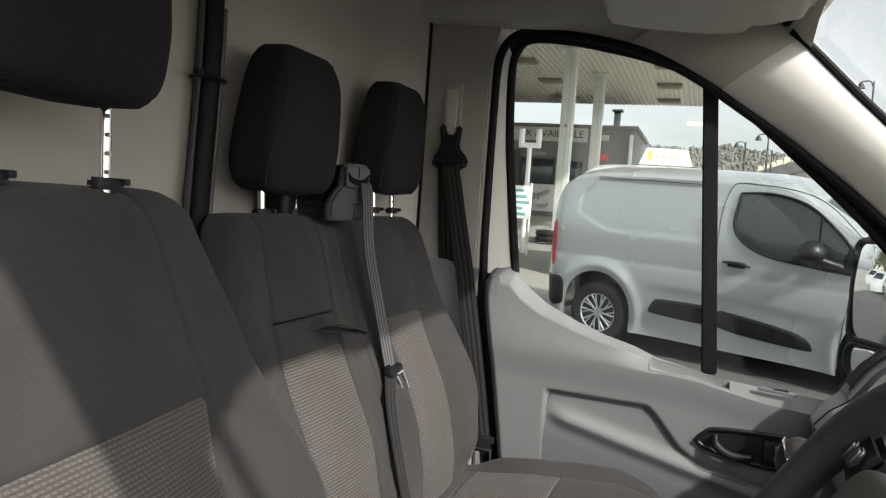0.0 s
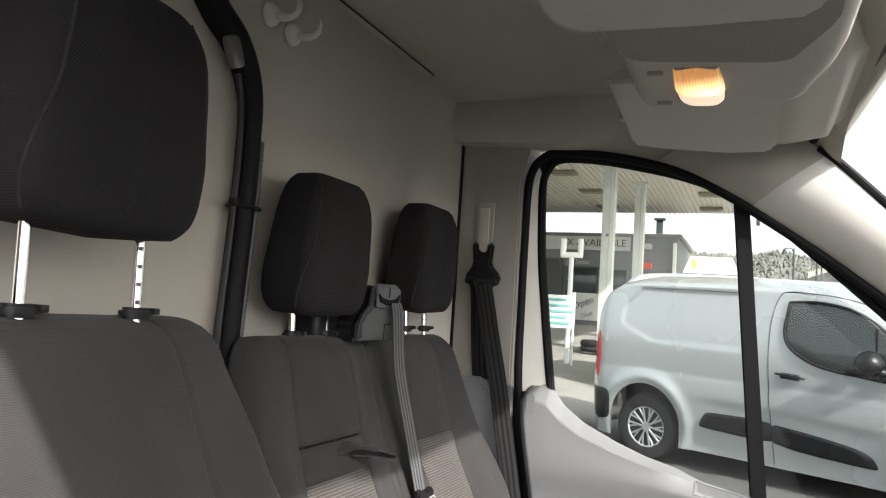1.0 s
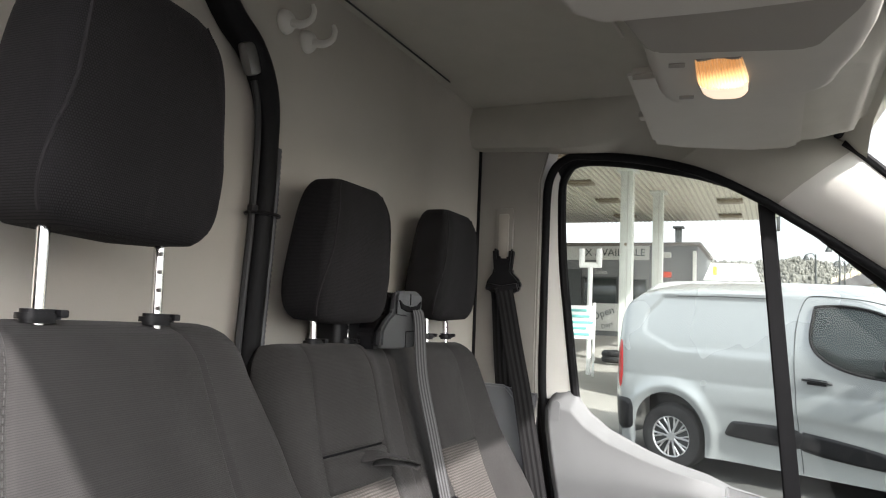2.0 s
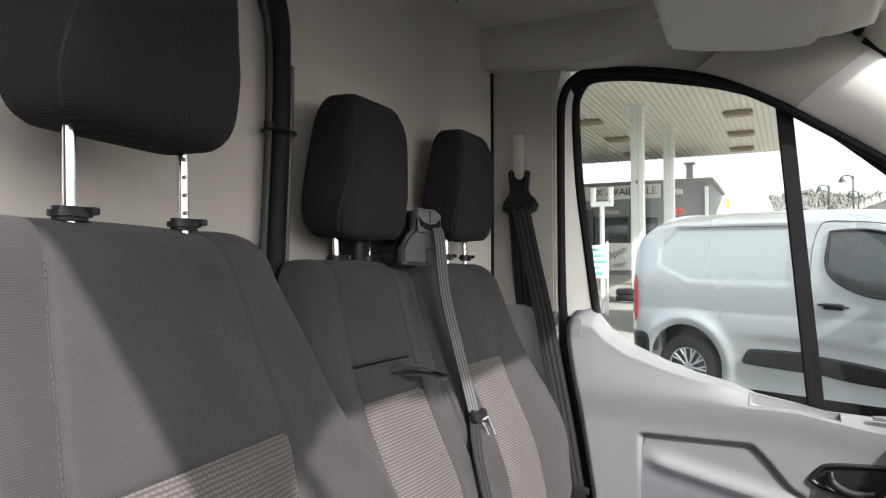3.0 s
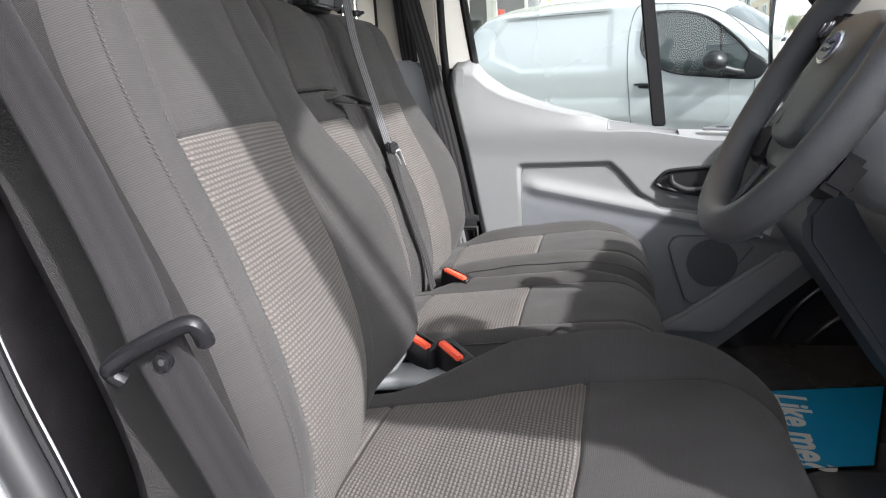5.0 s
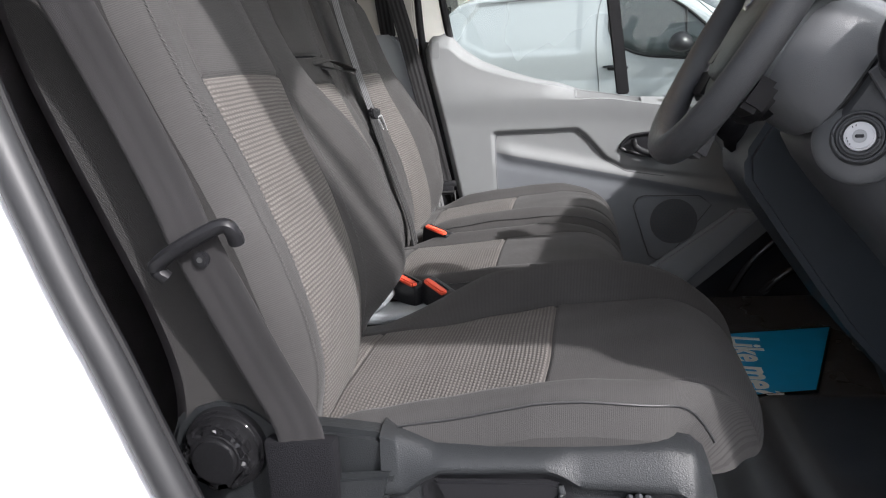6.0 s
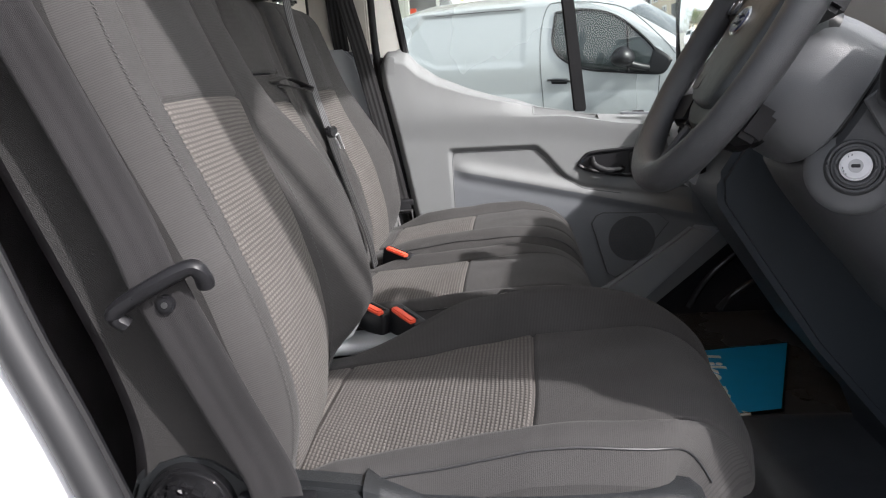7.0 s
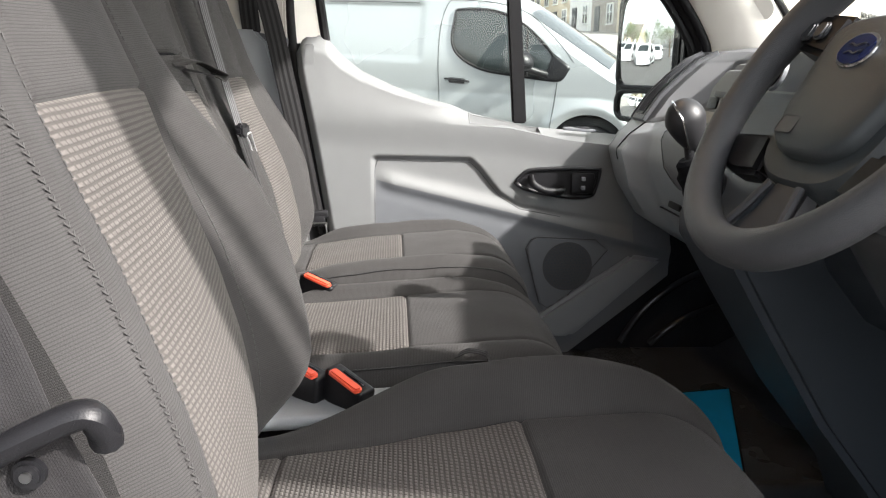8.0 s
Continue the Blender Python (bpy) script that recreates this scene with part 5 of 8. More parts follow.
def buckle(a, b, label):
    """A buckle whose release button runs from a to b."""
    a, b = Vector(a), Vector(b)
    x = (b - a).normalized()
    y = Vector((0, 0, 1)).cross(x).normalized()
    R = Matrix((x, y, x.cross(y))).transposed()
    mid, L = (a + b) / 2, (b - a).length
    e = empty("belt_buckle", mid, label, "belt buckle", "red belt buckles between the seats")
    under(e, part("housing", bm_box((L + 0.018, 0.030, 0.050), mid + R @ Vector((-0.004, 0.009, -0.022)), 0.006, 3, R), M["black"], None))
    btn = bm_plate(rounded(L, 0.015, 0.0055, 4), 0.009, "z", -0.003, 0.0025)
    for v in btn.verts:
        v.co.z -= 0.004 * max(0.0, 1 - abs(v.co.x) / (L * 0.36)) ** 0.5 if v.co.z > 0 else 0.0
    bmesh.ops.transform(btn, matrix=Matrix.Translation(mid + R @ Vector((0, -0.004, 0.003))) @ R.to_4x4(), verts=btn.verts)
    under(e, part("button", btn, M["red"], None, "orange-red release button"))
    under(e, part("tongue_slot", bm_box((L * 0.72, 0.004, 0.003), mid + R @ Vector((0, 0.012, 0.0035)), 0.001, 1, R), M["gloss"], None))


buckle((-0.107, -0.128, 0.372), (-0.060, -0.168, 0.362), "black buckle with an orange-red button beside the driver's seat")
buckle((-0.038, -0.168, 0.371), (0.002, -0.208, 0.357), "black buckle with an orange-red button tucked beside the driver's cushion")
buckle((-0.130, 0.322, 0.372), (-0.078, 0.288, 0.358), "black buckle with an orange-red button between the passenger seats")

# tray between the seats and the folding-table strap
tray = part("seat_gap_tray", join(bm_box((0.30, 0.085, 0.02), (-0.02, -0.168, 0.318), 0.009, 3, rot(0, -3, 0)), bm_box((0.05, 0.085, 0.018), (-0.135, -0.165, 0.334), 0.008, 3, rot(0, -30, 0))), M["dash_mid"], None)
tagged(tray, "grey plastic cover in the gap between the seats", "cover")
ribbon("pull_strap", [(-0.300, 0.075, 0.788), (-0.278, 0.110, 0.792), (-0.262, 0.150, 0.782), (-0.250, 0.186, 0.770), (-0.255, 0.183, 0.765), (-0.276, 0.150, 0.772), (-0.296, 0.110, 0.776)], (0.9, 0.2, -0.25), 0.030, M["rib"], bench, "dark grey cloth pull strap", thick=0.002)
ribbon("strap", [(0.14, -0.118, 0.375), (0.155, -0.135, 0.388), (0.178, -0.138, 0.384), (0.186, -0.125, 0.365)], (0.2, 1, 0), 0.018, M["belt"], bench, "black cloth release strap")

# ---------------------------------------------------------------- on the bulkhead
trunk = empty("cable_trunking", (-0.45, -0.03, 1.2), "black rubber cable trunking tied to the bulkhead", "cable")
tp = spline([(-0.450, -0.064, 0.60), (-0.450, -0.055, 0.96), (-0.450, -0.044, 1.17), (-0.450, -0.042, 1.33), (-0.450, -0.058, 1.41), (-0.450, -0.100, 1.468), (-0.452, -0.158, 1.507), (-0.455, -0.20, 1.56), (-0.458, -0.21, 1.66)], 10)
under(trunk, part("sleeve", bm_tube(tp, [0.0205 + 0.006 * smooth(1.3, 1.5, p.z) for p in tp], 14), M["rubber"], None))
for dy, r, m, a, b in ((-0.031, 0.006, "seal", 0, 42), (0.027, 0.0065, "black", 0, 30)):
    pts = [p + Vector((0.004, dy, 0)) for p in tp[a:b]]
    if m == "black":
        fine = resample(pts, 150)
        under(trunk, part("conduit", bm_tube(fine, [0.0062 + 0.0014 * (k % 2) for k in range(len(fine))], 10), M["black_soft"], None, "black corrugated conduit"))
    else:
        under(trunk, part("edge_strip", bm_tube(pts, r, 8), M[m], None, "grey rubber edge strip"))
for z, y in ((1.195, -0.044),):
    ring = [Vector((-0.447 + 0.025 * math.cos(a), y + 0.034 * math.sin(a), z)) for a in steps(0, 2 * math.pi, 20)[:-1]]
    under(trunk, part("cable_tie", bm_tube(ring, 0.003, 6, closed=True), M["black"], None))
    under(trunk, part("tie_head", bm_box((0.012, 0.016, 0.012), (-0.43, y - 0.048, z + 0.004), 0.003), M["black"], None))
under(trunk, part("grommet", bm_box((0.02, 0.03, 0.055), (-0.437, -0.118, 1.445), 0.008, turn=rot(25, 0, 0)), M["steel"], None, "scuffed metal clip"))

hook = empty("coat_hook", (-0.47, 0.088, 1.555), "cream plastic coat hook on the bulkhead", "coat hook", "coat hooks on the bulkhead")
disc = bmesh.new()
bmesh.ops.create_uvsphere(disc, u_segments=32, v_segments=16, radius=0.023)
for v in disc.verts:
    v.co = Vector((-0.474 + max(0.0, v.co.x) * 0.9, 0.088 + v.co.y, 1.555 + v.co.z))
under(hook, part("disc", disc, M["pillar"], None, "domed cream hook base", smooth=True))
arm = bm_tube(spline([(-0.460, 0.088, 1.552), (-0.436, 0.089, 1.546), (-0.418, 0.092, 1.553), (-0.414, 0.095, 1.570), (-0.420, 0.098, 1.584)], 6), [0.0085 - 0.0002 * k for k in range(25)], 12)
under(hook, part("arm", arm, M["pillar"], None, "curled cream hook"))
copy_thing(hook, Matrix.Translation((-0.47, 0.016, 1.566)))

# ---------------------------------------------------------------- overhead
con = empty("overhead_console", (0.32, 0.0, 1.50), "grey-beige overhead console with a lit courtesy lamp", "overhead console")


def console_pt(u, v):
    """u across (whole numbers beyond 0 and 1 roll up the sides), v along the cab's width."""
    y = min(v, 0.168)
    c = 0.06 - math.sqrt(max(0.0, 0.06 ** 2 - max(0.0, y - 0.108) ** 2))
    lo = ip(y, [-0.40, -0.26, -0.076, 0.0, 0.168], [0.165, 0.176, 0.192, 0.188, 0.186]) + 0.5 * c
    hi = ip(y, [-0.40, -0.20, -0.08, 0.0, 0.07, 0.168], [0.474, 0.472, 0.470, 0.462, 0.446, 0.432]) - c * 0.9
    roll = [(0.018, 0.0), (0.008, 0.003), (0.002, 0.012), (-0.006, 0.050), (-0.020, 0.14)]
    e = max(0.0, y - 0.150) / 0.018
    z = 1.395 + 0.018 * (1 - math.sqrt(max(0.0, 1 - e * e)))
    if v > 0.168:
        z += (v - 0.168) * 4
    if 0 <= u <= 1:
        x = lo + 0.018 + (hi - lo - 0.036) * u
    else:
        dx, dz = roll[int(round(-u if u < 0 else u - 1))]
        x = lo + dx if u < 0 else hi - dx
        z = max(z, 1.395 + dz) if v <= 0.168 else z
    return (x, y, z)


sheet("shell", console_pt, [-4, -3, -2, -1] + steps(0, 1, 24) + [2, 3, 4, 5], sorted(set(steps(-0.40, 0.10, 30) + steps(0.10, 0.168, 18) + [0.178, 0.205])), M["console"], con)
inset_c = [(0.182, -0.40), (0.192, -0.20), (0.202, -0.110), (0.212, -0.088), (0.240, -0.078), (0.375, -0.048), (0.395, -0.047), (0.408, -0.060), (0.442, -0.155), (0.450, -0.19), (0.450, -0.40)]
under(con, part("storage_panel", bm_plate(inset_c, -0.006, "z", 1.397, 0.005), M["console_dark"], None, "darker flush storage panel"))
edge_l = bm_tube([Vector(p) for p in ((0.140, -0.40, 1.475), (0.140, -0.10, 1.470), (0.146, 0.02, 1.464))], 0.003, 8)
under(con, part("edge_roll", edge_l, M["console"], None))
lens_m = bpy.data.materials.new("lamp_lens")
lens_m.use_nodes = True
ln, ll = lens_m.node_tree.nodes, lens_m.node_tree.links
lb = ln["Principled BSDF"]
lb.inputs["Base Color"].default_value = (0.62, 0.46, 0.28, 1)
lb.inputs["Roughness"].default_value = 0.22
tc = ln.new("ShaderNodeTexCoord")
sub = ln.new("ShaderNodeVectorMath")
sub.operation = "DISTANCE"
sub.inputs[1].default_value = (0.300, 0.062, 1.386)
ll.new(tc.outputs["Object"], sub.inputs[0])
rg = ln.new("ShaderNodeMapRange")
rg.inputs["From Min"].default_value, rg.inputs["From Max"].default_value = 0.006, 0.075
rg.inputs["To Min"].default_value, rg.inputs["To Max"].default_value = 0.95, 0.16
ll.new(sub.outputs["Value"], rg.inputs["Value"])
tint = ln.new("ShaderNodeMix")
tint.data_type = "RGBA"
tint.inputs["A"].default_value, tint.inputs["B"].default_value = (1.0, 0.70, 0.38, 1), (1.0, 0.47, 0.15, 1)
fd = ln.new("ShaderNodeMapRange")
fd.inputs["From Min"].default_value, fd.inputs["From Max"].default_value = 0.006, 0.085
ll.new(sub.outputs["Value"], fd.inputs["Value"])
ll.new(fd.outputs[0], tint.inputs["Factor"])
ll.new(tint.outputs["Result"], lb.inputs["Emission Color"])
ll.new(rg.outputs[0], lb.inputs["Emission Strength"])


def lens_pt(x, y):
    """The lens bulges a little out of the slanted band."""
    half = ip(y, [-0.036, 0.05, 0.115, 0.148], [0.0315, 0.036, 0.033, 0.022])
    b = max(0.0, 1 - (abs(x) / 0.0375) ** 4) * max(0.0, 1 - (abs(y - 0.056) / 0.094) ** 4)
    return (0.286 + x * half / 0.037, y + 0.10 * x, 1.397 - 0.012 * b ** 0.7 + (0.0020 * math.cos(x * 2 * math.pi / 0.0046) if y < 0.068 else 0))


sheet("lamp_lens", lens_pt, steps(-0.037, 0.037, 96), steps(-0.036, 0.068, 20), lens_m, con, "ribbed lit amber lens")
sheet("map_lens", lens_pt, steps(-0.037, 0.037, 24), steps(0.0682, 0.148, 16), M["clear_lens"], con, "clear glossy reading lens")
rim_l = [Vector(lens_pt(x, y)) for x, y in [(-0.037, yy) for yy in steps(-0.036, 0.148, 14)] + [(xx, 0.148) for xx in steps(-0.03, 0.037, 6)] + [(0.037, yy) for yy in steps(0.140, -0.036, 14)] + [(xx, -0.036) for xx in steps(0.03, -0.03, 6)]]
under(con, part("lamp_bezel", bm_tube(rim_l, 0.0018, 6, closed=True), M["console_dark"], None))
for x, y in ((0.231, -0.026), (0.228, 0.124)):
    under(con, part("lamp_switch", bm_box((0.022, 0.014, 0.004), (x, y, 1.3945), 0.0015, turn=rot(0, 0, 8)), M["console_dark"], None))
sheet("side_flange", lambda u, v: (u, v, 1.452 + 0.06 * smooth(0.20, 0.165, v) + 0.012 * smooth(0.42, 0.50, u) + 0.02 * smooth(0.69, 0.715, v) + 0.03 * smooth(0.50, 0.52, u)), steps(0.30, 0.54, 20), steps(-0.70, 0.715, 40), M["liner"], con, "beige moulded header flange", thick=(0, 0, 0.05))

bulb = bpy.data.lights.new("courtesy_lamp", "AREA")
bulb.shape, bulb.size, bulb.size_y, bulb.energy, bulb.color = "RECTANGLE", 0.06, 0.09, 0.45, (1.0, 0.62, 0.28)
bulb_ob = new("courtesy_lamp", bulb)
bulb_ob.matrix_world = Matrix.Translation((0.288, 0.055, 1.372))


def visor(y0, y1, x0, x1, label, z=1.428, skew=0.0):
    e = empty("sun_visor", ((x0 + x1) / 2, (y0 + y1) / 2, 1.43), label, "sun visor", "sun visors folded up")
    pts = [(x0, y0), (x0 - 0.4 * skew, y1 - 0.05 - 0.9 * skew), (x0 + 0.03, y1 - 0.01 - 0.8 * skew), (x0 + 0.165, y1), (x1 - 0.02, y1), (x1, y1 - 0.03), (x1, y0)]
    under(e, part("panel", bm_plate(pts, 0.020, "z", z, 0.008), M["console"], None))
    rod = bm_rod((x1 - 0.02, y0 - 0.02, z + 0.012), (x1 - 0.02, y0 + 0.05, z + 0.012), 0.006)
    under(e, part("hinge_rod", rod, M["black"], None))
    clip = bm_box((0.05, 0.03, 0.014), (x0 - 0.005, y0 + 0.30, z + 0.024), 0.004)
    under(e, part("clip", clip, M["console"], None))
    under(e, part("mount", bm_box((0.03, 0.03, 0.09), (x1 - 0.02, y0 + 0.10, z + 0.052), 0.006), M["console"], None))


visor(0.11, 0.655, 0.137, 0.402, "grey-beige vinyl sun visor folded up on the passenger side", skew=0.06)
visor(-0.64, -0.222, 0.14, 0.435, "grey-beige vinyl sun visor folded up on the driver's side", 1.378)

# card on the floor
card_pts = [(0.600, 0.512), (0.893, 0.556), (0.742, 0.152), (0.50, 0.108)]
card = tagged(mesh("floor_card", [(x, y, 0.0065) for x, y in card_pts] + [(x, y, 0.004) for x, y in card_pts],
                   [(3, 2, 1, 0), (4, 5, 6, 7), (0, 1, 5, 4), (1, 2, 6, 5), (2, 3, 7, 6), (3, 0, 4, 7)], M["card"], smooth=False), "blue printed card floor mat lying on the rubber floor", "floor mat")
edge_pts = [Vector((x, y, 0.006)) for x, y in card_pts]
under(card, part("edging", bm_tube(edge_pts, 0.0028, 6, closed=True), M["rubber"], None, "black card edge"))


def lettering(name, text, size, m, material, parent=None, depth=0.0006, align="CENTER", bold=0.0, slant=0.0):
    cu = bpy.data.curves.new(name, "FONT")
    cu.body, cu.size, cu.extrude, cu.align_x, cu.align_y, cu.offset, cu.shear = text, size, depth, align, "CENTER", bold, slant
    tmp = new(name, cu)
    dg = bpy.context.evaluated_depsgraph_get()
    me = bpy.data.meshes.new_from_object(tmp.evaluated_get(dg))
    bpy.data.objects.remove(tmp)
    bpy.data.curves.remove(cu)
    me.materials.clear()
    me.materials.append(material)
    ob = new(name, me)
    ob.matrix_basis = m
    if parent is not None:
        under(parent, ob)
    return ob


# the words run from the passenger's side towards the driver, their tops to the front
base = Vector((0.640, 0.312, 0.0072))
way = Vector((-0.075, -0.997, 0.0)).normalized()
upw = Vector((0.997, -0.075, 0.0)).normalized()
mt = Matrix((way, upw, (0, 0, 1))).transposed().to_4x4()
mt.translation = base
lettering("lettering", "Like me?", 0.104, mt, M["ink"], card, bold=0.0026, slant=0.15)


# ---------------------------------------------------------------- dashboard
PASS = [(1.12, 0.830), (0.97, 0.836), (0.905, 0.832), (0.875, 0.812), (0.850, 0.775), (0.825, 0.725), (0.775, 0.680), (0.672, 0.640), (0.660, 0.570), (0.705, 0.470), (0.760, 0.385), (0.85, 0.33), (1.12, 0.30)]
DRIV = [(1.12, 0.835), (0.95, 0.870), (0.84, 0.880), (0.74, 0.872), (0.68, 0.838), (0.635, 0.785), (0.605, 0.735), (0.595, 0.665), (0.605, 0.600), (0.645, 0.530), (0.715, 0.460), (0.82, 0.41), (1.12, 0.38)]

POD = [(1.12, 0.835), (0.95, 0.843), (0.856, 0.830), (0.804, 0.806), (0.756, 0.765), (0.710, 0.719), (0.672, 0.660), (0.638, 0.628), (0.613, 0.588), (0.640, 0.50), (0.70, 0.41), (0.80, 0.35), (1.12, 0.30)]


def dash_pt(u, y):
    k = smooth(-0.05, -0.22, y)
    e = smooth(0.655, 0.690, y)
    i = min(int(u), len(PASS) - 2)
    f = u - i
    p = [(1 - k - e) * a + k * b + e * c for a, b, c in zip(PASS[i], DRIV[i], POD[i])]
    q = [(1 - k - e) * a + k * b + e * c for a, b, c in zip(PASS[i + 1], DRIV[i + 1], POD[i + 1])]
    x, z = p[0] + (q[0] - p[0]) * f, p[1] + (q[1] - p[1]) * f
    face = smooth(3, 5.5, u) * smooth(11, 8.5, u)
    x += 0.06 * smooth(-0.70, -0.82, y) * face
    return (x, y, z)


def seam_u(y):
    """Where the dark upper part of the dashboard ends."""
    return 6 + 2.4 * smooth(0.69, 0.45, y) * smooth(-0.02, 0.08, y)


dash = empty("dashboard", (0.95, 0.0, 0.6), "two-tone grey moulded plastic dashboard", "dashboard")
ys_d = sorted(set(steps(-0.83, 0.80, 70)))
sheet("upper_dash", lambda u, v: dash_pt(u / 6 * seam_u(v), v), steps(0, 6, 48), ys_d, M["dash_upper"], dash, "dark grey grained upper dashboard", thick=(0.02, 0, -0.01))
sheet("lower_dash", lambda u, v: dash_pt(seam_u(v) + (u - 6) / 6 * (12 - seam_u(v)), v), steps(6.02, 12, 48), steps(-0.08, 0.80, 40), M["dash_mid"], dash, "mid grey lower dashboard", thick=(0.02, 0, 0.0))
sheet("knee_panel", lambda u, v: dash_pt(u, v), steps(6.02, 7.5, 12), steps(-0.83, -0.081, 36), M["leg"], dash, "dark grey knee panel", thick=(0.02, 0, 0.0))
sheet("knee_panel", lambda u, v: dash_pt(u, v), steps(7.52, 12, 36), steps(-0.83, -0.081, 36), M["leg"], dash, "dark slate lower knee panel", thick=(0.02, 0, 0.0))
end = [dash_pt(u, 0.80) for u in steps(3, 12, 40)]
under(dash, part("end_cap", bm_plate([(p[0], p[2]) for p in end] + [(1.05, 0.32), (1.05, 0.80)], 0.012, "y", 0.802, 0.003), M["dash_mid"], None))
end = [dash_pt(u, -0.83) for u in steps(0, 12, 50)]
under(dash, part("end_cap", bm_plate([(p[0], p[2]) for p in end], -0.012, "y", -0.832, 0.003), M["trim_dark"], None))
# side demister slot running up the passenger end
vent = sheet("side_vent", lambda u, v: Vector(dash_pt(u, v)) + Vector((-0.006, 0, 0.006)), steps(6.0, 2.2, 24), steps(0.700, 0.795, 6), M["black_soft"], dash, "dark side demister strip", thick=(0.006, 0, -0.006))
under(vent, sheet("vent_slot", lambda u, v: Vector(dash_pt(u, v)) + Vector((-0.0075, 0, 0.0075)), steps(5.8, 2.4, 24), steps(0.725, 0.780, 6), M["black"], None, "black vent slot", thick=(0.003, 0, -0.003)))
for y in (0.738, 0.752, 0.766):
    pts = [Vector(dash_pt(u, y)) + Vector((-0.0085, 0, 0.0085)) for u in steps(5.7, 2.5, 20)]
    under(vent, part("vent_slat", bm_tube(pts, 0.0022, 6), M["black_soft"], None))
for y in (0.700, 0.795):
    pts = [Vector(dash_pt(u, y)) + Vector((-0.007, 0, 0.007)) for u in steps(6.0, 2.2, 24)]
    under(vent, part("vent_edge", bm_tube(pts, 0.0026, 8), M["shroud"], None))
# shut line of the end piece; beside it a dark sheet paints the recess's shade
pts = [Vector(dash_pt(u, 0.694 + 0.02 * (u - 6))) + Vector((-0.001, 0, 0.001)) for u in steps(6.0, 8.3, 12)]
under(dash, part("shut_line", bm_tube(pts, 0.0016, 6), M["black"], None))
pts = [Vector(dash_pt(seam_u(y), y)) + Vector((-0.0008, 0, 0)) for y in steps(0.10, 0.69, 30)]
under(dash, part("shut_line", bm_tube(pts, 0.0014, 6), M["shroud"], None))
under(dash, sheet("shelf_shade", lambda u, v: Vector(dash_pt(u, v)) + Vector((-0.002, 0, 0.002)), steps(3.1, 5.4, 16), steps(0.16, 0.655, 24), M["shroud"], None, "dark grained sheet standing in for shade in the dashboard recess", thick=(0.003, 0, -0.003)))
# glovebox shut lines and pocket in the lower face
for y0, y1, u in ((0.20, 0.66, 9.2),):
    pts = [Vector(dash_pt(u, y)) + Vector((-0.0015, 0, 0)) for y in steps(y0, y1, 20)]
    under(dash, part("shut_line", bm_tube(pts, 0.0025, 6), M["black"], None))
under(dash, part("glovebox_catch", bm_box((0.012, 0.07, 0.016), Vector(dash_pt(8.9, 0.52)) + Vector((-0.003, 0, 0)), 0.004, turn=rot(0, 10, 0)), M["black"], None))
pocket = [Vector(dash_pt(3.4, y)) + Vector((-0.003, 0, 0.002)) for y in steps(0.16, 0.60, 24)]
under(dash, part("shelf_slot", bm_tube(pocket, 0.013, 8, flat=0.6), M["black"], None, "black shelf opening"))
# driver's end vent
dv = Vector(dash_pt(5.2, -0.70))
under(dash, part("air_vent", bm_box((0.03, 0.13, 0.085), dv + Vector((0.0, 0, 0.02)), 0.012, 3, rot(0, 20, 0)), M["gloss"], None, "black driver's air vent"))
for k in range(5):
    under(dash, part("vent_slat", bm_box((0.012, 0.112, 0.005), dv + Vector((-0.016, 0, -0.010 + 0.015 * k)), 0.001, 1, rot(0, 25, 0)), M["trim_dark"], None))
# passenger windscreen speaker disc on the pillar foot
pil_disc = part("pillar_speaker", bm_rod((0.985, 0.800, 0.945), (0.978, 0.788, 0.940), 0.032, seg=36, bevel=0.002), M["pillar"], None)
tagged(pil_disc, "pale round plastic speaker cover on the windscreen pillar", "speaker")

# centre stack with its sloping leg down to the floor
stack = empty("centre_stack", (0.7, 0.0, 0.0), "slate grey centre console with controls and gear gaiter", "console")
leg_prof = [(0.70, 0.84), (0.655, 0.78), (0.615, 0.70), (0.555, 0.625), (0.520, 0.570), (0.522, 0.525), (0.580, 0.432), (0.690, 0.262), (0.815, 0.108), (0.860, 0.0), (1.10, 0.0), (1.10, 0.80)]
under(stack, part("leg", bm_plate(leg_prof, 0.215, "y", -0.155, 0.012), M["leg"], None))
face = [(0.760, 0.812), (0.675, 0.795), (0.642, 0.755), (0.628, 0.70), (0.605, 0.655), (0.64, 0.60), (0.75, 0.55), (0.95, 0.55), (0.95, 0.812)]
under(stack, part("control_panel", bm_plate(face, 0.36, "y", -0.10, 0.012), M["dash_upper"], None))
nf = Vector((-0.95, 0, 0.31)).normalized()
for r in range(3):
    for c in range(5):
        at = Vector((0.624 + 0.007 * r, 0.04 + 0.045 * c, 0.675 + 0.026 * r))
        under(stack, part("key", bm_box((0.004, 0.038, 0.021), at + nf * 0.0045, 0.0012, 2, rot(0, 15, 0)), M["pillar_b"] if (r + c) % 3 else M["black"], None))
for y, z in ((-0.005, 0.782),):
    knob = part("rotary_knob", bm_rod(Vector((0.636, y, z)), Vector((0.606, y, z + 0.008)), 0.024, 0.020, 28, 0.003), M["black"], None, "black rotary knob")
    under(stack, knob)
    under(knob, part("knob_rim", bm_rod(Vector((0.634, y, z)), Vector((0.628, y, z + 0.002)), 0.027, seg=28), M["trim_dark"], None))
under(stack, part("cd_slot", bm_box((0.008, 0.13, 0.010), Vector((0.630, 0.135, 0.745)), 0.002, turn=rot(0, 17, 0)), M["black"], None))

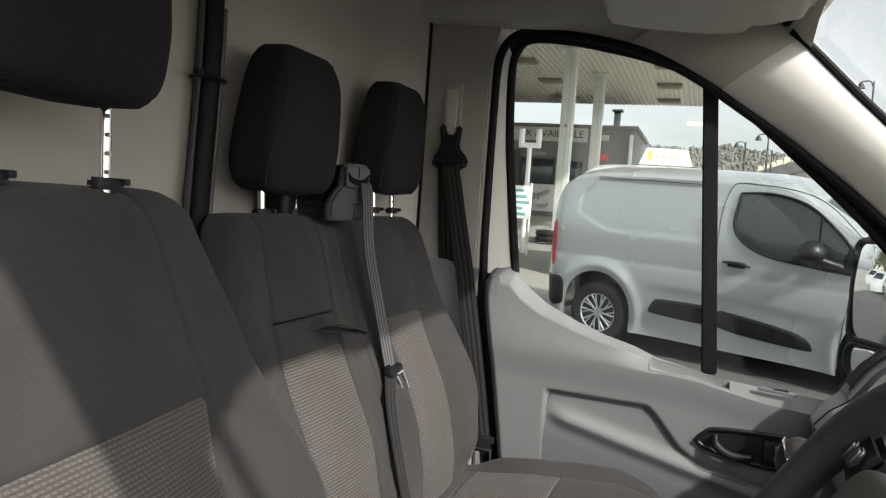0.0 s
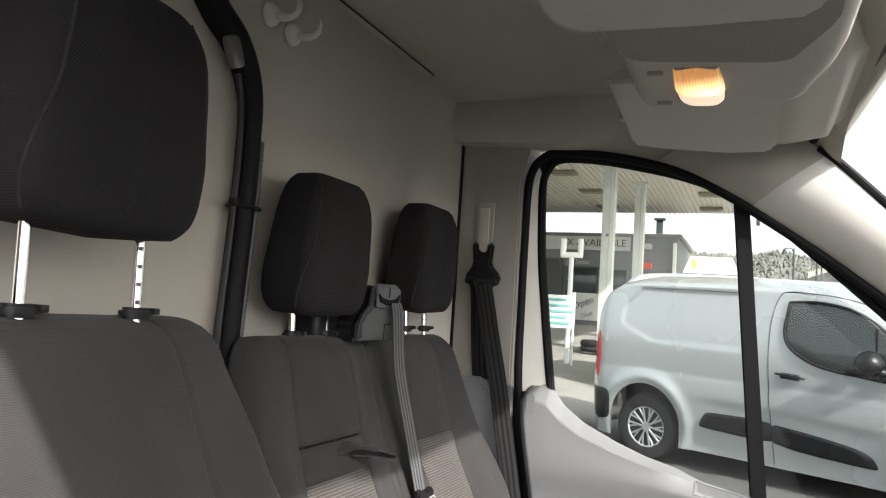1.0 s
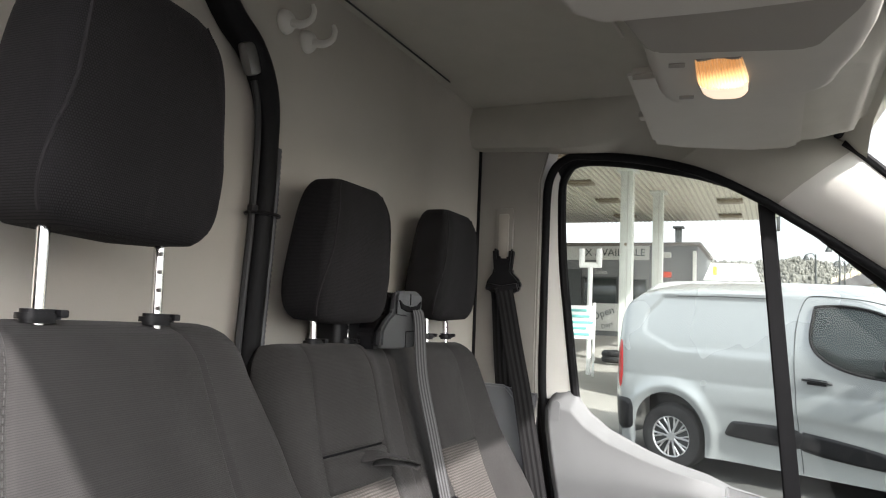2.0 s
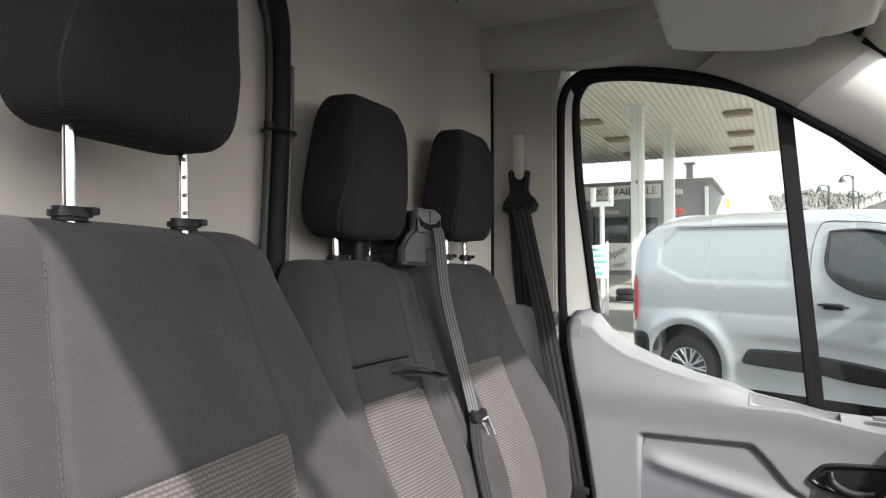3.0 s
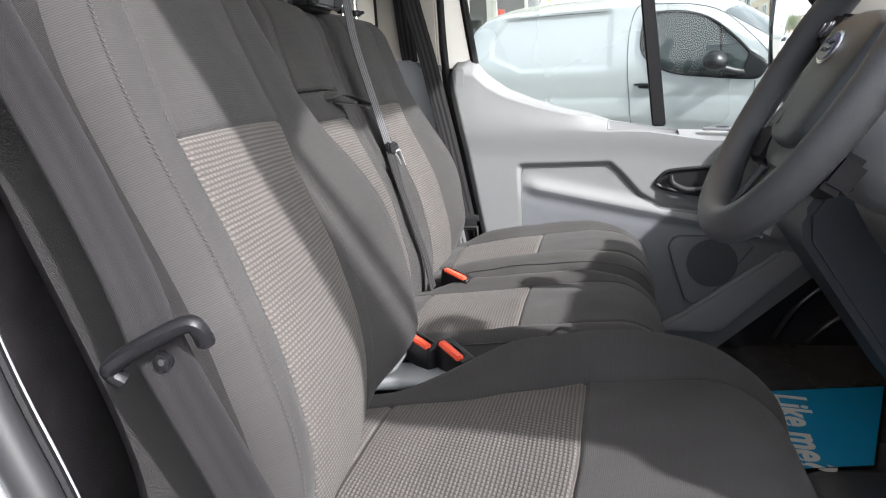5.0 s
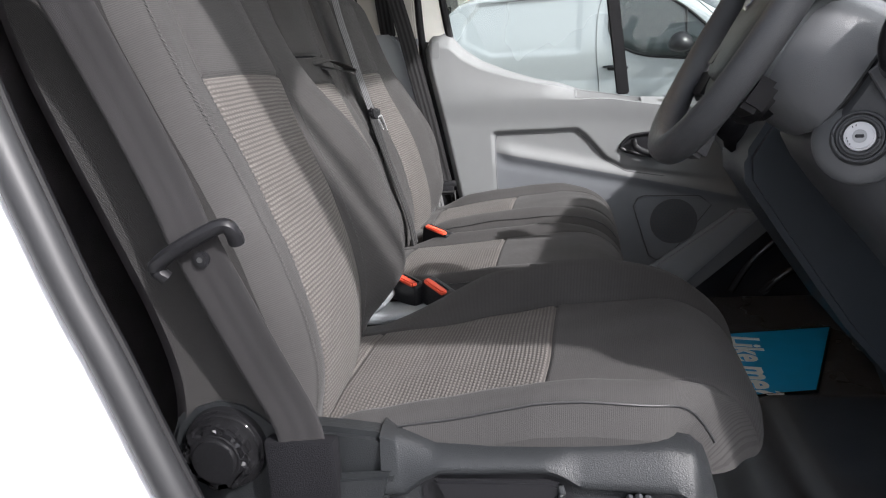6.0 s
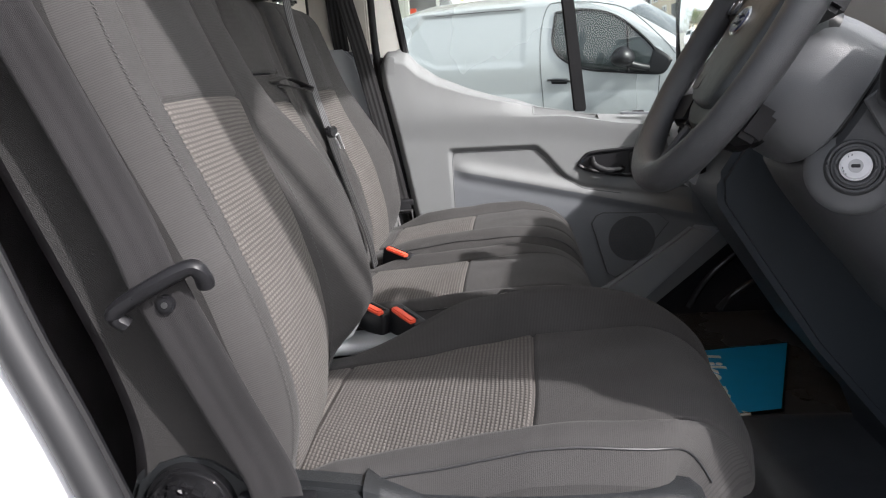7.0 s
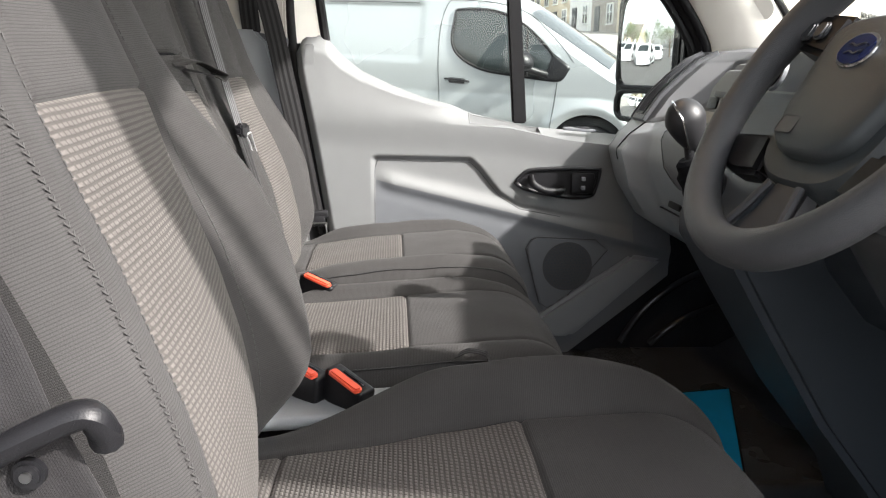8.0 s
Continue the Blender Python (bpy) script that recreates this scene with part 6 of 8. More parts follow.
gear = empty("gear_lever", (0.50, -0.02, 0.60), "black gear lever with a chrome-edged knob", "gear lever")
under(gear, part("gaiter", bm_tube(spline([(0.565, -0.02, 0.575), (0.540, -0.02, 0.600), (0.515, -0.02, 0.628), (0.502, -0.02, 0.655)], 5), [0.045 - 0.0018 * k + 0.002 * (k % 3) for k in range(16)], 16), M["carpet"], None, "black gaiter"))
under(gear, part("stick", bm_rod((0.505, -0.02, 0.64), (0.495, -0.02, 0.69), 0.008), M["black"], None))
kb = bmesh.new()
bmesh.ops.create_uvsphere(kb, u_segments=28, v_segments=18, radius=1.0)
for v in kb.verts:
    s = 1.0 - 0.35 * max(0.0, -v.co.z)
    v.co = Vector((v.co.x * 0.031 * s, v.co.y * 0.029 * s, v.co.z * (0.034 if v.co.z > 0 else 0.052)))
bmesh.ops.transform(kb, matrix=Matrix.Translation((0.490, -0.02, 0.712)) @ Euler((0, radians(-22), 0)).to_matrix().to_4x4(), verts=kb.verts)
knobp = part("knob", kb, M["knob"], None, "black gear knob", smooth=True)
under(gear, knobp)
ringp = []
for a in steps(0, 2 * math.pi, 40)[:-1]:
    ca, sa = math.cos(a), math.sin(a)
    w = 1.0 - 0.35 * max(0.0, -sa)
    ringp.append(Vector((0.490, -0.02, 0.712)) + Euler((0, radians(-22), radians(-18))).to_matrix() @ Vector((-0.004 - 0.006 * abs(sa), 0.0290 * w * ca, (0.0340 if sa > 0 else 0.0515) * sa)))
under(knobp, part("chrome_band", bm_tube(ringp, 0.0018, 6, closed=True), M["chrome"], None, "chrome knob band"))

# ---------------------------------------------------------------- steering wheel and column
WC, EU, EV, EN = Vector((0.445, -0.491, 0.775)), Vector((0.545, 0, 0.839)), Vector((0, 1, 0)), Vector((-0.839, 0, 0.545))


def wpt(v, u, o=0.0):
    return WC + EV * v + EU * u + EN * o


wheel = empty("steering_wheel", WC, "dark grey rubber steering wheel with a blue badge", "steering wheel")
rim, nr = [], 96
bm = bmesh.new()
rings = []
for i in range(nr):
    a = 2 * math.pi * i / nr
    c = wpt(0.172 * math.cos(a), 0.172 * math.sin(a))
    out = EV * math.cos(a) + EU * math.sin(a)
    grip = 0.0166 + 0.0022 * math.exp(-((abs(((math.degrees(a) + 180) % 360) - 180 - 90) - 62) / 16) ** 2)
    grip += 0.0022 * smooth(-0.5, -1.0, math.sin(a))
    rings.append([bm.verts.new(c + (out * math.cos(w) * grip * 0.98 + EN * math.sin(w) * grip * 1.08)) for w in (2 * math.pi * k / 20 for k in range(20))])
for i in range(nr):
    for k in range(20):
        bm.faces.new((rings[i][k], rings[i][(k + 1) % 20], rings[(i + 1) % nr][(k + 1) % 20], rings[(i + 1) % nr][k]))
under(wheel, part("rim", bm, M["wheelskin"], None, "grained dark grey rim", smooth=True))


def wheel_plate(outline, o0, o1, bevel):
    b = bm_plate(outline, o1 - o0, "z", o0, bevel)
    m = Matrix((EV, EU, EN)).transposed().to_4x4()
    m.translation = WC
    # outline runs (v, u); the plate's z runs along the axle towards the driver
    bmesh.ops.transform(b, matrix=m, verts=b.verts)
    return b


def mirrored(half):
    """A closed outline from its half at v >= 0, listed from the top down."""
    return [(x, y) for x, y, _ in spline([(x, y, 0) for x, y in half] + [(-x, y, 0) for x, y in half[::-1]][1:-1] + [(half[0][0], half[0][1], 0)], 4)[:-1]]


pad_out = mirrored([(0.0, 0.080), (0.055, 0.077), (0.088, 0.066), (0.094, 0.040), (0.091, -0.005), (0.088, -0.045), (0.078, -0.074), (0.056, -0.092), (0.028, -0.099), (0.0, -0.100)])


def ring_of(outline, n=96):
    """An outline walked round in n even steps, from its first point."""
    return resample([Vector((x, y, 0)) for x, y in outline + outline[:1]], n)[:-1]


def dome(levels, n=96):
    """A closed skin through rings of (outline, scale, height), ending in a point."""
    b = bmesh.new()
    rows_ = []
    for outline, sc, o in levels:
        rows_.append([b.verts.new(wpt(p.x * sc, p.y * sc, o)) for p in ring_of(outline, n)])
    for a_, b_ in zip(rows_, rows_[1:]):
        for k in range(n):
            b.faces.new((a_[k], a_[(k + 1) % n], b_[(k + 1) % n], b_[k]))
    b.faces.new(rows_[-1])
    return b


face_out = mirrored([(0.0, 0.076), (0.050, 0.073), (0.075, 0.062), (0.078, 0.038), (0.073, -0.002), (0.066, -0.036), (0.057, -0.056), (0.034, -0.068), (0.0, -0.071)])
cover = part("airbag_cover", dome([(pad_out, 0.98, -0.055), (pad_out, 1.0, -0.040), (pad_out, 1.0, -0.024), (pad_out, 0.975, -0.016), (pad_out, 0.93, -0.012)]), M["padskin"], None, "grained airbag cover")
under(wheel, cover)
under(cover, part("cover_face", dome([(face_out, 1.04, -0.018), (face_out, 1.02, -0.006), (face_out, 0.985, -0.001), (face_out, 0.93, 0.0015), (face_out, 0.7, 0.004), (face_out, 0.35, 0.0052), (face_out, 0.05, 0.0054)]), M["padskin"], None))
back_out = [(x * 0.98, y * 1.02) for x, y in pad_out]
under(wheel, part("hub_shell", wheel_plate(back_out, -0.075, -0.025, 0.012), M["black"], None))
for s in (1, -1):
    up_sp = [(s * 0.080, 0.084), (s * 0.086, 0.036), (s * 0.158, 0.050), (s * 0.148, 0.092)]
    sp = part("spoke", wheel_plate(up_sp if s > 0 else up_sp[::-1], -0.040, -0.006, 0.006), M["black"], None)
    under(wheel, sp)
    for k in range(2):
        b = wheel_plate(rounded(0.018, 0.020, 0.006, 4, s * (0.112 + 0.024 * k), 0.064), -0.006, 0.000, 0.002)
        btn = part("button", b, M["black_soft"], None, "black thumb switch")
        under(sp, btn)
    lo_sp = [(s * 0.080, -0.050), (s * 0.066, -0.096), (s * 0.112, -0.100), (s * 0.160, -0.092), (s * 0.168, -0.056)]
    under(wheel, part("spoke", wheel_plate(lo_sp if s > 0 else lo_sp[::-1], -0.040, -0.012, 0.006), M["black"], None))
    rib = [wpt(s * 0.026, -0.098, -0.013), wpt(s * 0.036, -0.130, -0.012), wpt(s * 0.046, -0.158, -0.010)]
    under(wheel, part("spoke_rib", bm_tube(rib, 0.0045, 8), M["wheelskin"], None))
foot = [(0.024, -0.085), (0.030, -0.125), (0.056, -0.160), (0.0, -0.168), (-0.056, -0.160), (-0.030, -0.125), (-0.024, -0.085)]
under(wheel, part("spoke", wheel_plate(foot[::-1], -0.040, -0.016, 0.006), M["wheelskin"], None, "grey lower spoke"))
# badge: a plain blue oval in a bright ring
BC = (0.006, 0.032)
ov = [(BC[0] + 0.027 * math.cos(a), BC[1] + 0.0185 * math.sin(a)) for a in steps(0, 2 * math.pi, 40)[:-1]]
bad = part("badge", wheel_plate(ov, 0.001, 0.0085, 0.0015), M["chrome"], None, "blue enamel oval badge with a bright ring")
under(wheel, bad)
under(bad, part("badge_face", wheel_plate([(BC[0] + (x - BC[0]) * 0.87, BC[1] + (y - BC[1]) * 0.83) for x, y in ov], 0.0085, 0.0092, 0.0), M["badge"], None))
for k in range(2):
    mark = [wpt(BC[0] - 0.013 + 0.0026 * j, BC[1] + 0.004 - 0.008 * k + 0.0015 * math.sin(j * 0.9 + k), 0.0096) for j in range(11)]
    under(bad, part("badge_mark", bm_tube(mark, 0.0009, 6), M["seal"], None))
under(cover, part("airbag_mark", wheel_plate(rounded(0.030, 0.018, 0.004, 4, 0.036, -0.046), 0.0015, 0.0042, 0.0006), M["wheelskin"], None))
under(cover, part("mark_line", bm_tube([wpt(x, y, 0.0040) for x, y in rounded(0.030, 0.018, 0.004, 4, 0.036, -0.046)], 0.0006, 6, closed=True), M["black"], None))

col = empty("steering_column", (0.60, -0.50, 0.68), "grey plastic steering column shroud with stalks and ignition lock", "steering column")
AX = Vector((0.839, 0, -0.545))


def column_ring(d, w, h, low=1.0, n=32):
    """A rounded section of the column cover, d behind the wheel, deeper below by low."""
    out = []
    for q in range(n):
        a = 2 * math.pi * q / n
        rr = (abs(math.cos(a)) ** 3 + abs(math.sin(a)) ** 3) ** (-1 / 3)
        out.append(WC + AX * d + EV * w * rr * math.cos(a) + EU * h * rr * math.sin(a) * (low if math.sin(a) < 0 else 1.0))
    return out


def column_shell(sections):
    b = bmesh.new()
    vv = [[b.verts.new(p) for p in column_ring(*s)] for s in sections]
    for r0_, r1_ in zip(vv, vv[1:]):
        for q in range(32):
            b.faces.new((r0_[q], r0_[(q + 1) % 32], r1_[(q + 1) % 32], r1_[q]))
    b.faces.new(vv[0])
    b.faces.new(vv[-1][::-1])
    return b


under(col, part("shroud", column_shell([(0.030, 0.070, 0.055), (0.034, 0.086, 0.066), (0.042, 0.097, 0.074), (0.060, 0.105, 0.080), (0.090, 0.110, 0.084), (0.116, 0.111, 0.085), (0.120, 0.107, 0.081)]), M["column"], None, "dark grey column shroud"))
under(col, part("gap", column_shell([(0.118, 0.104, 0.078), (0.130, 0.104, 0.078)]), M["black"], None))
under(col, part("cowl", column_shell([(0.124, 0.106, 0.080, 1.05), (0.128, 0.113, 0.086, 1.08), (0.150, 0.119, 0.091, 1.16), (0.190, 0.127, 0.098, 1.24), (0.240, 0.140, 0.108, 1.28), (0.300, 0.160, 0.120, 1.30), (0.360, 0.185, 0.135, 1.30)]), M["shroud"], None, "dark grey lower column cowl"))
# lock on the driver's door side of the column
ic = Vector((0.536, -0.618, 0.646))
idir = Vector((-0.36, -0.91, 0.20)).normalized()
lobe = bmesh.new()
bmesh.ops.create_uvsphere(lobe, u_segments=32, v_segments=20, radius=1.0)
for v in lobe.verts:
    v.co = Vector((v.co.x * 0.050, v.co.y * 0.050, v.co.z * 0.026))
bmesh.ops.transform(lobe, matrix=Matrix.Translation(ic - idir * 0.034) @ idir.to_track_quat("Z", "Y").to_matrix().to_4x4(), verts=lobe.verts)
lockh = part("lock_housing", lobe, M["column"], None, "grey lock housing", smooth=True)
under(col, lockh)
under(lockh, part("lock_boss", bm_rod(ic - idir * 0.030, ic - idir * 0.001, 0.034, 0.027, 48, 0.004), M["shroud"], None))
q = idir.to_track_quat("Z", "Y").to_matrix()
for r_, o_ in ((0.0260, 0.0002), (0.0188, 0.0030)):
    ring = [ic + idir * o_ + q @ Vector((r_ * math.cos(a), r_ * math.sin(a), 0)) for a in steps(0, 2 * math.pi, 40)[:-1]]
    under(lockh, part("lock_collar", bm_tube(ring, 0.0018, 8, closed=True), M["shroud"], None, "dark ring round the lock"))
lock = part("ignition_lock", bm_rod(ic - idir * 0.004, ic + idir * 0.006, 0.0160, 0.0150, 36, 0.002), M["lock_metal"], None, "bright steel ignition lock")
under(col, lock)
under(lock, part("lock_face", bm_rod(ic + idir * 0.005, ic + idir * 0.0072, 0.0070, seg=24), M["steel"], None))
under(lock, part("key_slot", bm_box((0.0085, 0.0035, 0.003), ic + idir * 0.0072, 0.0008, 1, q), M["black"], None))
for a in (1.9, 2.2, 3.3, 3.6, 3.9):
    under(lock, part("position_mark", bm_box((0.0009, 0.0020, 0.001), ic + idir * 0.0062 + q @ Vector((0.0120 * math.cos(a), 0.0120 * math.sin(a), 0)), 0.0002, 1, q), M["black"], None))
under(col, part("stalk_plate", bm_box((0.052, 0.006, 0.046), (0.574, -0.612, 0.708), 0.004, 2, rot(0, -33, 12)), M["column"], None))
# stalk
boot = bm_rod((0.585, -0.615, 0.715), (0.552, -0.655, 0.720), 0.020, 0.016, 20, 0.003)
under(col, part("stalk_boot", boot, M["black"], None))
st = spline([(0.560, -0.648, 0.718), (0.540, -0.672, 0.722), (0.533, -0.690, 0.745), (0.545, -0.700, 0.775), (0.556, -0.705, 0.800)], 6)
under(col, part("stalk", bm_tube(st, [0.0085 + 0.006 * smooth(0.35, 0.9, k / 24) for k in range(25)], 12), M["black"], None, "black control stalk"))
under(col, part("stalk_tip", bm_rod((0.555, -0.704, 0.796), (0.566, -0.708, 0.826), 0.0165, 0.013, 20, 0.003), M["black"], None))

# footwell: bulkhead wall in front, kick panels
structure(sheet("wall_front", lambda u, v: (1.18 - 0.10 * v, u, 0.9 * v), steps(-0.86, 0.90, 20), steps(0, 1, 10), M["carpet"], thick=(0.03, 0, 0)), "black felt footwell wall")
structure(sheet("wall_kick", lambda u, v: (u, 0.872 + 0.01 * math.sin(9 * u), v), steps(0.40, 1.20, 20), steps(-0.02, 0.42, 16), M["kick"], thick=(0, 0.02, 0)), "black plastic kick panel by the passenger's feet")
structure(sheet("wall_kick", lambda u, v: (u, -0.842 - 0.0 * u, v), steps(0.74, 1.20, 12), steps(-0.02, 0.90, 16), M["carpet"], thick=(0, -0.02, 0)), "black kick panel by the driver's feet")
# ribs added along the curved highlights of the kick panel, to catch light
arch = []
for pts, r in (([(0.70, 0.862, 0.02), (0.735, 0.856, 0.085), (0.780, 0.852, 0.140), (0.850, 0.852, 0.195), (0.93, 0.856, 0.235)], 0.011),
               ([(0.60, 0.862, 0.050), (0.682, 0.856, 0.142), (0.776, 0.852, 0.220), (0.87, 0.856, 0.28)], 0.004),
               ([(0.79, 0.862, 0.010), (0.83, 0.854, 0.055), (0.89, 0.852, 0.095), (0.97, 0.856, 0.125)], 0.012)):
    arch.append(bm_tube(spline(pts, 6), r, 12))
structure(part("trim", join(*arch), M["kick"], None), "glossy ribs added to the black kick panel for its curved highlights")
for y in (-0.62, -0.47, -0.34):
    pedal = empty("pedal", (0.90, y, 0.16), "black rubber foot pedal", "pedal", "foot pedals")
    under(pedal, part("pad", bm_box((0.014, 0.062, 0.075), (0.885, y, 0.165), 0.005, turn=rot(0, 25, 0)), M["rubber"], None))
    under(pedal, part("arm", bm_tube(spline([(0.895, y, 0.17), (0.95, y, 0.26), (0.99, y, 0.42)], 5), 0.008, 8), M["black"], None))

# ---------------------------------------------------------------- door mirror outside the passenger window
mir = empty("door_mirror", (0.86, 1.05, 0.62), "black van door mirror with two glasses", "mirror")
e1, nrm = Vector((-0.51, 0.86, 0)).normalized(), Vector((-0.86, -0.51, 0)).normalized()
r0 = Vector((0.862, 1.018, 0))


def mir_plate(outline, o0, o1, bevel):
    b = bm_plate(outline, o1 - o0, "z", o0, bevel)
    m = Matrix((e1, Vector((0, 0, 1)), nrm)).transposed().to_4x4()
    m.translation = r0
    bmesh.ops.transform(b, matrix=m, verts=b.verts)
    return b


hous = [(-0.035, 0.70), (-0.035, 0.98), (-0.01, 1.02), (0.06, 1.035), (0.20, 1.02), (0.238, 0.99), (0.245, 0.75), (0.24, 0.655), (0.20, 0.615), (0.03, 0.605), (-0.02, 0.635)]
under(mir, part("housing", mir_plate(hous, -0.11, 0.008, 0.022), M["black"], None))


def mirror_pt(u, v, cu, cv, w, h, R):
    """A gently domed glass with rounded corners."""
    r = 0.03
    ex, ey = max(0.0, abs(u) - (w / 2 - r)), max(0.0, abs(v) - (h / 2 - r))
    if ex > 0 and ey > 0 and math.hypot(ex, ey) > r:
        k = r / math.hypot(ex, ey)
        u = math.copysign(w / 2 - r + ex * k, u)
        v = math.copysign(h / 2 - r + ey * k, v)
    return r0 + e1 * (cu + u) + Vector((0, 0, cv + v)) + nrm * (0.0205 - (u * u + v * v) / (2 * R))


for nm, cv, h, R, lab in (("mirror_glass", 0.868, 0.262, 1.15, "mirror glass"), ("wide_angle_glass", 0.680, 0.075, 0.5, "small wide-angle mirror glass")):
    sheet(nm, lambda u, v: mirror_pt(u, v, 0.108, cv, 0.205, h, R), steps(-0.1025, 0.1025, 24), steps(-h / 2, h / 2, 24), M["mirror"], mir, lab)
for cv, h in ((0.868, 0.262), (0.680, 0.075)):
    rim = [r0 + e1 * x + Vector((0, 0, z)) + nrm * 0.012 for x, z in rounded(0.212, h + 0.008, 0.032, 6, 0.108, cv)]
    under(mir, part("glass_rim", bm_tube(rim, 0.009, 8, closed=True), M["black"], None, "black glass surround"))
under(mir, part("arm", bm_box((0.12, 0.14, 0.05), (0.90, 0.985, 0.665), 0.02, 3), M["black"], None))


# ---------------------------------------------------------------- outside: ground
def ground_z(x, y):
    return ip(y, [-200, 1.5, 7.0, 14.0, 21.0, 30.0, 45.0, 60.0, 130.0, 300.0], [-0.70, -0.70, -0.324, 0.30, 0.90, 1.5, 3.0, 3.7, 4.4, 4.4])


M["tarmac"] = mat("worn_concrete_darkened_near", (0.30, 0.285, 0.26), 0.85, var=0.22, scale=2.5, bump=0.5, bump_scale=60)


def darken_near_ground(m, dark, y0, y1):
    """Dark ground up to the concrete forecourt, added to cut bounced light; its border uneven."""
    n, l = m.node_tree.nodes, m.node_tree.links
    b = n["Principled BSDF"]
    pale = b.inputs["Base Color"].links[0].from_socket
    tc, xyz, nz = n.new("ShaderNodeTexCoord"), n.new("ShaderNodeSeparateXYZ"), n.new("ShaderNodeTexNoise")
    nz.inputs["Scale"].default_value, nz.inputs["Detail"].default_value = 0.8, 6
    l.new(tc.outputs["Object"], xyz.inputs[0])
    l.new(tc.outputs["Object"], nz.inputs["Vector"])
    add = n.new("ShaderNodeMath")
    add.operation = "MULTIPLY_ADD"
    add.inputs[1].default_value = 1.2
    l.new(nz.outputs["Fac"], add.inputs[0])
    l.new(xyz.outputs["Y"], add.inputs[2])
    f = n.new("ShaderNodeMapRange")
    f.inputs["From Min"].default_value, f.inputs["From Max"].default_value = y0, y1
    l.new(add.outputs[0], f.inputs["Value"])
    grit = n.new("ShaderNodeTexNoise")
    grit.inputs["Scale"].default_value, grit.inputs["Detail"].default_value = 30.0, 8
    l.new(tc.outputs["Object"], grit.inputs["Vector"])
    gr = n.new("ShaderNodeMapRange")
    gr.inputs["To Min"].default_value, gr.inputs["To Max"].default_value = 0.6, 1.4
    l.new(grit.outputs["Fac"], gr.inputs["Value"])
    sc = n.new("ShaderNodeVectorMath")
    sc.operation = "SCALE"
    sc.inputs[0].default_value = dark
    l.new(gr.outputs[0], sc.inputs["Scale"])
    mx = n.new("ShaderNodeMix")
    mx.data_type = "RGBA"
    l.new(f.outputs[0], mx.inputs["Factor"])
    l.new(sc.outputs[0], mx.inputs["A"])
    l.new(pale, mx.inputs["B"])
    l.new(mx.outputs["Result"], b.inputs["Base Color"])


darken_near_ground(M["tarmac"], (0.085, 0.083, 0.080), 8.6, 9.2)
M["silver"] = mat("silver_paint", (0.40, 0.42, 0.425), 0.27, metal=0.35, var=0.03, scale=3, coat=0.8)
M["tyre"] = mat("tyre_rubber", (0.022, 0.022, 0.023), 0.75, bump=0.3, bump_scale=200, var=0.2)
M["alloy"] = mat("silver_wheel_trim", (0.62, 0.63, 0.64), 0.3, metal=0.7, var=0.06)
M["tint"] = mat("dark_car_glass", (0.020, 0.027, 0.027), 0.09, var=0.1, scale=1, spec=0.8)
M["van_white"] = mat("white_van_paint", (0.46, 0.47, 0.48), 0.3, var=0.03)
M["tail"] = mat("red_lamp_plastic", (0.45, 0.03, 0.03), 0.15, var=0.1)
M["panel_white"] = mat("white_painted_soffit", (0.66, 0.64, 0.56), 0.6, var=0.10, scale=4)
M["rib_grey"] = mat("soffit_rib", (0.52, 0.50, 0.44), 0.6, var=0.12, scale=5)
M["column"] = mat("pale_painted_steel", (0.62, 0.64, 0.60), 0.5, var=0.10, scale=7)
M["kiosk"] = mat("grey_painted_render", (0.17, 0.175, 0.175), 0.75, var=0.14, scale=5)
M["sign"] = mat("pale_sign_board", (0.50, 0.50, 0.47), 0.55, var=0.06, scale=6)
M["sign_ink"] = mat("dark_sign_letters", (0.05, 0.06, 0.06), 0.6)
M["teal"] = mat("teal_print", (0.16, 0.45, 0.42), 0.6)
M["wall_cream"] = mat("cream_house_render", (0.62, 0.54, 0.40), 0.85, var=0.12, scale=2)
M["wall_white"] = mat("white_house_render", (0.76, 0.76, 0.73), 0.85, var=0.08, scale=2)
M["wall_stone"] = mat("grey_stone_wall", (0.34, 0.31, 0.27), 0.9, var=0.3, scale=6, bump=0.6, bump_scale=8)
M["slate"] = mat("slate_roof", (0.165, 0.145, 0.128), 0.7, var=0.25, scale=6)
# woodland colour lifted to paint in the distance haze
M["hill"] = mat("wooded_hillside", (0.165, 0.162, 0.143), 0.95, var=0.35, scale=0.25)
M["lamp_brown"] = mat("stained_lamp_plastic", (0.22, 0.185, 0.13), 0.5, var=0.2, scale=6)
M["leaf"] = mat("hedge_leaves", (0.060, 0.085, 0.025), 0.8, var=0.5, scale=6)
M["bark"] = mat("bark", (0.09, 0.07, 0.05), 0.9, var=0.3)
M["iron"] = mat("dark_iron", (0.05, 0.055, 0.055), 0.6, var=0.2)

gy = [-200, -120, -60, -30, -15, -8, -4, 0, 1.5, 2.5, 4, 5.5, 7, 9, 11, 14, 17, 21, 25, 30, 40, 60, 100, 180, 300, 600]
gx = [-400, -200, -100, -50, -25, -12, -6, -3, 0, 3, 6, 12, 25, 50, 100, 200, 400]
ground = sheet("ground", lambda u, v: (u, v, ground_z(u, v)), gx, gy, M["tarmac"])
structure(ground, "pale worn concrete forecourt rising gently away")


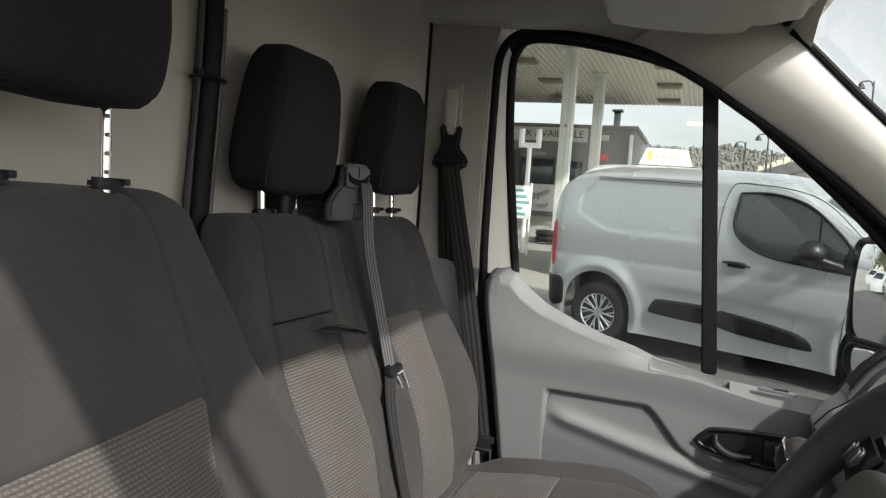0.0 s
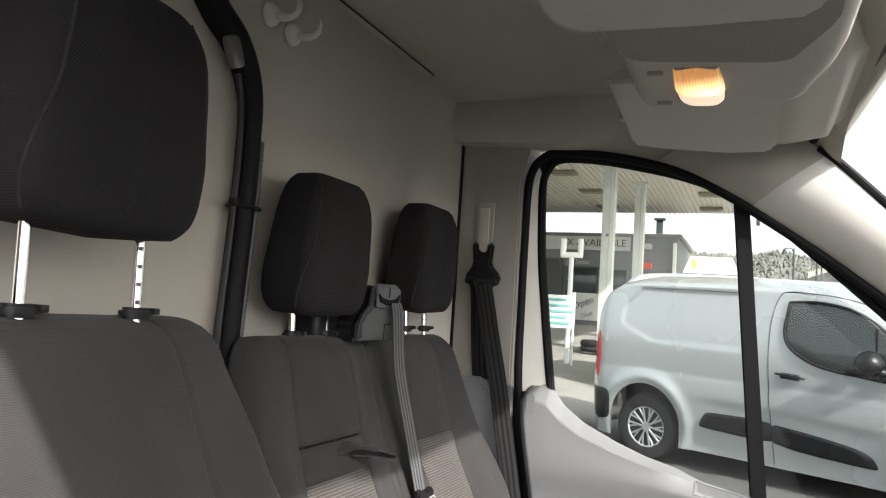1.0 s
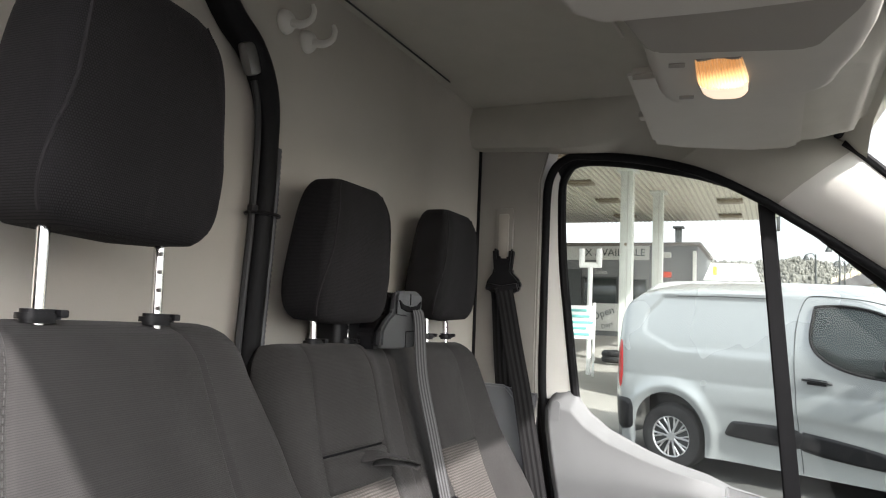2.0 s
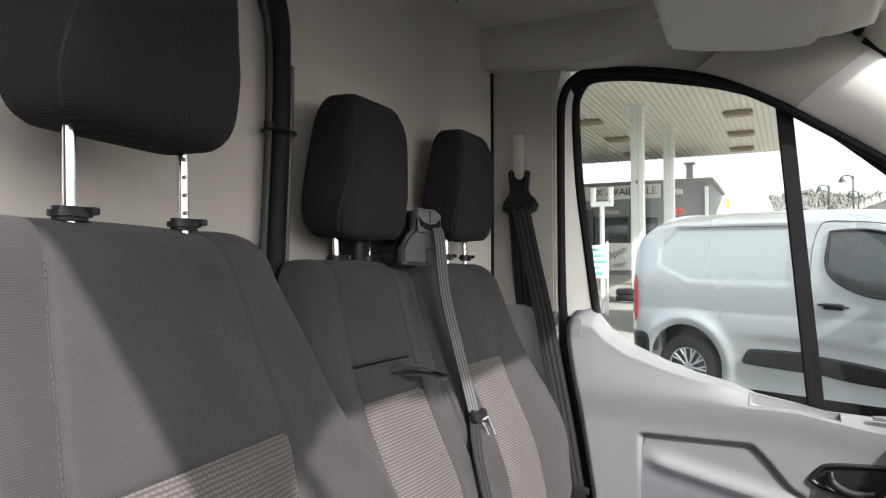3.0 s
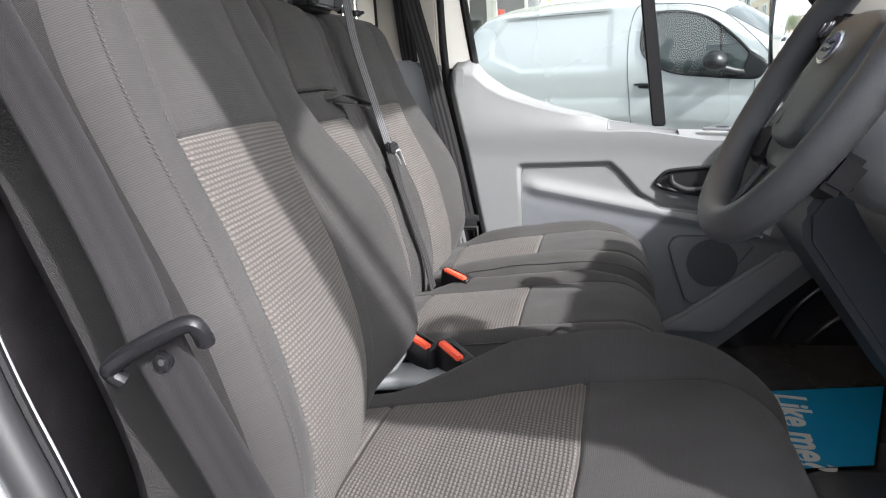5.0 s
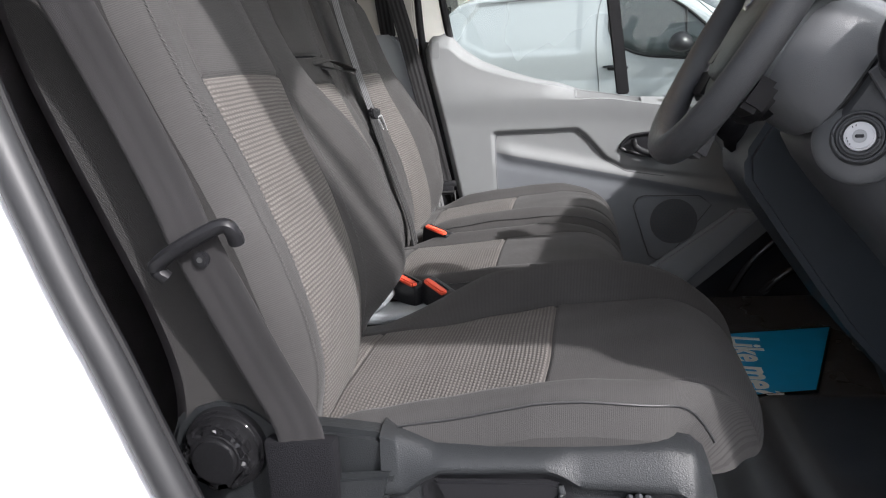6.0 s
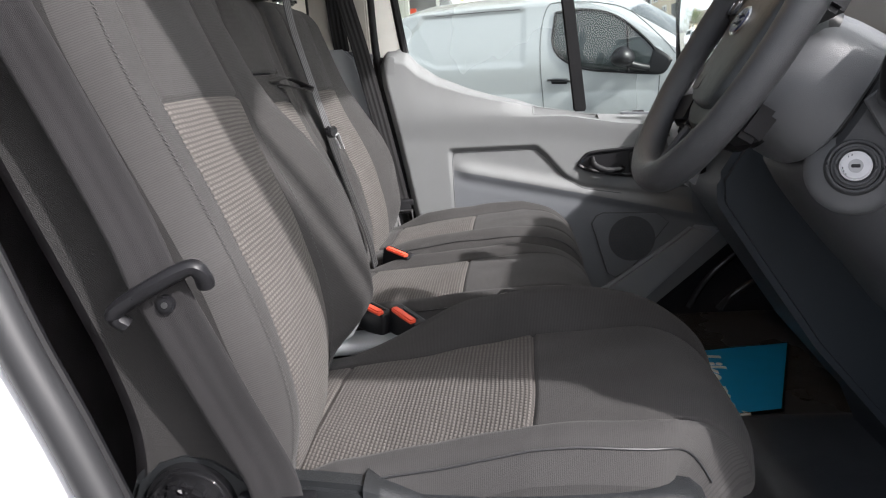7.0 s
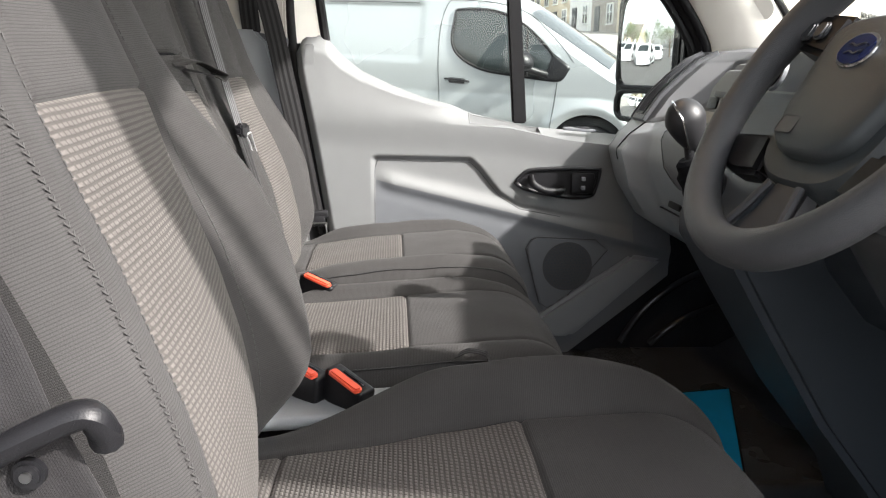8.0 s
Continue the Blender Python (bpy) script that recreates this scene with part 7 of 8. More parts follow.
# ---------------------------------------------------------------- vans
def van(place, paint, label, group="", sign=False):
    """A small panel van. Local axes: X forward from the rear hub, Y to its left, Z up from the ground; its right flank is at Y = 0."""
    e = empty("panel_van", (0, 0, 0), label, "van", group)
    TOPL = ([-0.68, -0.64, -0.57, -0.47, -0.34, -0.15, 0.3, 1.0, 1.5, 1.80, 1.98, 2.10, 2.95, 3.20, 3.45, 3.60, 3.66], [0.95, 1.32, 1.60, 1.76, 1.845, 1.88, 1.895, 1.895, 1.885, 1.85, 1.78, 1.71, 1.20, 1.11, 0.98, 0.82, 0.62])

    def low(x):
        z = 0.20
        for hx in (0.06, 2.785):
            d = abs(x - hx)
            if d < 0.385:
                z = max(z, 0.40 + math.sqrt(0.385 ** 2 - d * d))
        return z

    def inset(x, z):
        top = ip(x, *TOPL)
        body = 0.012 * (1 - smooth(0.25, 0.50, z)) * 2 + 0.115 * smooth(1.0, 1.85, z) ** 1.4 - 0.02 * math.exp(-((z - 0.72) / 0.20) ** 2)
        for hx in (0.06, 2.785):
            r = math.hypot(x - hx, z - 0.40)
            body -= 0.030 * math.exp(-((r - 0.45) / 0.060) ** 2)
        body += 0.018 * smooth(0.75, 0.66, z + 0.05 * smooth(1.3, 2.2, x)) * smooth(0.40, 1.0, x) * smooth(2.45, 2.0, x)
        body += 0.030 * math.exp(-((z - 0.93) / 0.025) ** 2) * 0.12
        # pressed panel behind the door
        if -0.40 < x < 1.25:
            rear = -0.25 + 0.17 * smooth(1.52, 1.76, z) + 0.34 * smooth(1.40, 1.20, z)
            ins = smooth(rear - 0.02, rear + 0.03, x) * smooth(1.13, 1.05, x) * smooth(1.205, 1.24, z) * smooth(1.765, 1.73, z)
            body += 0.013 * ins
        ends = 0.24 * (1 - smooth(-0.72, -0.36, x)) ** 2.2 + 0.42 * smooth(2.9, 3.70, x) ** 2
        return body + ends

    xs = sorted(set([round(v, 4) for v in steps(-0.68, 3.66, 210)] + [round(hx + s * q, 5) for hx in (0.06, 2.785) for s in (1, -1) for q in (0.3846, 0.3854)]))
    ns, nt = 64, 8
    rows = []
    for x in xs:
        top, lo = ip(x, *TOPL), low(x)
        edge = top - min(0.11, 0.4 * (top - 0.235))
        half = 0.925
        right = []
        for k in range(ns + 1):
            z = lo + (max(edge, lo + 0.02) - lo) * k / ns
            right.append((inset(x, z), z))
        ye, ze = right[-1]
        for k in range(1, nt + 1):
            a = k / nt
            y = ye + (half - ye) * (1 - math.cos(a * math.pi / 2)) ** 0.85
            z = ze + (top - ze) * math.sin(a * math.pi / 2)
            right.append((y, z))
        rows.append([Vector((x, y, z)) for y, z in right] + [Vector((x, 1.85 - y, z)) for y, z in right[-2::-1]])
    verts = [p for r in rows for p in r]
    w = len(rows[0])
    faces = [(j * w + i, (j + 1) * w + i, (j + 1) * w + i + 1, j * w + i + 1) for j in range(len(rows) - 1) for i in range(w - 1)]
    faces.append(tuple(range(w)))
    faces.append(tuple((len(rows) - 1) * w + i for i in range(w - 1, -1, -1)))
    body = mesh("body", verts, faces, paint)
    body.data.set_sharp_from_angle(angle=radians(48))
    under(e, body)
    floor_v = bm_box((3.30, 1.60, 0.52), (1.40, 0.925, 0.49), 0.05)
    under(e, part("underbody", floor_v, M["black"], None))

    def on(x, z, o=0.006):
        return Vector((x, inset(x, z) - o, z))

    def skin(outline, n, material, name, o=0.006, label=""):
        """A thin shaped plate that lies on the flank."""
        cx = sum(p[0] for p in outline) / len(outline)
        cz = sum(p[1] for p in outline) / len(outline)
        rim = [(x, z) for x, _, z in spline([(a, 0, b) for a, b in outline + outline[:1]], n)[:-1]]
        vs, fs = [], []
        K = 6
        for k in range(K):
            f = 1 - k / K
            for x, z in rim:
                px, pz = cx + (x - cx) * f, cz + (z - cz) * f
                vs.append(on(px, pz, o if k else 0.0))
        m = len(rim)
        vs.append(on(cx, cz, o))
        for k in range(K - 1):
            for i in range(m):
                fs.append((k * m + i, k * m + (i + 1) % m, (k + 1) * m + (i + 1) % m, (k + 1) * m + i))
        for i in range(m):
            fs.append(((K - 1) * m + i, (K - 1) * m + (i + 1) % m, K * m))
        ob = mesh(name, vs, fs, material, None, label)
        under(e, ob)
        return ob, rim

    wn, rim = skin([(1.425, 1.66), (1.45, 1.695), (1.69, 1.705), (1.94, 1.66), (2.13, 1.56), (2.36, 1.36), (2.45, 1.22), (2.45, 1.10), (2.39, 1.085), (2.08, 1.11), (1.73, 1.155), (1.50, 1.265), (1.41, 1.41)], 5, M["tint"], "side_window", 0.016, "dark side window")
    under(wn, part("window_seal", bm_tube([on(x, z, 0.010) for x, z in rim], 0.013, 8, closed=True), M["rubber"], None))
    under(wn, part("quarter_bar", bm_tube([on(2.15, 1.54, 0.018), on(2.17, 1.11, 0.018)], 0.013, 8), M["rubber"], None))
    skin([(2.40, 1.33), (2.56, 1.22), (2.56, 1.17), (2.49, 1.075), (2.34, 1.085), (2.36, 1.20)], 3, M["black"], "mirror_patch", 0.022)
    mb = bmesh.new()
    bmesh.ops.create_uvsphere(mb, u_segments=24, v_segments=14, radius=1.0)
    for v in mb.verts:
        v.co = Vector((2.15 + v.co.x * 0.110 * (1 - 0.15 * v.co.z), -0.15 + v.co.y * 0.12, 1.25 + v.co.z * 0.100 * (1 if v.co.z > 0 else 0.85)))
    mm = part("door_mirror", mb, M["black"], None, "black door mirror", smooth=True)
    under(e, mm)
    under(mm, part("mirror_arm", bm_tube(spline([(2.20, -0.13, 1.19), (2.30, -0.05, 1.15), (2.40, 0.06, 1.12)], 5), 0.035, 10), M["black"], None))
    # shut lines
    for pts in ([(1.35, 0.22), (1.33, 0.50), (1.30, 0.89), (1.28, 1.23), (1.285, 1.56), (1.35, 1.76), (1.47, 1.79)], [(2.40, 0.42), (2.44, 0.82), (2.46, 1.06)], [(1.47, 1.79), (1.87, 1.755), (2.17, 1.655), (2.48, 1.39), (2.60, 1.25)], [(0.08, 1.752), (0.6, 1.757), (1.05, 1.752)]):
        pp = [on(x, z, -0.0015) for x, _, z in spline([(a, 0, b) for a, b in pts], 6)]
        under(e, part("shut_line", bm_tube(pp, 0.0055, 6), M["iron"], None))
    hd = part("door_handle", bm_tube(spline([on(1.36, 1.050, 0.004), on(1.39, 1.055, 0.035), on(1.56, 1.045, 0.035), on(1.60, 1.035, 0.004)], 6), 0.014, 8, flat=0.8), M["black"], None, "black door handle")
    under(e, hd)
    under(e, part("handle_dish", bm_tube([on(1.40, 1.040, -0.010), on(1.56, 1.035, -0.010)], 0.030, 10), M["black"], None))
    skin([(0.64, 0.47), (0.70, 0.575), (0.80, 0.60), (1.31, 0.595), (1.315, 0.43), (0.72, 0.44)], 4, M["black"], "side_moulding", 0.026, "black side moulding")
    skin([(1.355, 0.59), (1.75, 0.55), (2.08, 0.49), (2.18, 0.40), (2.10, 0.355), (1.36, 0.415)], 4, M["black"], "side_moulding", 0.026, "black side moulding")
    skin([(-0.60, 1.26), (-0.50, 1.24), (-0.49, 0.82), (-0.56, 0.80), (-0.61, 0.95)], 4, M["tail"], "tail_lamp", 0.014, "red tail lamp")
    skin([(-0.64, 0.68), (-0.36, 0.66), (-0.34, 0.50), (-0.38, 0.36), (-0.64, 0.36)], 4, M["black"], "rear_bumper", 0.022, "black rear bumper")
    sc = sheet("windscreen", lambda u, v: (2.11 + 0.80 * v, 0.925 + u * (0.60 + 0.08 * v), ip(2.11 + 0.80 * v, *TOPL) + 0.010 - 0.045 * u * u), steps(-1, 1, 10), steps(0, 1, 8), M["tint"], e, "dark sloping windscreen", thick=(0, 0, -0.02))
    for hx in (0.06, 2.785):
        for y0, s in ((0.03, 1), (1.82, -1)):
            tyre = []
            prof = [(0.205, 0.0), (0.255, -0.012), (0.312, -0.004), (0.330, 0.02), (0.335, 0.06), (0.335, 0.14), (0.33, 0.18), (0.29, 0.20), (0.205, 0.20)]
            b = bmesh.new()
            R = [[b.verts.new((hx + r * math.cos(a), y0 + s * d, 0.335 + r * math.sin(a))) for r, d in prof] for a in steps(0, 2 * math.pi, 40)[:-1]]
            for i in range(40):
                for k in range(len(prof) - 1):
                    b.faces.new((R[i][k], R[i][k + 1], R[(i + 1) % 40][k + 1], R[(i + 1) % 40][k]))
            wh = part("wheel", b, M["tyre"], None, "black tyre with a silver trim")
            under(e, wh)
            disc = [bm_rod((hx, y0 + s * 0.05, 0.335), (hx, y0 + s * 0.035, 0.335), 0.21, seg=40)]
            under(wh, part("rim_back", join(*disc), M["iron"], None))
            sp = [bm_tube([Vector((hx + 0.203 * math.cos(a), y0 + s * 0.012, 0.335 + 0.203 * math.sin(a))) for a in steps(0, 2 * math.pi, 40)[:-1]], 0.011, 8, closed=True),
                  bm_rod((hx, y0 + s * 0.03, 0.335), (hx, y0 + s * 0.004, 0.335), 0.045, seg=24, bevel=0.005)]
            for k in range(10):
                a = 2 * math.pi * k / 10
                sp.append(bm_tube([Vector((hx + 0.04 * math.cos(a), y0 + s * 0.014, 0.335 + 0.04 * math.sin(a))), Vector((hx + 0.20 * math.cos(a - 0.10), y0 + s * 0.016, 0.335 + 0.20 * math.sin(a - 0.10)))], 0.012, 6))
                sp.append(bm_tube([Vector((hx + 0.10 * math.cos(a), y0 + s * 0.016, 0.335 + 0.10 * math.sin(a))), Vector((hx + 0.20 * math.cos(a + 0.14), y0 + s * 0.016, 0.335 + 0.20 * math.sin(a + 0.14)))], 0.009, 6))
            under(wh, part("wheel_trim", join(*sp), M["alloy"], None, "silver spoked wheel trim"))
    for k in range(3):
        b = bm_box((0.075 - 0.02 * (k % 2), 0.003, 0.006), on(1.80, 0.80 - 0.02 * k, 0.004), 0.001)
        under(e, part("door_print", b, M["trim_dark"], None))
    if sign:
        b = bm_plate([(0.33, 1.89), (1.15, 1.89), (1.06, 2.15), (0.44, 2.16)], 0.05, "y", 0.5, 0.01)
        s = part("roof_sign", b, M["wall_white"], None, "white roof sign board with plain bars")
        under(e, s)
        for k, (x0, x1) in enumerate(((0.47, 0.53), (0.60, 0.66), (0.68, 0.78), (0.80, 0.86), (0.88, 0.96))):
            under(s, part("sign_bar", bm_box((x1 - x0, 0.006, 0.07 if k else 0.14), ((x0 + x1) / 2, 0.497, 2.04), 0.001), M["rib_grey"] if k else mat("yellow_print", (0.75, 0.62, 0.05)), None))
    e.matrix_basis = place
    return e


VAN_AT = Matrix.Translation((-0.706, 6.93, -0.335)) @ Matrix.Rotation(radians(4.2), 4, "X") @ Matrix.Rotation(radians(-22), 4, "Z")
van(VAN_AT, M["silver"], "silver panel van with black mouldings parked on the forecourt")
white_van = van(Matrix.Translation((-1.00, 10.6, -0.01)) @ Matrix.Rotation(radians(4), 4, "Z"), M["van_white"], "white panel van with a sign board on its roof", "white vans on the forecourt", True)
for x, y, r in ((-17.0, 3.0, 4), (-19.5, 5.8, 8), (-24.5, 2.2, 2), (-24.0, 8.6, 6)):
    c = copy_thing(white_van, Matrix.Translation((x, y, ground_z(x, y))) @ Matrix.Rotation(radians(r), 4, "Z"))
    tagged(c, "white panel van parked in the row behind", "van", "white vans on the forecourt")

# ---------------------------------------------------------------- filling station canopy, columns, kiosk
can = empty("station_canopy", (-4, 17, 4.5), "pale ribbed filling station canopy with flush lamps", "canopy")
under(can, part("deck", bm_box((9.3, 13.6, 0.55), (-4.35, 16.0, 4.80), 0.03), M["panel_white"], None))
ribs = [bm_box((0.035, 13.4, 0.04), (-8.9 + 0.13 * k, 16.0, 4.51), 0.0) for k in range(71)]
under(can, tagged(part("soffit_ribs", join(*ribs), M["rib_grey"], None, smooth=False), kind="stuff"))
under(can, part("fascia", bm_box((0.06, 13.7, 0.75), (0.33, 16.0, 4.78), 0.01), M["column"], None, "pale edge fascia"))
under(can, part("bracket", bm_box((0.10, 0.25, 0.45), (0.36, 21.6, 4.25), 0.02), M["iron"], None))
for x, y in ((-3.89, 16.0), (-3.74, 18.5), (-3.80, 13.4), (-0.69, 16.5), (-0.77, 19.1), (-0.89, 21.6), (-3.8, 21.2)):
    lampc = part("canopy_lamp", bm_box((0.62, 0.45, 0.07), (x, y, 4.475), 0.02), M["lamp_brown"], None, "flush square canopy lamp")
    under(can, lampc)
    under(lampc, part("diffuser", bm_box((0.48, 0.32, 0.03), (x, y, 4.435), 0.01), M["lamp_brown"], None))

for x, y, w, top, m in ((-2.59, 14.96, 0.255, 4.53, "column"), (-2.335, 17.66, 0.24, 4.53, "column"), (-2.60, 24.0, 0.20, 4.53, "iron")):
    c = empty("canopy_column", (x, y, ground_z(x, y)), "pale painted steel canopy column" if m == "column" else "dark steel canopy column", "column", "canopy columns")
    g = ground_z(x, y)
    under(c, part("post", bm_box((w, w, top - g), (x, y, (top + g) / 2), 0.012), M[m], None))
    under(c, part("head_plate", bm_box((w * 1.7, w * 1.7, 0.06), (x, y, 4.49), 0.01), M[m], None))
    under(c, part("seam", bm_box((0.02, 0.012, top - g - 0.3), (x + 0.03, y - w / 2 - 0.003, (top + g) / 2), 0.003), M["sign"] if m == "column" else M["iron"], None))
    if y < 16:
        under(c, part("tyre_guard", join(*[bm_tube([Vector((x - 0.05 + 0.33 * math.cos(a), y - 0.15 + 0.33 * math.sin(a), g + zz)) for a in steps(0, 2 * math.pi, 30)[:-1]], 0.075, 10, closed=True) for zz in (0.08, 0.19)]), M["tyre"], None, "black tyres round its foot"))
        under(c, part("marker", bm_rod((x, y - w / 2, 2.88), (x, y - w / 2 - 0.01, 2.88), 0.035, seg=16), M["lamp_brown"], None))

kio = empty("kiosk", (-5, 22, 1.0), "grey rendered filling station kiosk with pale signs", "kiosk")
gk = 0.90
under(kio, part("wall", bm_box((9.0, 4.0, 2.72), (-6.23, 23.1, gk + 1.30), 0.02), M["kiosk"], None))
under(kio, part("roof", bm_box((9.2, 4.3, 0.10), (-6.23, 23.1, gk + 2.70), 0.02), M["slate"], None))
sb = part("sign_board", bm_box((3.6, 0.06, 0.44), (-4.86, 21.05, 3.36), 0.01), M["sign"], None, "pale sign board with dark capitals")
under(kio, sb)
flat = Matrix(((1, 0, 0), (0, 0, -1), (0, 1, 0))).to_4x4()


def wall_text(text, size, x, y, z, parent, material=None, tilt=0.0):
    m = Matrix.Translation((x, y, z)) @ flat @ Matrix.Rotation(radians(tilt), 4, "Z")
    return lettering("lettering", text, size, m, material or M["sign_ink"], parent, 0.004)


wall_text("X AVAILABLE", 0.30, -4.05, 21.005, 3.35, sb)
for k in range(3):
    under(sb, part("sign_mark", bm_box((0.22, 0.01, 0.20), (-6.35 + 0.32 * k, 21.012, 3.36), 0.004), M["sign_ink"], None))
for x0, x1, z0, z1, lab in ((-6.1, -5.05, 1.75, 2.62, "dark office window"), (-4.95, -3.98, 1.75, 2.62, "dark sales window"), (-3.92, -3.12, 1.75, 2.60, "dark shutter window")):
    wd = part("window", bm_box((x1 - x0, 0.05, z1 - z0), ((x0 + x1) / 2, 21.08, (z0 + z1) / 2), 0.005), M["tint"], None, lab)
    under(kio, wd)
    fr = [bm_box((x1 - x0 + 0.08, 0.06, 0.05), ((x0 + x1) / 2, 21.06, zz), 0.004) for zz in (z0, z1)] + [bm_box((0.05, 0.06, z1 - z0), (xx, 21.06, (z0 + z1) / 2), 0.004) for xx in (x0, x1)]
    under(wd, part("frame", join(*fr), M["kiosk"] if x0 > -4 else M["iron"], None))
wall_text("Office", 0.20, -5.55, 21.02, 2.78, kio, M["sign"])
wall_text("Sales", 0.20, -4.45, 21.02, 2.78, kio, M["sign"])
ob_ = part("notice_board", bm_box((0.95, 0.04, 0.80), (-4.35, 20.96, 1.45), 0.01, turn=rot(0, 0, 0)), M["sign"], None, "pale board with slanting words")
under(kio, ob_)
wall_text("Open", 0.30, -4.35, 20.93, 1.55, ob_, None, 22)
wall_text("Days", 0.18, -4.22, 20.93, 1.22, ob_, None, 22)
under(kio, part("door", bm_box((0.85, 0.05, 1.95), (-5.45, 20.98, gk + 0.98), 0.01), M["iron"], None, "dark kiosk door"))
under(kio, part("wall_light", bm_box((0.22, 0.16, 0.16), (-2.55, 20.98, 3.28), 0.03), M["sign"], None))
under(kio, part("fire_box", bm_box((0.34, 0.12, 0.16), (-2.60, 20.98, 2.72), 0.01), M["red"], None, "small red wall box"))
under(kio, part("service_pipe", bm_box((0.10, 0.08, 2.5), (-1.80, 20.98, gk + 1.25), 0.01), M["wall_white"], None))

fork = empty("fork_post", (-2.9, 13.0, 0.3), "white steel post with a forked head", "post")
gf = ground_z(-2.9, 13.0)
under(fork, part("post", bm_rod((-2.905, 13.0, gf), (-2.905, 13.0, 2.30), 0.045, seg=14), M["wall_white"], None))
under(fork, part("fork_head", join(bm_box((0.42, 0.09, 0.10), (-2.905, 13.0, 2.27), 0.02), bm_rod((-3.07, 13.0, 2.27), (-3.07, 13.0, 2.58), 0.055, seg=14), bm_rod((-2.74, 13.0, 2.27), (-2.74, 13.0, 2.58), 0.055, seg=14)), M["wall_white"], None))

brd = empty("price_board", (-3.1, 12.8, 0.4), "pale A-board with teal print bars", "sign board")
under(brd, part("panel", bm_box((1.35, 0.05, 0.62), (-3.42, 12.8, 1.18), 0.01), M["wall_white"], None))
for k in range(5):
    under(brd, part("print_bar", bm_box((0.5 + 0.12 * (k % 3), 0.01, 0.05), (-3.15, 12.77, 1.40 - 0.11 * k), 0.004), M["teal"], None))
for x in (-2.77, -4.05):
    under(brd, part("leg", bm_rod((x, 12.8, ground_z(x, 12.8)), (x, 12.8, 1.55), 0.022, seg=10), M["wall_white"], None))

# ---------------------------------------------------------------- terrace, street lamps, hill, trees
def house(place, wall, label, w=5.0, d=8.0, h=4.5, bays=2):
    e = empty("terraced_house", (0, 0, 0), label, "house", "terraced houses along the street")
    under(e, part("wall", bm_box((w, d, h), (w / 2, d / 2, h / 2), 0.0), M[wall], None))
    r = bm_plate([(-0.25, h - 0.10), (d / 2, h + 3.1), (d + 0.25, h - 0.10), (d + 0.25, h - 0.25), (d / 2, h + 2.92), (-0.25, h - 0.25)], w, "x", 0.0, 0.0)
    under(e, part("roof", r, M["slate"], None))
    under(e, part("gable", bm_plate([(0, h - 0.2), (d / 2, h + 2.95), (d, h - 0.2)], w - 0.06, "x", 0.03, 0.0), M[wall], None))
    ch = part("chimney", bm_box((0.6, 0.9, 1.4), (w - 0.35, d / 2, h + 3.2), 0.03), M["wall_cream"], None)
    under(e, ch)
    for k in range(2):
        under(ch, part("chimney_pot", bm_rod((w - 0.35, d / 2 - 0.2 + 0.4 * k, h + 3.85), (w - 0.35, d / 2 - 0.2 + 0.4 * k, h + 4.3), 0.12, seg=10), M["wall_stone"], None))
    for b in range(bays):
        x = w * (b + 0.5) / bays
        for z in (1.4, 3.45):
            if b == 0 and z < 2:
                under(e, part("door", bm_box((0.95, 0.14, 2.1), (x, -0.02, 1.05), 0.02), M["iron"], None))
                continue
            wd = part("window", bm_box((1.0, 0.10, 1.30), (x, -0.01, z), 0.01), M["tint"], None)
            under(e, wd)
            under(wd, part("frame", join(bm_box((1.16, 0.10, 0.09), (x, -0.04, z + 0.73), 0.01), bm_box((1.24, 0.18, 0.10), (x, -0.06, z - 0.75), 0.01), bm_box((0.07, 0.08, 1.4), (x, -0.05, z), 0.0), bm_box((1.0, 0.08, 0.06), (x, -0.05, z + 0.1), 0.0),
                                             bm_box((0.08, 0.10, 1.5), (x - 0.54, -0.04, z), 0.0), bm_box((0.08, 0.10, 1.5), (x + 0.54, -0.04, z), 0.0)), M["wall_white"], None))
    e.matrix_basis = place
    return e


walls = ["wall_cream", "wall_white", "wall_cream", "wall_stone", "wall_white", "wall_cream"]
protos = {}
street = Vector((18.2, 40.0, 0))
step = Vector((-0.124, 0.992, 0)) * 5.0
for k in range(22):
    at = street + step * k
    m = Matrix.Translation((at.x, at.y, min(3.7, ground_z(at.x, at.y)) - 0.05)) @ Matrix.Rotation(math.atan2(step.y, step.x) + math.pi, 4, "Z") @ Matrix.Translation((-5.0, 0, 0))
    wname = walls[k % 6]
    if wname not in protos:
        protos[wname] = house(m, wname, {"wall_cream": "cream rendered terraced house with a slate roof", "wall_white": "white rendered terraced house with a slate roof", "wall_stone": "grey stone terraced house with a slate roof"}[wname])
    else:
        copy_thing(protos[wname], m)

for x, y, h in ((4.4, 60.0, 8.0), (3.1, 66.0, 8.0), (5.6, 72.0, 8.0), (9.6, 52.0, 10.6)):
    g = ground_z(x, y)
    sl = empty("street_lamp", (x, y, g), "dark iron street lamp with a lantern head", "street lamp", "street lamps along the road")
    under(sl, part("pole", bm_rod((x, y, g), (x, y, h), 0.10, 0.05, 12), M["iron"], None))
    under(sl, part("arm", bm_tube(spline([(x, y, h - 0.4), (x - 0.2, y, h), (x - 0.7, y, h - 0.02)], 5), 0.04, 8), M["iron"], None))
    under(sl, part("lantern", bm_rod((x - 0.7, y, h - 0.05), (x - 0.7, y, h - 0.45), 0.08, 0.26, 12), M["iron"], None))


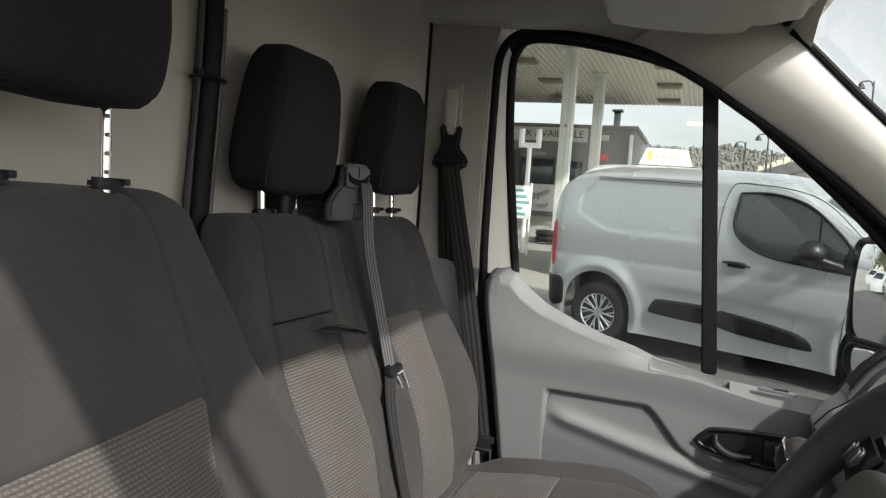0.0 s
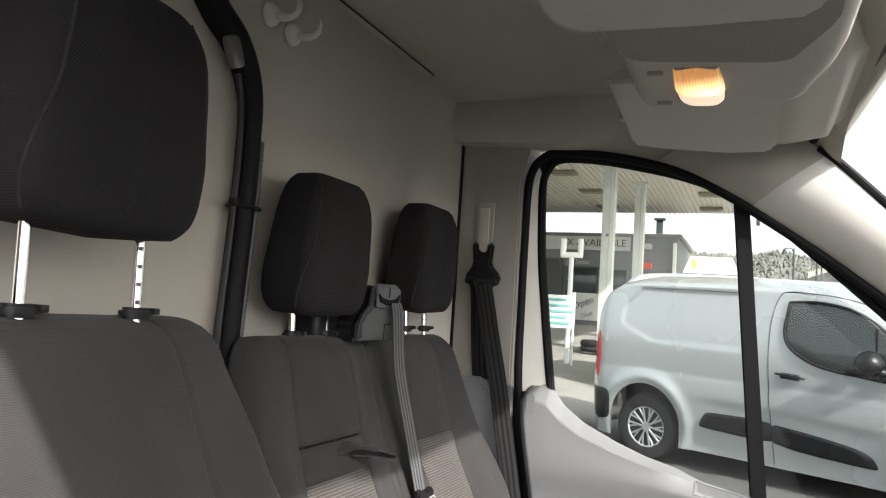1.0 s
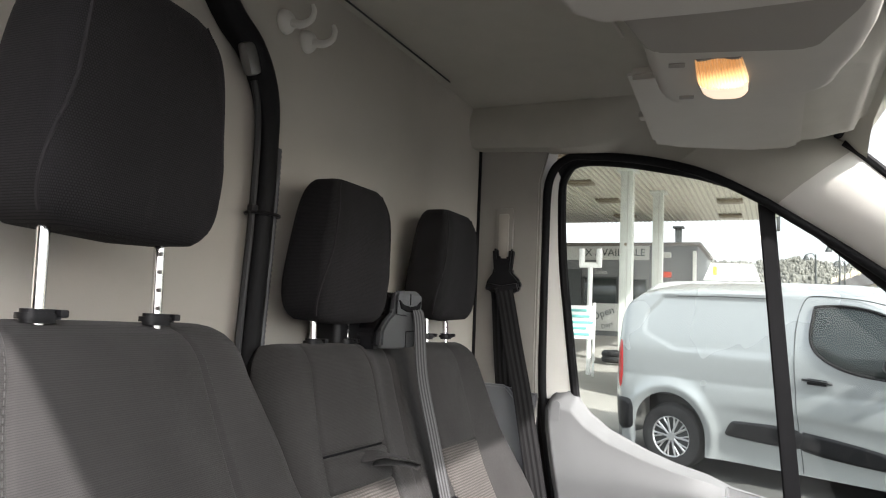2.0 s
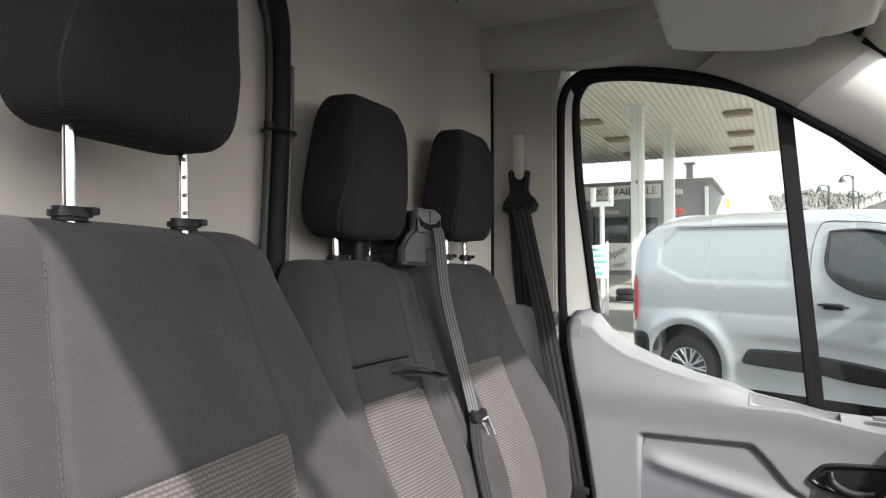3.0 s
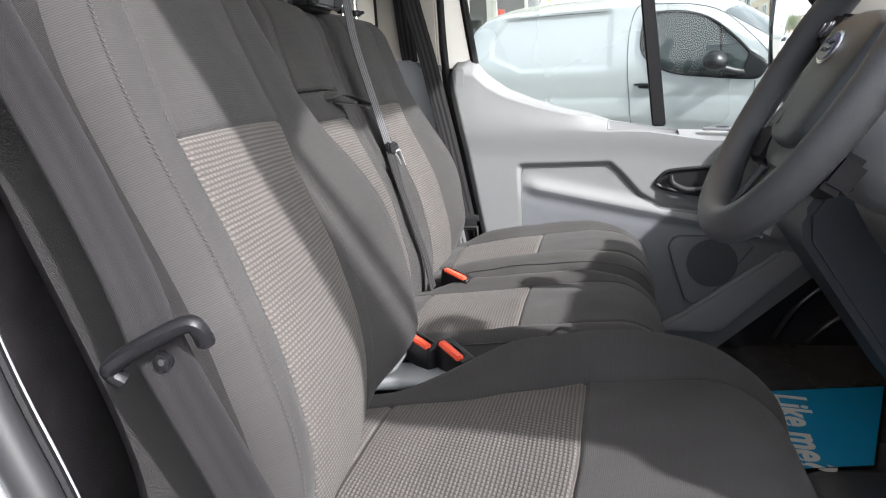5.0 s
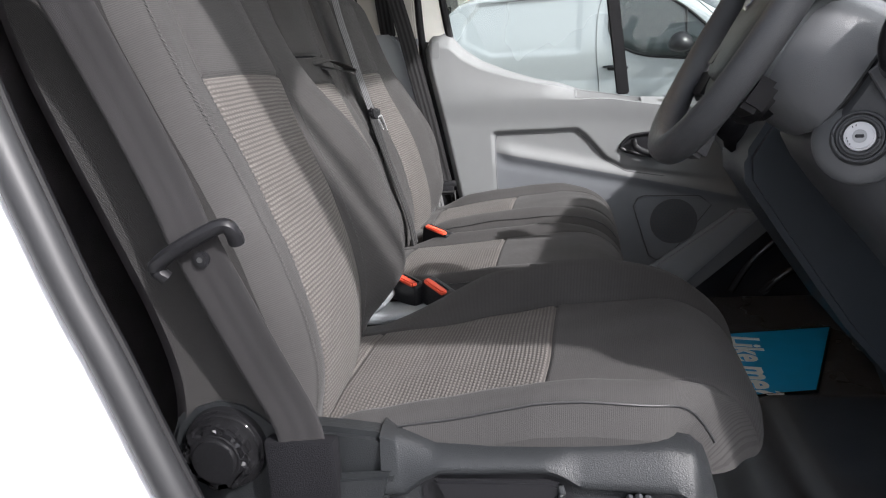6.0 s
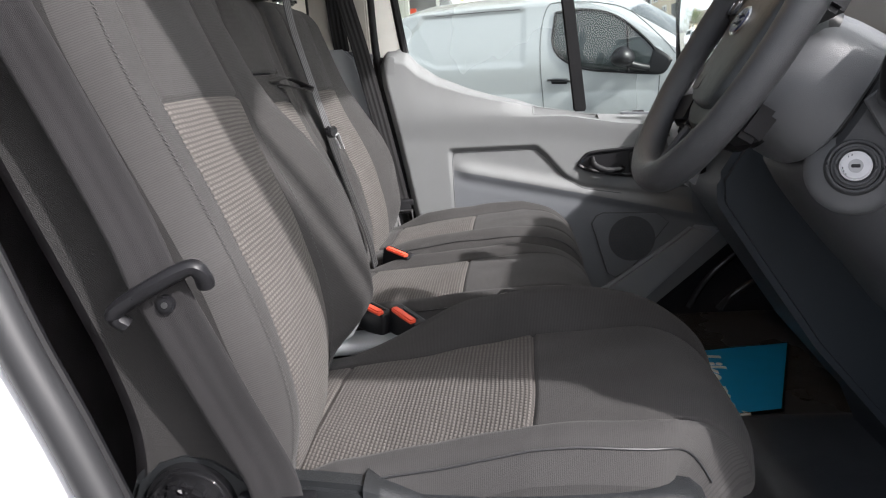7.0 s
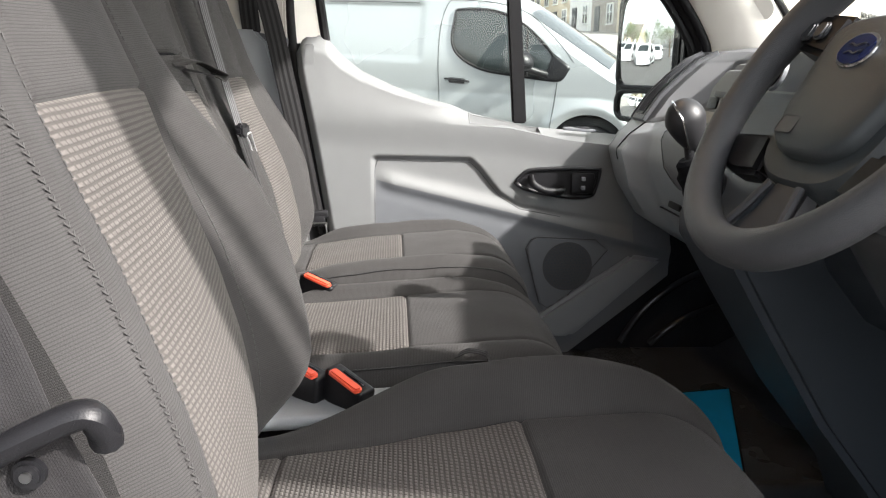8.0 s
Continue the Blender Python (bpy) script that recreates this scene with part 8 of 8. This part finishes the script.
def ridge_z(x):
    return 33 + 7 * noise.noise((x * 0.008, 1.7, 0)) + 2.4 * noise.noise((x * 0.05, 5.1, 0)) + 1.6 * noise.noise((x * 0.21, 2.2, 0)) - 0.02 * max(0, x - 20)


hx_ = steps(-320, 420, 300)
hillv = sheet("backdrop", lambda u, v: (u, 380 - 130 * (1 - v) , -2 + (ridge_z(u) + 2) * v ** 0.8 + 1.2 * noise.noise((u * 0.09, v * 9, 3)) * v), hx_, steps(0, 1, 24), M["hill"])
structure(hillv, "distant wooded hillside")
rnd = random.Random(5)
wv_, wf_ = [], []
for k in range(9000):
    v = 1 - abs(rnd.gauss(0, 0.28))
    if v < 0.25:
        continue
    u = rnd.uniform(-220, 260)
    z0 = -2 + (ridge_z(u) + 2) * v ** 0.8
    r, h = rnd.uniform(0.35, 1.0), rnd.uniform(0.7, 2.2)
    c = Vector((u, 379 - 130 * (1 - v), z0 + h * 0.3))
    i = len(wv_)
    for zz, q in ((-0.5, 0.6), (0.1, 1.0), (0.45, 0.75)):
        wv_ += [c + Vector((r * q * math.cos(a) * rnd.uniform(0.7, 1.25), r * q * math.sin(a), h * zz)) for a in steps(0, 2 * math.pi, 6)[:-1]]
    wv_.append(c + Vector((rnd.uniform(-0.4, 0.4), 0, h * 0.75)))
    for ring in range(2):
        wf_ += [(i + ring * 6 + q, i + ring * 6 + (q + 1) % 6, i + ring * 6 + 6 + (q + 1) % 6, i + ring * 6 + 6 + q) for q in range(6)]
    wf_ += [(i + 12 + q, i + 12 + (q + 1) % 6, i + 18) for q in range(6)]
tagged(mesh("woods", wv_, wf_, M["hill"], smooth=True), "brown wooded slope on the far hill", "trees", kind="stuff")


def tree(x, y, h, seed, label):
    rnd = random.Random(seed)
    g = ground_z(x, y)
    t = empty("tree", (x, y, g), label, "tree", "trees behind the parked vans")
    limbs = [bm_tube([Vector((x, y, g)), Vector((x + 0.05, y, g + h * 0.25)), Vector((x, y + 0.08, g + h * 0.55))], [0.16, 0.12, 0.06], 8)]
    tips = []
    for k in range(9):
        a, z = rnd.uniform(0, 6.28), g + h * rnd.uniform(0.25, 0.5)
        tip = Vector((x + h * 0.28 * math.cos(a), y + h * 0.28 * math.sin(a), z + h * rnd.uniform(0.15, 0.4)))
        limbs.append(bm_tube([Vector((x, y, z)), (Vector((x, y, z)) + tip) / 2 + Vector((0, 0, 0.1)), tip], [0.06, 0.04, 0.015], 6))
        tips.append(tip)
    under(t, part("trunk", join(*limbs), M["bark"], None))
    vs, fs = [], []
    for k in range(1500):
        c = rnd.choice(tips) + Vector((rnd.gauss(0, h * 0.10), rnd.gauss(0, h * 0.10), rnd.gauss(0, h * 0.09)))
        a = Vector((rnd.gauss(0, 1), rnd.gauss(0, 1), rnd.gauss(0, 1))).normalized() * 0.11
        b = a.cross(Vector((rnd.gauss(0, 1), rnd.gauss(0, 1), rnd.gauss(0, 1)))).normalized() * 0.07
        i = len(vs)
        vs += [c - a, c - b, c + a, c + b]
        fs.append((i, i + 1, i + 2, i + 3))
    under(t, mesh("crown", vs, fs, M["leaf"], smooth=False))


for i, (x, y, h) in enumerate(((-30, 1.0, 5.5), (-33, 5.5, 6.5), (-31, 10.5, 5.0), (-36, 15, 6.5), (-30, -5, 6.0))):
    tree(x, y, h, i + 3, "leafy roadside tree with an uneven crown")
house(Matrix.Translation((-44, 12.0, -0.7)) @ Matrix.Rotation(radians(100), 4, "Z"), "wall_cream", "cream rendered house beyond the parked vans", 6.5, 8.0, 4.6)
